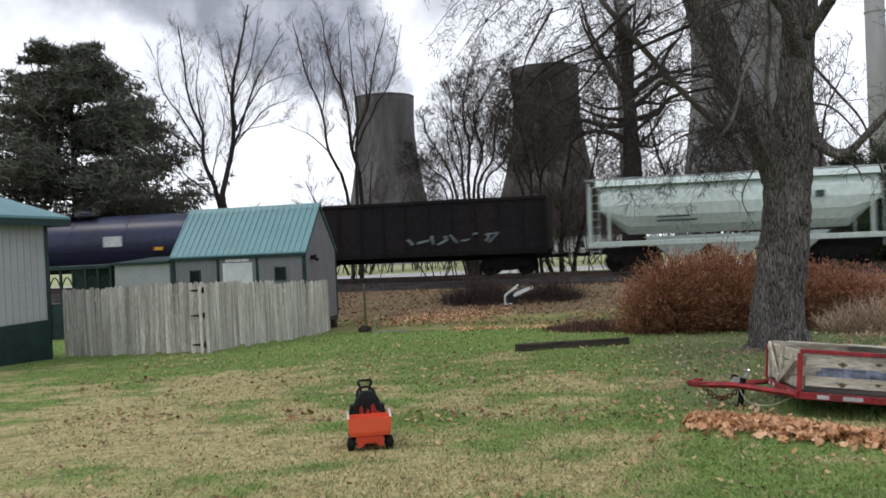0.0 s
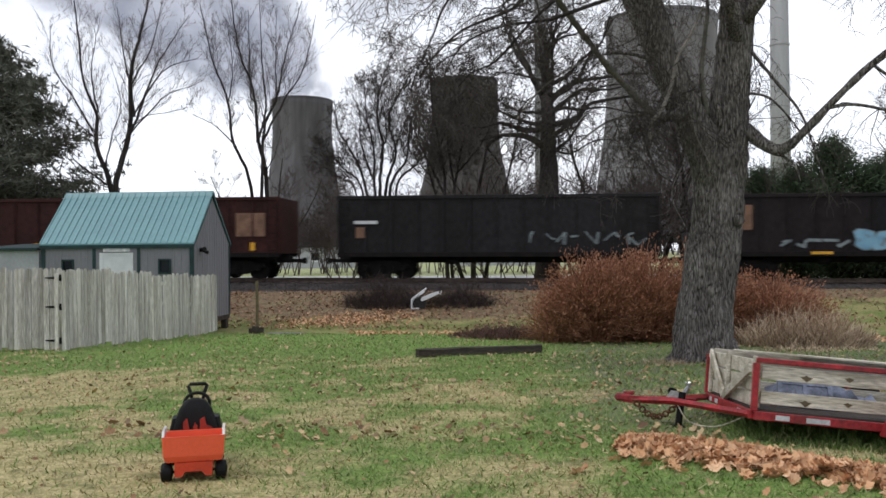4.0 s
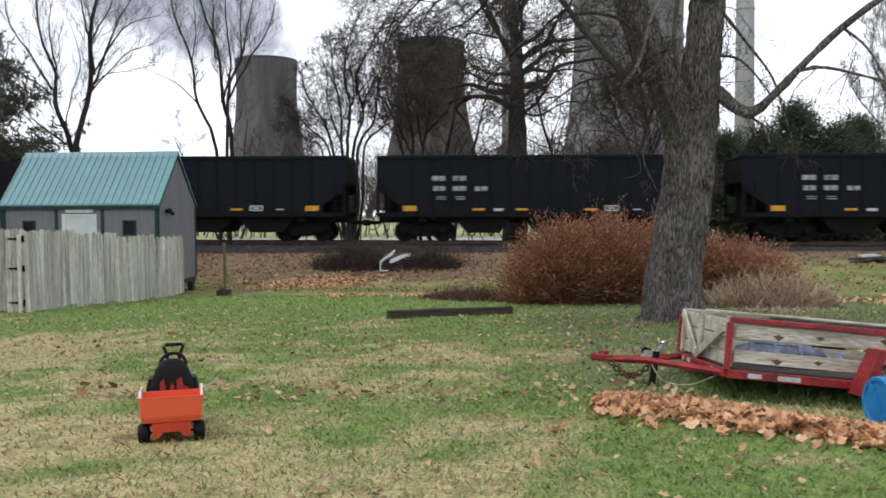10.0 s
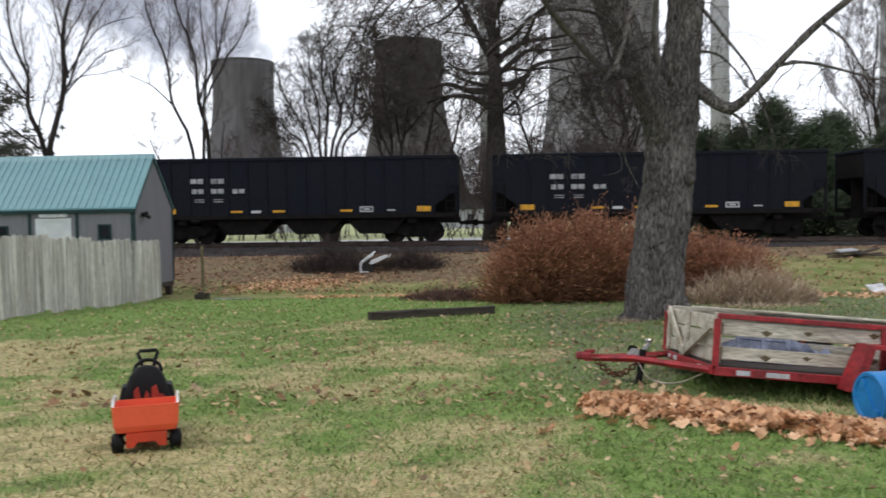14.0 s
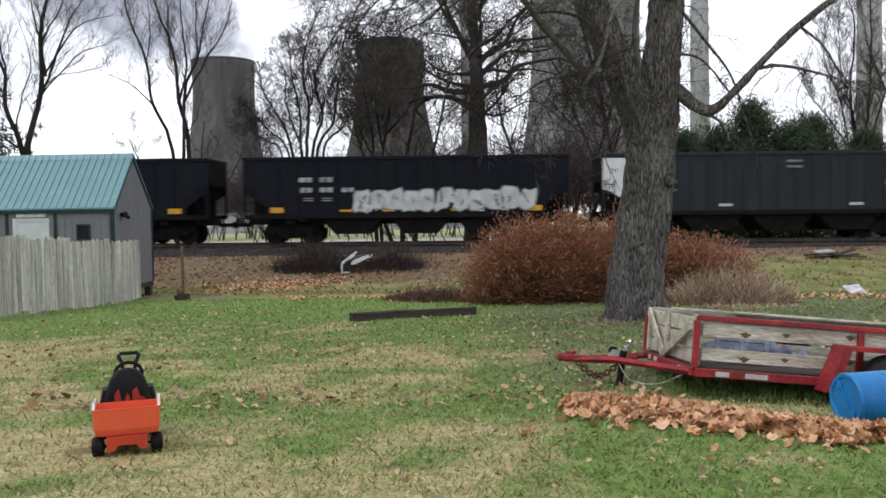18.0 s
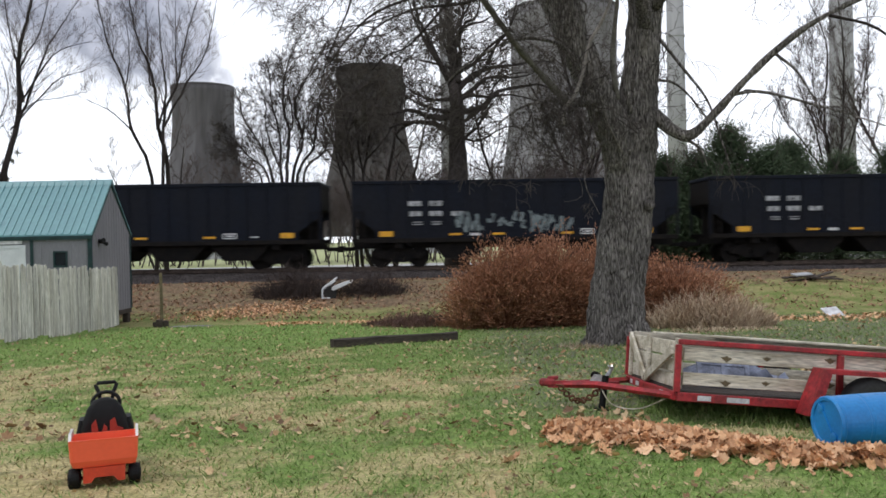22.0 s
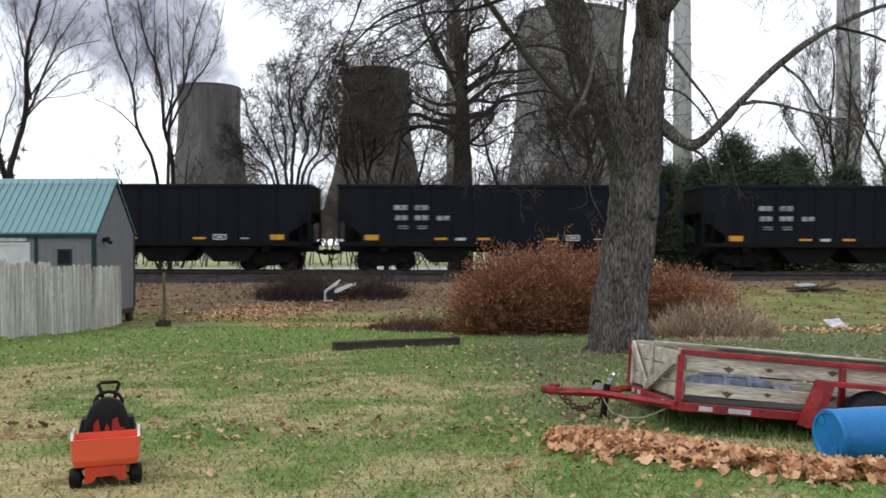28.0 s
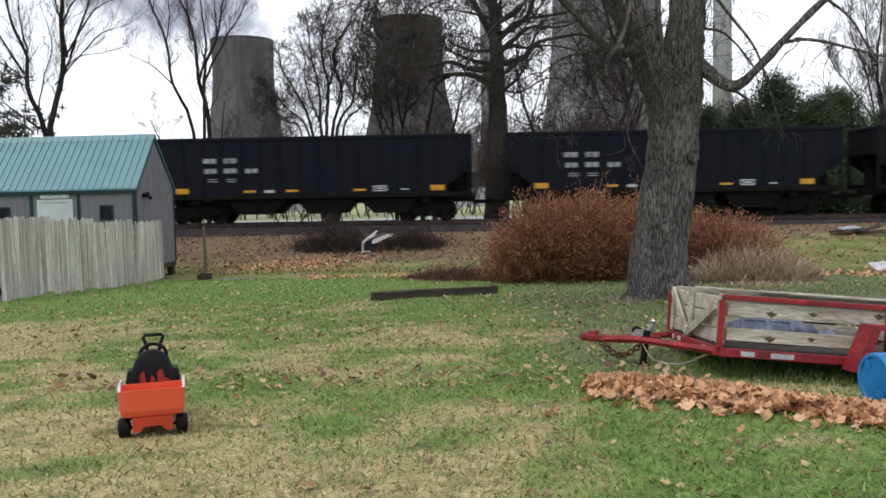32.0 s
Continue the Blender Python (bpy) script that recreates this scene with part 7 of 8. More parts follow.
def build_toy():
    x, y = -1.89, 5.60
    t = thing("ride_on_toy", pose(x, y, ground_z(x, y) - 0.004, -2.5, 0, 20) @ Matrix.Scale(0.91, 4), "orange and black plastic ride-on toy truck on the grass", "toy")
    bucket = part("dump_bucket", tub([(-0.205, 0.205, -0.20, 0.08, 0.155, 0.03), (-0.218, 0.218, -0.225, 0.09, 0.20, 0.03), (-0.226, 0.226, -0.235, 0.10, 0.335, 0.03), (-0.228, 0.228, -0.238, 0.10, 0.345, 0.028), (-0.208, 0.208, -0.216, 0.08, 0.345, 0.025), (-0.20, 0.20, -0.205, 0.07, 0.19, 0.025)]), ORANGE_PLASTIC, t, "bright orange bucket", smooth=False)
    for s in (-1, 1):
        part("bucket_rim", Shape().prism([(-0.215, 0.345), (0.09, 0.345), (0.09, 0.385), (-0.15, 0.385)], "x", s * 0.217 - 0.009, s * 0.217 + 0.009), CREAM_PLASTIC, bucket, "white raised side rim")
    part("chassis", Shape().prism([(-0.135, 0.152), (-0.135, 0.05), (-0.085, 0.05), (-0.06, 0.085), (0.06, 0.085), (0.085, 0.05), (0.135, 0.05), (0.135, 0.152)], "y", -0.215, 0.20), ORANGE_DEEP, t)
    part("front_body", tub([(-0.15, 0.15, 0.19, 0.62, 0.08, 0.05), (-0.165, 0.165, 0.18, 0.64, 0.20, 0.06), (-0.13, 0.13, 0.30, 0.60, 0.34, 0.05), (-0.10, 0.10, 0.36, 0.56, 0.38, 0.05)]), ORANGE_DEEP, t, smooth=False)
    # black rounded seat back with red showing in its openings
    seat = part("seat_back", tub([(-0.165, 0.165, 0.105, 0.24, 0.20, 0.05), (-0.170, 0.170, 0.105, 0.25, 0.33, 0.05), (-0.150, 0.150, 0.11, 0.25, 0.42, 0.05), (-0.122, 0.122, 0.115, 0.24, 0.50, 0.045), (-0.080, 0.080, 0.13, 0.22, 0.56, 0.04), (-0.03, 0.03, 0.15, 0.19, 0.58, 0.015)]), BLACK_PLASTIC, t, smooth=True)
    part("seat_opening", Shape().prism([(-0.085, 0.215), (-0.04, 0.215), (-0.045, 0.36), (-0.06, 0.435), (-0.09, 0.40)], "y", 0.094, 0.125), SEAT_RED, seat, "red showing through")
    part("seat_opening", Shape().prism([(0.03, 0.215), (0.12, 0.215), (0.125, 0.36), (0.085, 0.375), (0.07, 0.44), (0.035, 0.42)], "y", 0.094, 0.125), SEAT_RED, seat, "red showing through")
    part("seat_opening", Shape().prism([(-0.022, 0.215), (0.014, 0.215), (0.012, 0.31), (0.018, 0.37), (-0.004, 0.40), (-0.024, 0.33)], "y", 0.096, 0.125), SEAT_RED, seat, "red showing through")
    for s in (-1, 1):
        part("arm_rest", tub([(s * 0.165 - 0.025, s * 0.165 + 0.025, 0.16, 0.44, 0.20, 0.02), (s * 0.17 - 0.028, s * 0.17 + 0.028, 0.16, 0.45, 0.33, 0.022), (s * 0.155 - 0.022, s * 0.155 + 0.022, 0.17, 0.38, 0.425, 0.018)]), BLACK_PLASTIC, t)
    ring = [(0.10 * math.cos(a), 0.46 + 0.03 * math.sin(a), 0.50 + 0.085 * math.sin(a)) for a in [2 * math.pi * k / 20 for k in range(21)]]
    wheel = part("steering_wheel", Shape().tube(ring, 0.014, 8), BLACK_PLASTIC, t, smooth=True)
    part("steering_column", Shape().tube([(0, 0.50, 0.50), (0, 0.56, 0.34)], 0.018, 8).box(-0.075, 0.075, 0.497, 0.512, 0.495, 0.515), BLACK_PLASTIC, wheel)
    grip = [(-0.03, 0.56, 0.46), (-0.055, 0.585, 0.575), (-0.077, 0.60, 0.632), (-0.064, 0.60, 0.645), (0.064, 0.60, 0.645), (0.077, 0.60, 0.632), (0.055, 0.585, 0.575), (0.03, 0.56, 0.46)]
    part("push_handle", Shape().tube(grip, 0.0145, 8).tube([(-0.05, 0.585, 0.572), (0.05, 0.585, 0.572)], 0.012, 8), BLACK_PLASTIC, t, smooth=True)
    tyre = Shape().lathe([(0.02, -0.038), (0.055, -0.040), (0.066, -0.034), (0.071, -0.018), (0.071, 0.018), (0.066, 0.034), (0.055, 0.040), (0.02, 0.038)], "x", sides=20).mesh("tyre", BLACK_PLASTIC)
    hub = Shape().lathe([(0.005, -0.044), (0.03, -0.044), (0.034, -0.036), (0.034, 0.036), (0.03, 0.044), (0.005, 0.044)], "x", sides=12).mesh("hub", STEEL_DARK)
    for wx, wy in ((-0.196, -0.12), (0.196, -0.12), (-0.165, 0.50), (0.165, 0.50)):
        w = part("wheel", tyre, None, t)
        w.location = (wx, wy, 0.072)
        part("hub", hub, None, w)
    part("axle", Shape().tube([(-0.196, -0.12, 0.072), (0.196, -0.12, 0.072)], 0.01, 6), STEEL_DARK, t)


build_toy()

# ---- utility trailer ----


def build_trailer():
    ex = Vector((1, 0.03, -0.093)).normalized()
    ey = Vector((-0.035, 1, -0.07))
    ey = (ey - ex * ey.dot(ex)).normalized()
    ez = ex.cross(ey)
    m = Matrix(((ex.x, ey.x, ez.x, 2.345), (ex.y, ey.y, ez.y, 7.55), (ex.z, ey.z, ez.z, 0.055), (0, 0, 0, 1)))
    t = thing("utility_trailer", m, "red steel utility trailer with weathered board sides", "trailer")
    W, L, H = 1.72, 3.0, 0.54
    for y in (0.0, W):
        part("bottom_rail", Shape().box(0, L, y - 0.025, y + 0.025, 0, 0.075, 0.006), RED_PAINT, t)
        part("top_rail", Shape().box(0, L, y - 0.022, y + 0.022, H - 0.045, H, 0.006), RED_PAINT, t)
        for x in (0.0, 1.45, L):
            part("post", Shape().box(x - 0.025, x + 0.025, y - 0.024, y + 0.024, 0.078, H - 0.048, 0.005), RED_PAINT, t)
    for x in (0.0, L):
        part("cross_rail", Shape().box(x - 0.025, x + 0.025, 0.027, W - 0.027, 0, 0.075, 0.006), RED_PAINT, t)
    for x in (0.6, 1.2, 1.8, 2.4):
        part("cross_member", Shape().box(x - 0.025, x + 0.025, 0.027, W - 0.027, 0.005, 0.055), STEEL_DARK, t)
    n = 9
    for i in range(n):
        y0 = 0.03 + (W - 0.06) * i / n
        part("deck_board", Shape().box(0.03, L - 0.03, y0 + 0.004, y0 + (W - 0.06) / n - 0.004, 0.058, 0.09, 0.004), OLD_TIMBER, t)
    # side boards inside the posts, with gaps
    for y, inner in ((0.045, 1), (W - 0.045, -1)):
        for z0, z1 in ((0.14, 0.252), (0.352, 0.472)):
            b = part("side_board", Shape().box(0.06, L - 0.06, y - 0.017, y + 0.017, z0, z1, 0.005), RAW_WOOD, t)
            if inner == 1:
                for k, kx in enumerate((0.44, 0.80, 1.37, 1.9)):
                    zc, wd, ht = (z0 + z1) / 2 + 0.022 * ((k % 3) - 1), 0.055 - 0.012 * (k % 2), 0.030 - 0.007 * (k % 2)
                    outline = [(kx - wd, zc + 0.4 * ht), (kx - wd * 0.3, zc - ht * 0.5), (kx, zc - ht), (kx + wd * 0.4, zc - ht * 0.5), (kx + wd, zc + 0.3 * ht), (kx + wd * 0.3, zc + ht * 0.55), (kx, zc + ht), (kx - wd * 0.35, zc + ht * 0.6)]
                    part("knot", Shape().prism(outline, "y", y - 0.0195, y - 0.0165), KNOT, b)
    # front gate of boards with its diagonal braces
    for z0, z1 in ((0.10, 0.22), (0.24, 0.36), (0.38, 0.515)):
        part("front_board", Shape().box(0.032, 0.064, 0.06, W - 0.06, z0, z1, 0.005), RAW_WOOD, t)
    for y in (0.035, W - 0.10, W * 0.55):
        part("gate_upright", Shape().box(-0.002, 0.028, y, y + 0.075, 0.085, H + 0.005, 0.005), RAW_WOOD, t)
    for ya, za, yb, zb in ((W - 0.12, H - 0.03, W * 0.55 + 0.05, 0.12), (W * 0.55 + 0.02, 0.12, 0.12, H - 0.10)):
        d = Vector((0, yb - ya, zb - za))
        q = Vector((0, -d.z, d.y)).normalized() * 0.04
        a, b = Vector((0, ya, za)), Vector((0, yb, zb))
        pts = [a - q, b - q, b + q, a + q]
        part("diagonal_brace", Shape().prism([(p.y, p.z) for p in pts], "x", -0.03, -0.004), RAW_WOOD, t)
    part("loose_plank", Shape().box(0.04, 2.9, W - 0.062, W - 0.026, H - 0.11, H + 0.012, 0.004), RAW_WOOD, t)
    part("loose_plank", Shape().box(0.2, 2.9, W - 0.30, W - 0.16, H + 0.003, H + 0.025, 0.004), RAW_WOOD, t)
    part("loose_plank", Shape().box(0.9, 2.95, W - 0.14, W - 0.05, H + 0.003, H + 0.028, 0.004), RAW_WOOD, t)
    # tongue, coupler, chain and jack
    A = Vector((-0.95, W / 2, -0.005))
    for y in (0.1, W - 0.1):
        part("tongue_bar", Shape().tube([(0.0, y, 0.035), (-0.55, W / 2 + (y - W / 2) * 0.12, 0.03), A], 0.032, 4), RED_PAINT, t)
    part("tongue_beam", Shape().prism([(-1.0, -0.035), (-0.3, 0.0), (-0.3, 0.065), (-1.0, 0.03)], "y", W / 2 - 0.035, W / 2 + 0.035), RED_PAINT, t)
    part("coupler", Shape().box(-1.08, -0.92, W / 2 - 0.045, W / 2 + 0.045, -0.025, 0.05, 0.02).tube([(-1.0, W / 2, 0.05), (-0.9, W / 2, 0.065)], 0.02, 6), RED_PAINT, t)
    chain = Shape()
    for i in range(16):
        f = i / 15
        cx, cz = -0.9 + 0.42 * f, 0.0 - 0.14 * math.sin(math.pi * f)
        chain.lathe([(0.026, -0.009), (0.035, 0), (0.026, 0.009), (0.017, 0)], "y" if i % 2 else "z", (cx, W / 2 - 0.05, cz), 8, True)
    part("safety_chain", chain, RUST, t, "rusty safety chain")
    jack = part("jack", Shape().tube([(-0.45, W / 2 - 0.07, 0.12), (-0.47, W / 2 - 0.07, -0.20)], 0.033, 10).box(-0.53, -0.41, W / 2 - 0.13, W / 2 - 0.01, -0.215, -0.20, 0.004), BLACK_PLASTIC, t, "black tongue jack")
    winch = part("winch", Shape().lathe([(0.042, -0.05), (0.042, -0.04), (0.022, -0.036), (0.022, 0.036), (0.042, 0.04), (0.042, 0.05)], "y", (-0.53, W / 2, 0.105), 16), STEEL_DARK, t, "dark winch drum")
    part("winch_bracket", Shape().prism([(-0.60, 0.06), (-0.46, 0.06), (-0.49, 0.125), (-0.56, 0.125)], "y", W / 2 - 0.062, W / 2 - 0.056), CHROME, winch, "bare metal bracket")
    part("jack_handle", Shape().tube([(-0.45, W / 2 - 0.07, 0.12), (-0.40, W / 2 - 0.07, 0.19), (-0.44, W / 2 - 0.13, 0.22)], 0.009, 6).tube([(-0.42, W / 2 + 0.05, 0.05), (-0.36, W / 2 + 0.04, 0.19), (-0.38, W / 2 + 0.0, 0.215)], 0.012, 6), CHROME, jack)
    cable = [(-0.5, W / 2 - 0.1, 0.0), (-0.42, W / 2 - 0.3, -0.13), (-0.2, W / 2 - 0.4, -0.14), (0.02, W / 2 - 0.5, -0.02)]
    part("wiring_cable", Shape().tube(smooth_line(cable, 6), 0.006, 5), RAW_WOOD, t, "pale dangling cable")
    # reflective tape on the rails
    for x0, x1 in ((0.18, 0.30), (0.44, 0.64), (2.2, 2.4)):
        part("reflector_tape", Shape().box(x0, x1, -0.0285, -0.0255, 0.015, 0.058), WHITE_MARK, t)
    for y0, y1 in ((0.12, 0.20), (0.30, 0.42), (1.15, 1.27), (1.4, 1.48)):
        part("reflector_tape", Shape().box(-0.0285, -0.0255, y0, y1, 0.015, 0.058), WHITE_MARK, t)
    # fenders, wheels and axle
    for s, y0, y1 in ((-1, -0.27, -0.03), (1, W + 0.03, W + 0.27)):
        pts = [(1.05, -0.03), (1.14, -0.03), (1.25, 0.335), (2.09, 0.335), (2.21, -0.03), (2.30, -0.03), (2.15, 0.375), (1.19, 0.375)]
        part("fender", Shape().prism(pts, "y", y0, y1), RED_PAINT, t)
        yc = (y0 + y1) / 2
        tyre = part("tyre", Shape().lathe([(0.15, -0.08), (0.22, -0.088), (0.255, -0.06), (0.262, 0), (0.255, 0.06), (0.22, 0.088), (0.15, 0.08)], "y", (1.65, yc, 0.065), 28), BLACK_RUBBER, t, smooth=True)
        part("rim", Shape().lathe([(0.03, -0.06), (0.10, -0.05), (0.145, -0.07), (0.15, -0.075), (0.15, 0.075), (0.10, 0.05), (0.03, 0.06)], "y", (1.65, yc, 0.065), 20), CREAM_PLASTIC, tyre)
        part("clearance_lamp", Shape().box(2.0, 2.06, y0 - 0.012 if s < 0 else y1, y0 if s < 0 else y1 + 0.012, 0.18, 0.22, 0.003), CARD, t)
    part("axle", Shape().tube([(1.65, -0.14, 0.065), (1.65, W + 0.14, 0.065)], 0.028, 8), STEEL_DARK, t)
    for y in (0.1, W - 0.1):
        part("leaf_spring", Shape().tube([(1.3, y, 0.0), (1.5, y, -0.045), (1.7, y, 0.03), (1.9, y, -0.045), (2.1, y, 0.0)], 0.018, 5), STEEL_DARK, t)
    # what lies in the box
    load = thing("crumpled_sheet", m @ pose(0.5, 0.75, 0.093), "crumpled pale blue plastic sheet lying in the trailer", "plastic sheet")
    rng = random.Random(9)
    n = 12
    vs, fs = [], []
    for j in range(n):
        for i in range(n):
            vs.append((i * 0.12, j * 0.06, 0.06 + 0.20 * abs(noise.noise((i * 0.5, j * 0.6, 2.0))) + 0.10 * math.sin(i * 0.5)))
    fs = [(j * n + i, j * n + i + 1, (j + 1) * n + i + 1, (j + 1) * n + i) for j in range(n - 1) for i in range(n - 1)]
    lo = [(x, y, 0.0) for x, y, _ in vs]
    k = len(vs)
    rim = [i for i in range(n)] + [j * n + n - 1 for j in range(1, n)] + [(n - 1) * n + i for i in range(n - 2, -1, -1)] + [j * n for j in range(n - 2, 0, -1)]
    fs2 = fs + [tuple(k + i for i in reversed(f)) for f in fs] + [(rim[i], rim[(i + 1) % len(rim)], k + rim[(i + 1) % len(rim)], k + rim[i]) for i in range(len(rim))]
    part("sheet", Shape().add(vs + lo, fs2), CRYSTAL_TARP, load, smooth=True)
    box = thing("window_sash", m @ pose(0.38, 0.55, 0.093, -22, 0, 0), "old pale blue window sash leaning in the trailer", "window sash")
    part("sash_frame", Shape().box(0, 0.5, -0.015, 0.015, 0, 0.04).box(0, 0.5, -0.015, 0.015, 0.22, 0.26).box(0, 0.04, -0.015, 0.015, 0.04, 0.22).box(0.46, 0.5, -0.015, 0.015, 0.04, 0.22).box(0.23, 0.27, -0.015, 0.015, 0.04, 0.22), CRYSTAL_TARP, box)
    part("pane", Shape().box(0.04, 0.46, -0.004, 0.004, 0.04, 0.22), CRYSTAL_TARP, box)


build_trailer()


def build_barrel():
    x, y = 3.15, 6.38
    ang = math.degrees(math.atan2(0.19, 0.98))
    t = thing("plastic_barrel", pose(x, y, ground_z(x + 0.3, y) + 0.152, 0, 0.5, ang), "bright blue plastic barrel lying on its side", "barrel")
    prof = [(0.165, 0.0), (0.172, -0.012), (0.196, -0.014), (0.205, 0.0), (0.206, 0.02), (0.198, 0.03), (0.204, 0.06), (0.209, 0.22), (0.205, 0.23), (0.205, 0.245), (0.210, 0.255), (0.212, 0.45), (0.210, 0.62), (0.205, 0.63), (0.205, 0.645), (0.209, 0.655), (0.204, 0.83), (0.198, 0.86), (0.206, 0.87), (0.205, 0.89), (0.17, 0.89)]
    part("drum", Shape().lathe([(r * 0.95, h) for r, h in prof], "x", sides=40), BLUE_PLASTIC, t, smooth=False)
    part("head_rib", Shape().box(-0.012, 0.002, -0.165, 0.165, -0.008, 0.008).moved(Matrix.Rotation(radians(55), 4, "X")), BLUE_PLASTIC, t)
    for a in (0.9, 4.0):
        part("bung", Shape().lathe([(0.03, 0.004), (0.034, -0.012), (0.02, -0.016), (0.004, -0.016)], "x", (0, 0.12 * math.cos(a), 0.12 * math.sin(a)), 14), BLUE_PLASTIC, t)


build_barrel()


def build_small_things():
    # squared timber on the lawn
    a, b = Vector((-1.82, 16.25, 0)), Vector((0.55, 17.75, 0))
    L, ang = (b - a).length, math.degrees(math.atan2(b.y - a.y, b.x - a.x))
    s = Shape()
    rng = random.Random(2)
    n = 10
    vs, fs = [], []
    for i in range(n):
        for (py, pz) in ((-0.085, 0), (0.085, 0), (0.08, 0.15), (0.0, 0.168), (-0.08, 0.15)):
            vs.append((L * i / (n - 1), py + rng.uniform(-0.008, 0.008), pz + rng.uniform(-0.012, 0.008)))
    for i in range(n - 1):
        for j in range(5):
            fs.append((i * 5 + j, i * 5 + (j + 1) % 5, (i + 1) * 5 + (j + 1) % 5, (i + 1) * 5 + j))
    fs += [(4, 3, 2, 1, 0), tuple((n - 1) * 5 + j for j in range(5))]
    mid = (a + b) / 2
    lg = part("timber_beam", s.add(vs, fs), OLD_TIMBER)
    lg.matrix_basis = pose(a.x, a.y, ground_z(mid.x, mid.y) + 0.035, 0, 1.45, ang)
    tagged(lg, "dark rotting squared timber lying on the grass", "timber")
    # stake with a clump of earth and bricks at its foot
    st = thing("wooden_stake", pose(-8.24, 25.9, ground_z(-8.24, 25.9)), "olive-brown wooden stake beside dark blocks", "stake")
    part("stick", Shape().tube([(0, 0, -0.1), (0.01, 0, 0.8), (0.0, 0, 1.66)], [0.052, 0.048, 0.044], 7), STAKE_WOOD, st)
    for k, (dx, dy, dz) in enumerate(((-0.14, -0.05, 0), (0.12, -0.06, 0), (-0.02, -0.12, 0.0))):
        part("block", Shape().box(dx - 0.1, dx + 0.1, dy - 0.06, dy + 0.06, dz - 0.02, dz + 0.18 + 0.04 * k, 0.015), OLD_TIMBER, st)
    slab = part("stepping_stone", Shape().lathe([(0.02, 0.0), (0.55, 0.0), (0.58, 0.03), (0.5, 0.05), (0.02, 0.055)], "z", sides=14), SLAB_STONE)
    slab.matrix_basis = Matrix.LocRotScale((-7.3, 25.8, ground_z(-7.3, 25.8) - 0.01), Euler((-0.04, 0, 0)), (1.2, 0.5, 1))
    tagged(slab, "flat grey stone slab in the grass", "stone slab")
    # scrap: a bent white chair frame with a pale panel
    y = 32.7
    z = ground_z(-4.0, y)
    sc = thing("scrap_chair", pose(-4.33, y, z + 0.01, 0, 0, 6), "bent white metal chair frame in the brush", "scrap chair")
    part("frame", Shape().tube([(0, -0.2, 0.0), (0.01, -0.2, 0.36), (0.06, -0.2, 0.42), (0.58, -0.16, 0.80)], 0.032, 8), WHITE_PAINT, sc)
    part("frame", Shape().tube([(0.05, 0.25, 0.0), (0.06, 0.25, 0.34), (0.5, 0.25, 0.66)], 0.03, 7), WHITE_PAINT, sc)
    part("foot_bar", Shape().tube([(0, -0.2, 0.02), (0.30, -0.2, 0.015)], 0.03, 7), WHITE_PAINT, sc)
    part("seat_panel", Shape().prism([(0.34, 0.34), (0.42, 0.30), (0.72, 0.42), (1.06, 0.58), (1.05, 0.66), (0.80, 0.60), (0.40, 0.44)], "y", -0.22, 0.2), WHITE_PAINT, sc, "crumpled white panel")
    part("seat_strap", Shape().tube([(1.0, -0.1, 0.62), (1.12, -0.1, 0.56), (1.16, -0.08, 0.70)], 0.018, 6), WHITE_PAINT, sc)
    part("back_panel", Shape().prism([(0.08, 0.03), (0.52, 0.0), (0.56, 0.32), (0.30, 0.46), (0.08, 0.34)], "y", -0.12, -0.08), BLACK_RUBBER, sc, "torn black backing")
    # boards and a pale slab by the bank
    wp = thing("scrap_boards", pose(14.75, 34.0, ground_z(14.75, 34.0)), "heap of grey weathered boards with a pale slab", "scrap heap")
    for i, (dx, dy, rz, L) in enumerate(((0.1, 0, 6, 2.2), (0.5, -0.3, -9, 1.5), (-0.2, 0.3, 14, 1.5), (0.6, 0.1, 24, 1.2))):
        p = part("board", Shape().box(-L / 2, L / 2, -0.08, 0.08, 0, 0.05, 0.005), OLD_TIMBER, wp)
        p.matrix_basis = pose(dx, dy, 0.02 + 0.05 * i, 5 * i, (-4, 5, -3, -11)[i], rz)
    p = part("slab", Shape().box(-0.36, 0.36, -0.2, 0.2, 0, 0.06, 0.01), WHITE_SIDING, wp)
    p.matrix_basis = pose(-0.25, -0.1, 0.22, 8, -3, 10)
    pn = thing("white_panel", pose(11.15, 23.8, ground_z(11.15, 23.8) + 0.06, 28, -4, 8), "white flat panel lying tilted on the grass", "panel")
    part("board", Shape().box(-0.24, 0.24, -0.3, 0.3, 0.0, 0.03, 0.006), CARD, pn)
    part("edge_strip", Shape().box(-0.25, 0.25, -0.315, -0.302, -0.06, 0.034), RAW_WOOD, pn)


build_small_things()

# ---- bushes, brush and leaves ----


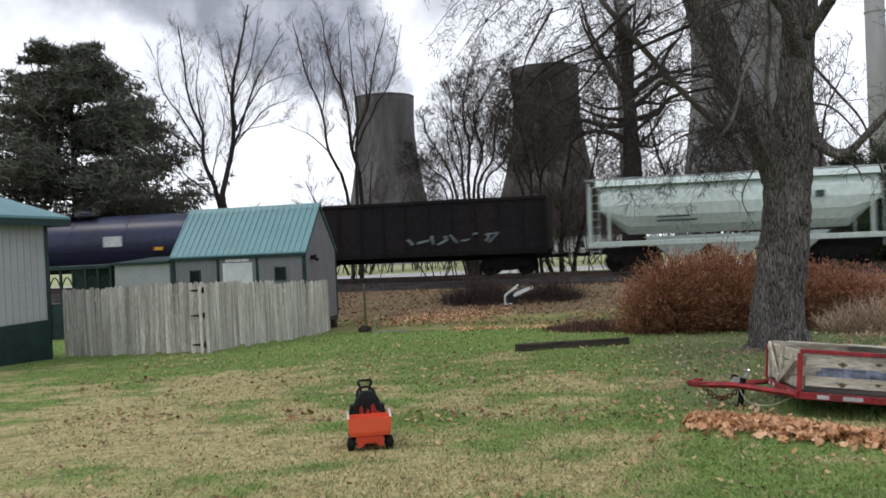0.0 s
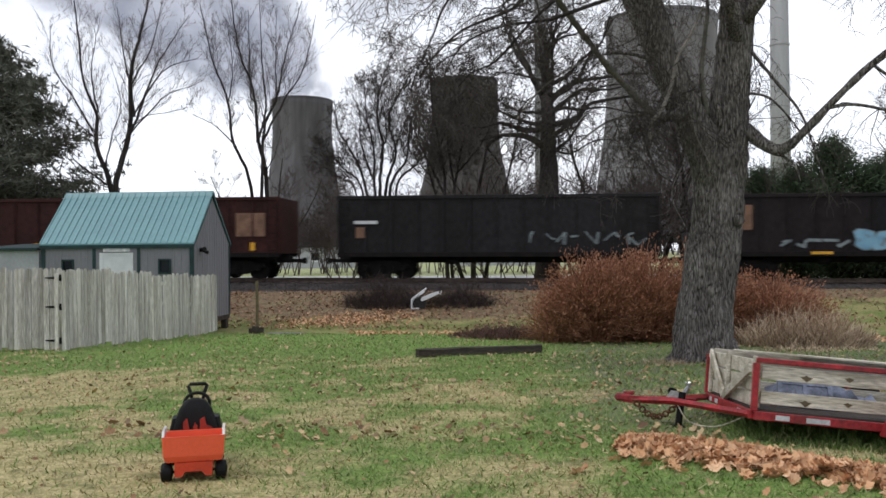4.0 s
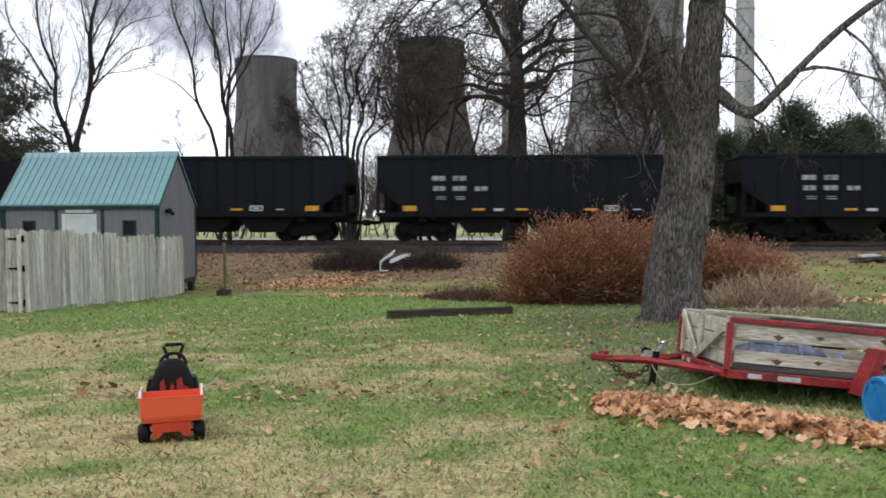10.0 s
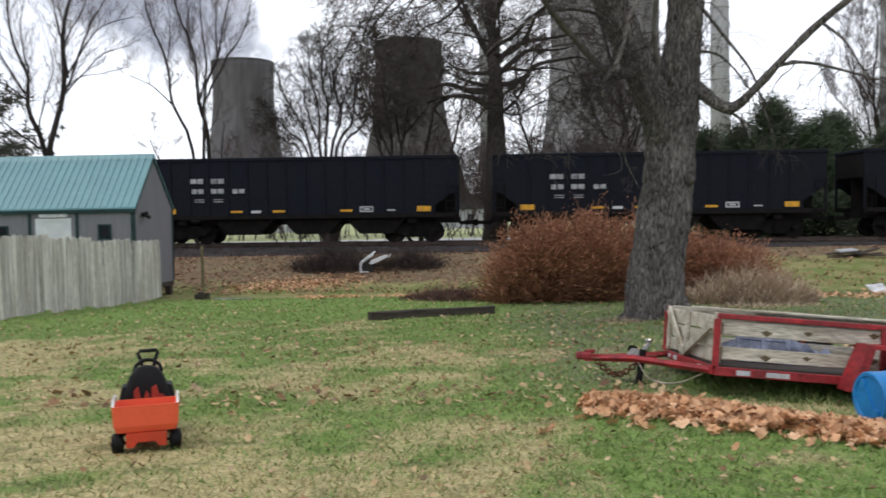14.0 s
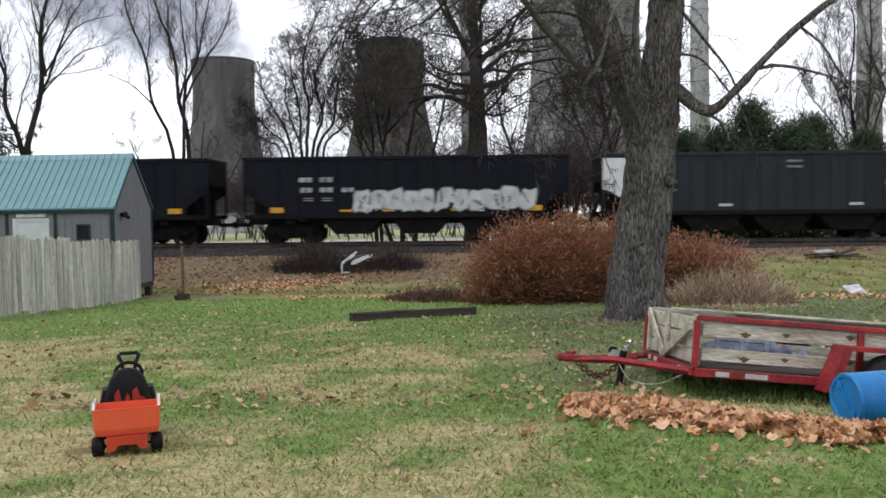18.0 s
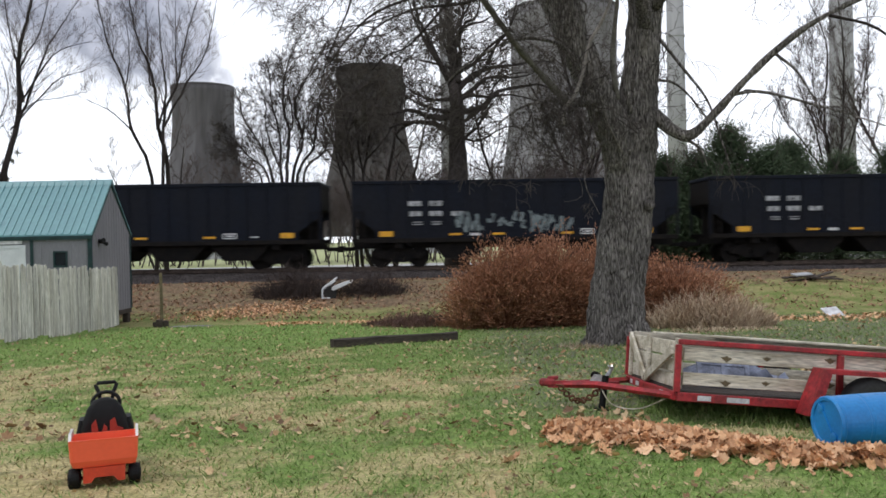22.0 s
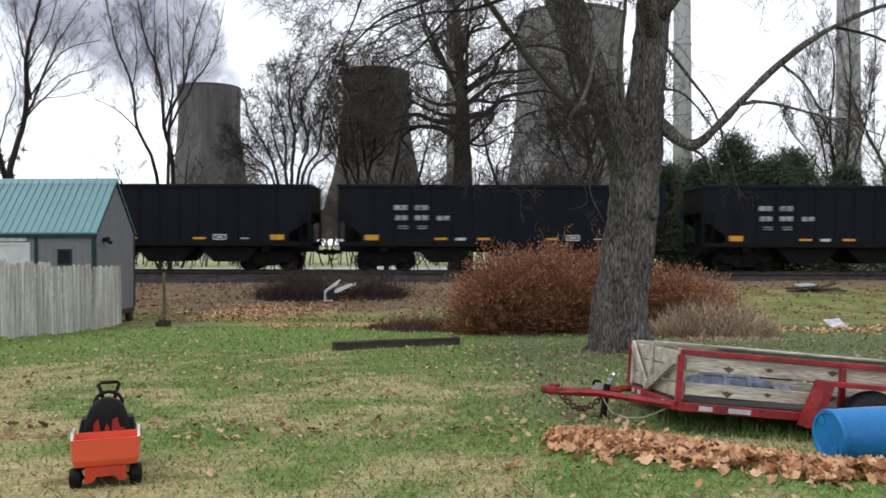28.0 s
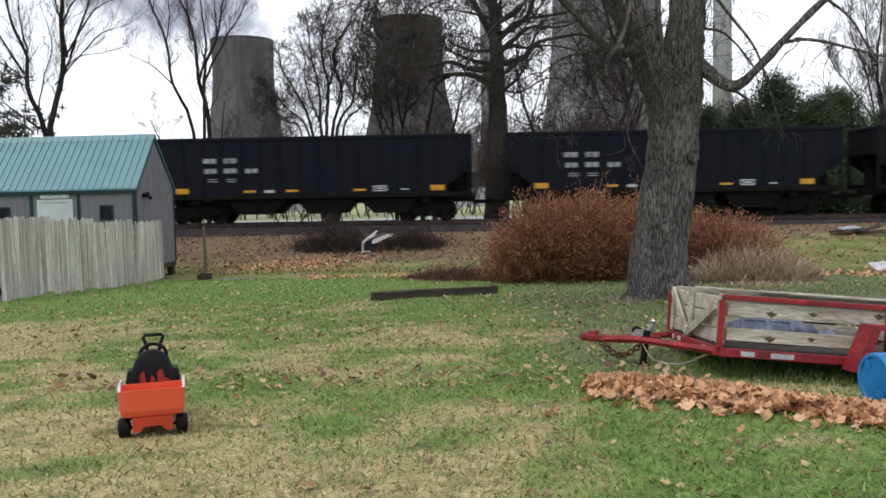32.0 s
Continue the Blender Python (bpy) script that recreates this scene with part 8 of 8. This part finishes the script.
def leafy_bush():
    """The russet bush: arching stems with small dry leaves, in lobes of uneven height."""
    rng = random.Random(14)
    t = thing("russet_bush", pose(0, 0, 0), "wide rusty-brown bush with dry leaves and fine stems", "bush")
    stems, vs, fs = Shape(), [], []
    lobes = ((1.9, 21.6, 1.75, 1.8, 2.12), (3.2, 21.8, 1.8, 1.9, 2.28), (4.6, 22.0, 1.8, 1.8, 2.12), (6.2, 21.8, 1.95, 1.6, 1.72), (1.0, 21.2, 0.95, 1.2, 1.25))
    for i in range(3200):
        lx, ly, rx, ry, hh = lobes[rng.choices((0, 1, 2, 3, 4), (4, 4, 3, 3, 1))[0]]
        a, up = rng.uniform(0, 6.283), rng.random() ** 0.75
        out = math.sqrt(max(0, 1 - up * up))
        reach = rng.uniform(0.72, 1.03) * (1 + 0.10 * noise.noise((lx + 3 * math.cos(a), 3 * math.sin(a), up * 4)))
        ex, ey = lx + rx * out * math.cos(a) * reach, ly + ry * out * math.sin(a) * reach
        sx, sy = lx + (ex - lx) * 0.35 + rng.gauss(0, 0.15), ly + (ey - ly) * 0.35 + rng.gauss(0, 0.15)
        z0 = ground_z(sx, sy)
        h = max(0.12, hh * up * reach) * (rng.uniform(1.05, 1.2) if rng.random() < 0.10 else 1.0)
        p0, p1, p2 = Vector((sx, sy, z0 - 0.05)), Vector((sx * 0.6 + ex * 0.4, sy * 0.6 + ey * 0.4, z0 + h * 0.72)), Vector((ex, ey, z0 + h))
        stems.tube([p0, p1, p2], [0.012, 0.012, 0.008], 3, cap=False)
        for _ in range(27):
            q = 1.05 - 0.8 * rng.random() ** 1.5
            c = (p0.lerp(p1, q * 2) if q < 0.5 else p1.lerp(p2, q * 2 - 1)) + Vector((rng.gauss(0, 0.09), rng.gauss(0, 0.09), rng.gauss(0, 0.06)))
            if c.z - z0 < 0.85 and rng.random() < 0.85 - 0.6 * (c.z - z0):
                continue
            d = ((p2 - p1).normalized() * 1.1 + Vector((rng.gauss(0, 0.6), rng.gauss(0, 0.6), rng.gauss(0, 0.5) + 0.3))).normalized()
            w = d.orthogonal().normalized()
            w = (w * math.cos(rng.uniform(0, 3)) + d.cross(w) * math.sin(rng.uniform(0, 3))) * rng.uniform(0.008, 0.017)
            L = rng.uniform(0.05, 0.11)
            k = len(vs)
            vs += [tuple(c), tuple(c + d * L * 0.5 + w), tuple(c + d * L), tuple(c + d * L * 0.5 - w)]
            fs.append((k, k + 1, k + 2, k + 3))
    tagged(part("stem_thicket", fast_mesh(stems, "stem_thicket", BUSH_STEM), None, t), kind="stuff")
    tagged(part("foliage", quads("foliage", vs, fs, RUSSET), None, t), kind="stuff")


leafy_bush()


def stalk_clump(name, label, category, cx, cy, rx, ry, h, count, seed, mat, lean=0.35, width=0.012, kind="", uneven=0.25):
    rng = random.Random(seed)
    vs, fs = [], []
    for _ in range(count):
        a, r = rng.uniform(0, 6.283), math.sqrt(rng.random())
        x, y = cx + rx * r * math.cos(a), cy + ry * r * math.sin(a)
        hh = h * (1.05 - r ** 1.6 * 0.7) * rng.uniform(0.5, 1.1) * (1 + uneven * noise.noise((x * 1.7, y * 1.7, seed * 1.0)))
        z = ground_z(x, y) - 0.02
        d = Vector((rng.gauss(0, lean) + (x - cx) / rx * 0.3, rng.gauss(0, lean) - 0.1, 1)).normalized()
        p, q = Vector((x, y, z)), Vector((x, y, z)) + d * hh * 0.6
        e = q + (d + Vector((rng.gauss(0, 0.4), rng.gauss(0, 0.4), -0.35))).normalized() * hh * 0.45
        w = Vector((rng.uniform(-1, 1), rng.uniform(-1, 1), 0)).normalized() * width
        k = len(vs)
        vs += [tuple(p - w), tuple(p + w), tuple(q + w * 0.7), tuple(q - w * 0.7), tuple(e)]
        fs += [(k, k + 1, k + 2, k + 3), (k + 3, k + 2, k + 4)]
    ob = tagged(new(name, quads(name, vs, fs, mat)), label, category, kind=kind)
    return ob


stalk_clump("dry_shrub", "pale dry grassy shrub with drooping stalks", "shrub", 6.6, 20.2, 1.45, 0.8, 1.25, 3600, 3, DRY_STALK, 0.68, 0.010)
stalk_clump("straw_tuft", "low tuft of pale straw", "straw", 5.9, 18.6, 0.9, 0.35, 0.22, 500, 5, DRY_STALK, 0.9, kind="stuff")
stalk_clump("weed_patch", "patch of reddish-brown dead weeds beside the bush", "weeds", -0.2, 23.4, 1.7, 1.5, 0.55, 3600, 6, RED_WEED, 0.7, 0.010, kind="stuff")
stalk_clump("dead_weeds", "stand of dark dead weeds on the bank", "weeds", -5.5, 33.2, 1.6, 0.7, 1.05, 1000, 7, DEAD_WEED, 0.45, 0.010, kind="stuff", uneven=1.1)
stalk_clump("dead_weeds", "stand of dark dead weeds on the bank", "weeds", -2.3, 33.4, 1.2, 0.6, 0.95, 650, 8, DEAD_WEED, 0.4, 0.010, kind="stuff", uneven=1.1)
# unseen grass, added so that the gap under the trailer goes dark
stalk_clump("shade_grass", "long grass added under the trailer to deepen its shade", "grass", 3.35, 8.35, 1.15, 0.85, 0.26, 4200, 29, GRASS, 0.4, 0.007, kind="stuff")
stalk_clump("base_brush", "pale dry twigs at the tree's foot", "brush", 2.75, 15.1, 0.6, 0.4, 0.22, 420, 9, DRY_STALK, 0.9, 0.006)


stalk_clump("base_weeds", "green weeds and pale twigs round the tree's foot", "weeds", 3.75, 15.0, 0.7, 0.4, 0.20, 420, 19, GRASS, 0.8, 0.007, kind="stuff")
stalk_clump("straw_tuft", "flattened pale straw before the bush", "straw", 6.9, 19.0, 1.3, 0.4, 0.20, 600, 15, DRY_STALK, 1.0, kind="stuff")


def brush_pile():
    rng = random.Random(15)
    lines = []
    for _ in range(620):
        x, y = (-5.4 + rng.gauss(0, 0.75) if rng.random() < 0.62 else -2.6 + rng.gauss(0, 0.6)), 33.4 + rng.gauss(0, 0.45)
        top = 0.85 * math.exp(-((x + 5.4) / 1.0) ** 2) + 0.65 * math.exp(-((x + 2.6) / 0.8) ** 2)
        z = ground_z(x, y) + rng.random() ** 1.5 * top * (0.7 + 0.6 * noise.noise((x * 2, y * 2, 3.0)))
        a = rng.uniform(0, 6.283)
        branching((x, y, z), (math.cos(a), 0.5 * math.sin(a), rng.gauss(0.35, 0.4)), rng.uniform(0.35, 1.0), rng.uniform(0.005, 0.013), 1, rng, lines, up=0, spread=0.7, kids=(2, 4), wander=0.22, seg=4)
    s = draw_lines(lines, (0, 9), lambda r: 3, 0.006)
    tagged(new("brush_pile", fast_mesh(s, "brush_pile", BRUSH)), "dark heap of cut twigs and brush on the bank", "brush pile", kind="stuff")


brush_pile()


def leaf_at(vs, fs, x, y, z, size, rng, curl=0.35, lobed=False, tilt=0.5):
    a = rng.uniform(0, 6.283)
    u = Vector((math.cos(a), math.sin(a), rng.gauss(0, tilt))).normalized()
    v = Vector((-math.sin(a), math.cos(a), rng.gauss(0, tilt))).normalized()
    n = u.cross(v)
    c = Vector((x, y, z))
    k = len(vs)
    if lobed:
        shape = ((0, -0.5), (0.26, -0.36), (0.52, -0.28), (0.42, 0.0), (0.5, 0.28), (0.24, 0.32), (0, 0.6), (-0.24, 0.32), (-0.5, 0.28), (-0.42, 0.0), (-0.52, -0.28), (-0.26, -0.36))
        vs.append(tuple(c))
        for p, q in shape:
            vs.append(tuple(c + (u * p + v * q) * size + n * size * curl * (p * p + q * q) * rng.uniform(0.4, 1.5)))
        m = len(shape)
        fs.extend([(k, k + 1 + i, k + 1 + (i + 1) % m) for i in range(m)])
    else:
        for p, q in ((0, -0.55), (0.34, 0.0), (0, 0.55), (-0.34, 0.0)):
            vs.append(tuple(c + (u * p + v * q) * size + n * size * curl * (abs(p) + abs(q)) * rng.uniform(0, 1)))
        fs.extend([(k, k + 1, k + 2), (k, k + 2, k + 3)])


def leaf_pile():
    rng = random.Random(16)
    vs, fs = [], []
    line = [(1.20, 7.05, 0.22), (1.52, 6.88, 0.48), (1.92, 6.62, 0.42), (2.26, 6.25, 0.38), (2.58, 5.98, 0.31), (2.88, 5.76, 0.24), (3.3, 5.68, 0.24), (4.0, 5.56, 0.28), (5.2, 5.4, 0.32)]
    for _ in range(4300):
        f = rng.uniform(0, len(line) - 1.001)
        i = int(f)
        a, b = line[i], line[i + 1]
        q = f - i
        w = a[2] + (b[2] - a[2]) * q
        d = rng.gauss(0, 0.42) * (1.0 + 0.5 * noise.noise((f * 3, 0, 4.0)))
        if rng.random() < 0.05:
            d *= 2.2
        x, y = a[0] + (b[0] - a[0]) * q + d * w * 0.55, a[1] + (b[1] - a[1]) * q + d * w
        z = ground_z(x, y) + 0.02 + rng.random() ** 1.6 * 0.075 * max(0, 1 - d * d * 1.2)
        if noise.noise((x * 3.2, y * 3.2, 1.0)) < -0.22 and rng.random() < 0.7:
            continue
        leaf_at(vs, fs, x, y, z, rng.uniform(0.042, 0.10), rng, 0.7, True, 0.6)
    tagged(new("leaf_pile", quads("leaf_pile", vs, fs, FALLEN)), "windrow of tan and orange fallen leaves by the trailer", "leaves", kind="stuff")


leaf_pile()


def scattered_leaves():
    rng = random.Random(17)
    vs, fs = [], []
    n = 0
    while n < 6400:
        y = 2.2 + 23 * rng.random() ** 1.05
        x = rng.uniform(-0.62, 0.62) * (y + 4) + 0.2
        if y > 16 and rng.random() < 0.45 or y < 7 and rng.random() < 0.45:
            continue
        if noise.noise((x * 0.5, y * 0.5, 5.0)) + 0.6 * noise.noise((x * 1.7, y * 1.7, 2.0)) < 0.0 and rng.random() < 0.8:
            continue
        leaf_at(vs, fs, x, y, ground_z(x, y) + rng.uniform(0.015, 0.04), rng.uniform(0.022, 0.055) * (0.9 if y < 7 else 1.35) + (0.02 if y < 7 else 0.04) * (rng.random() < 0.10), rng, 0.6, y < 8, 0.45)
        n += 1
    for _ in range(3000):
        y = rng.uniform(9, 25)
        x = rng.uniform(-0.55, 0.45) * (y + 3)
        grey_turf = 1.2 < x < 5.5 and y < 15
        if not grey_turf and noise.noise((x * 0.45, y * 0.45, 15.0)) + 0.7 * noise.noise((x * 1.5, y * 1.5, 4.0)) < 0.2:
            continue
        leaf_at(vs, fs, x, y, ground_z(x, y) + rng.uniform(0.02, 0.05), rng.uniform(0.045, 0.10), rng, 0.6, False, 0.5)
    tagged(new("scattered_leaves", quads("scattered_leaves", vs, fs, FALLEN_PALE)), "tan fallen leaves scattered over the lawn", "leaves", kind="stuff")
    vs, fs = [], []
    for _ in range(3600):
        if rng.random() < 0.45:
            x = rng.uniform(-5.4, 2.4)
            y = 25.9 - 0.10 * x + rng.gauss(0, 1.0) * (1 + noise.noise((x, 0, 2.0)))
            if noise.noise((x * 0.8, y * 0.5, 12.0)) < -0.05:
                continue
        elif rng.random() < 0.6:
            x = -6.4 + rng.gauss(0, 1.3)
            y = 31.0 + 0.25 * (x + 6) + rng.gauss(0, 0.55)
        else:
            x, y = rng.uniform(7.5, 13.5), 22.5 + rng.gauss(0, 0.9)
        leaf_at(vs, fs, x, y, ground_z(x, y) + rng.uniform(0.02, 0.06), rng.uniform(0.07, 0.14), rng, 0.5, False, 0.6)
    tagged(new("leaf_drift", quads("leaf_drift", vs, fs, FALLEN)), "drifts of tan fallen leaves along the lawn's edge", "leaves", kind="stuff")
    vs, fs = [], []
    for _ in range(13000):
        y, x = rng.uniform(29.0, 36.6), rng.uniform(-16, 18)
        if x > 9 and rng.random() < 0.5 or noise.noise((x * 0.7, y * 0.7, 8.0)) < -0.15 and rng.random() < 0.75:
            continue
        leaf_at(vs, fs, x, y, ground_z(x, y) + rng.uniform(0.02, 0.06), rng.uniform(0.06, 0.15), rng, 0.5, False, 0.6)
    tagged(new("bank_leaves", quads("bank_leaves", vs, fs, BANK_LEAF)), "brown fallen leaves lying along the bank", "leaves", kind="stuff")


scattered_leaves()


def grass():
    """Short uncut grass: blades by the thousand, green and straw in patches."""
    rng = np.random.default_rng(3)
    for name, mat, count, dry in (("green_grass", GRASS, 190000, False), ("dry_grass", GRASS_DRY, 100000, True)):
        y = np.where(rng.random(count) < 0.86, 2.0 + 24.0 * rng.random(count) ** 1.8, 2.2 - 2.4 * np.abs(rng.normal(0, 1, count)))
        x = rng.normal(0, 0.40, count) * (np.maximum(y, 1.5) + 3.2) + 0.3
        keep, chance = [], rng.random(count)
        for i in range(count):
            d = turf_dryness(x[i], y[i])
            keep.append(chance[i] < d if dry else chance[i] < 1.0 - 0.85 * d)
        keep = np.array(keep)
        x, y = x[keep], y[keep]
        n = len(x)
        z = np.array([ground_z(a, b) for a, b in zip(x, y)])
        h = rng.uniform(0.012, 0.042, n) * (1 + y * 0.03)
        w = rng.uniform(0.003, 0.007, n) * (1 + y * 0.06)
        a = rng.uniform(0, 6.283, n)
        lx, ly = rng.normal(0, 0.9, n) * h, rng.normal(0, 0.9, n) * h
        v = np.empty((n, 3, 3))
        v[:, 0] = np.stack([x - np.cos(a) * w, y - np.sin(a) * w, z - 0.005], 1)
        v[:, 1] = np.stack([x + np.cos(a) * w, y + np.sin(a) * w, z - 0.005], 1)
        v[:, 2] = np.stack([x + lx, y + ly, z + h], 1)
        f = np.arange(3 * n).reshape(-1, 3)
        tagged(new(name, quads(name, v.reshape(-1, 3).tolist(), f.tolist(), mat)), "short dry straw-coloured grass" if dry else "short green lawn grass", "grass", kind="stuff")


grass()


# ---- what moves ----
def motions():
    s = {t: travelled(t) for t in TIMES}
    for car, u in MOVING:
        walk(car, [(t, on_track(u - s[t])) for t in TIMES])


motions()
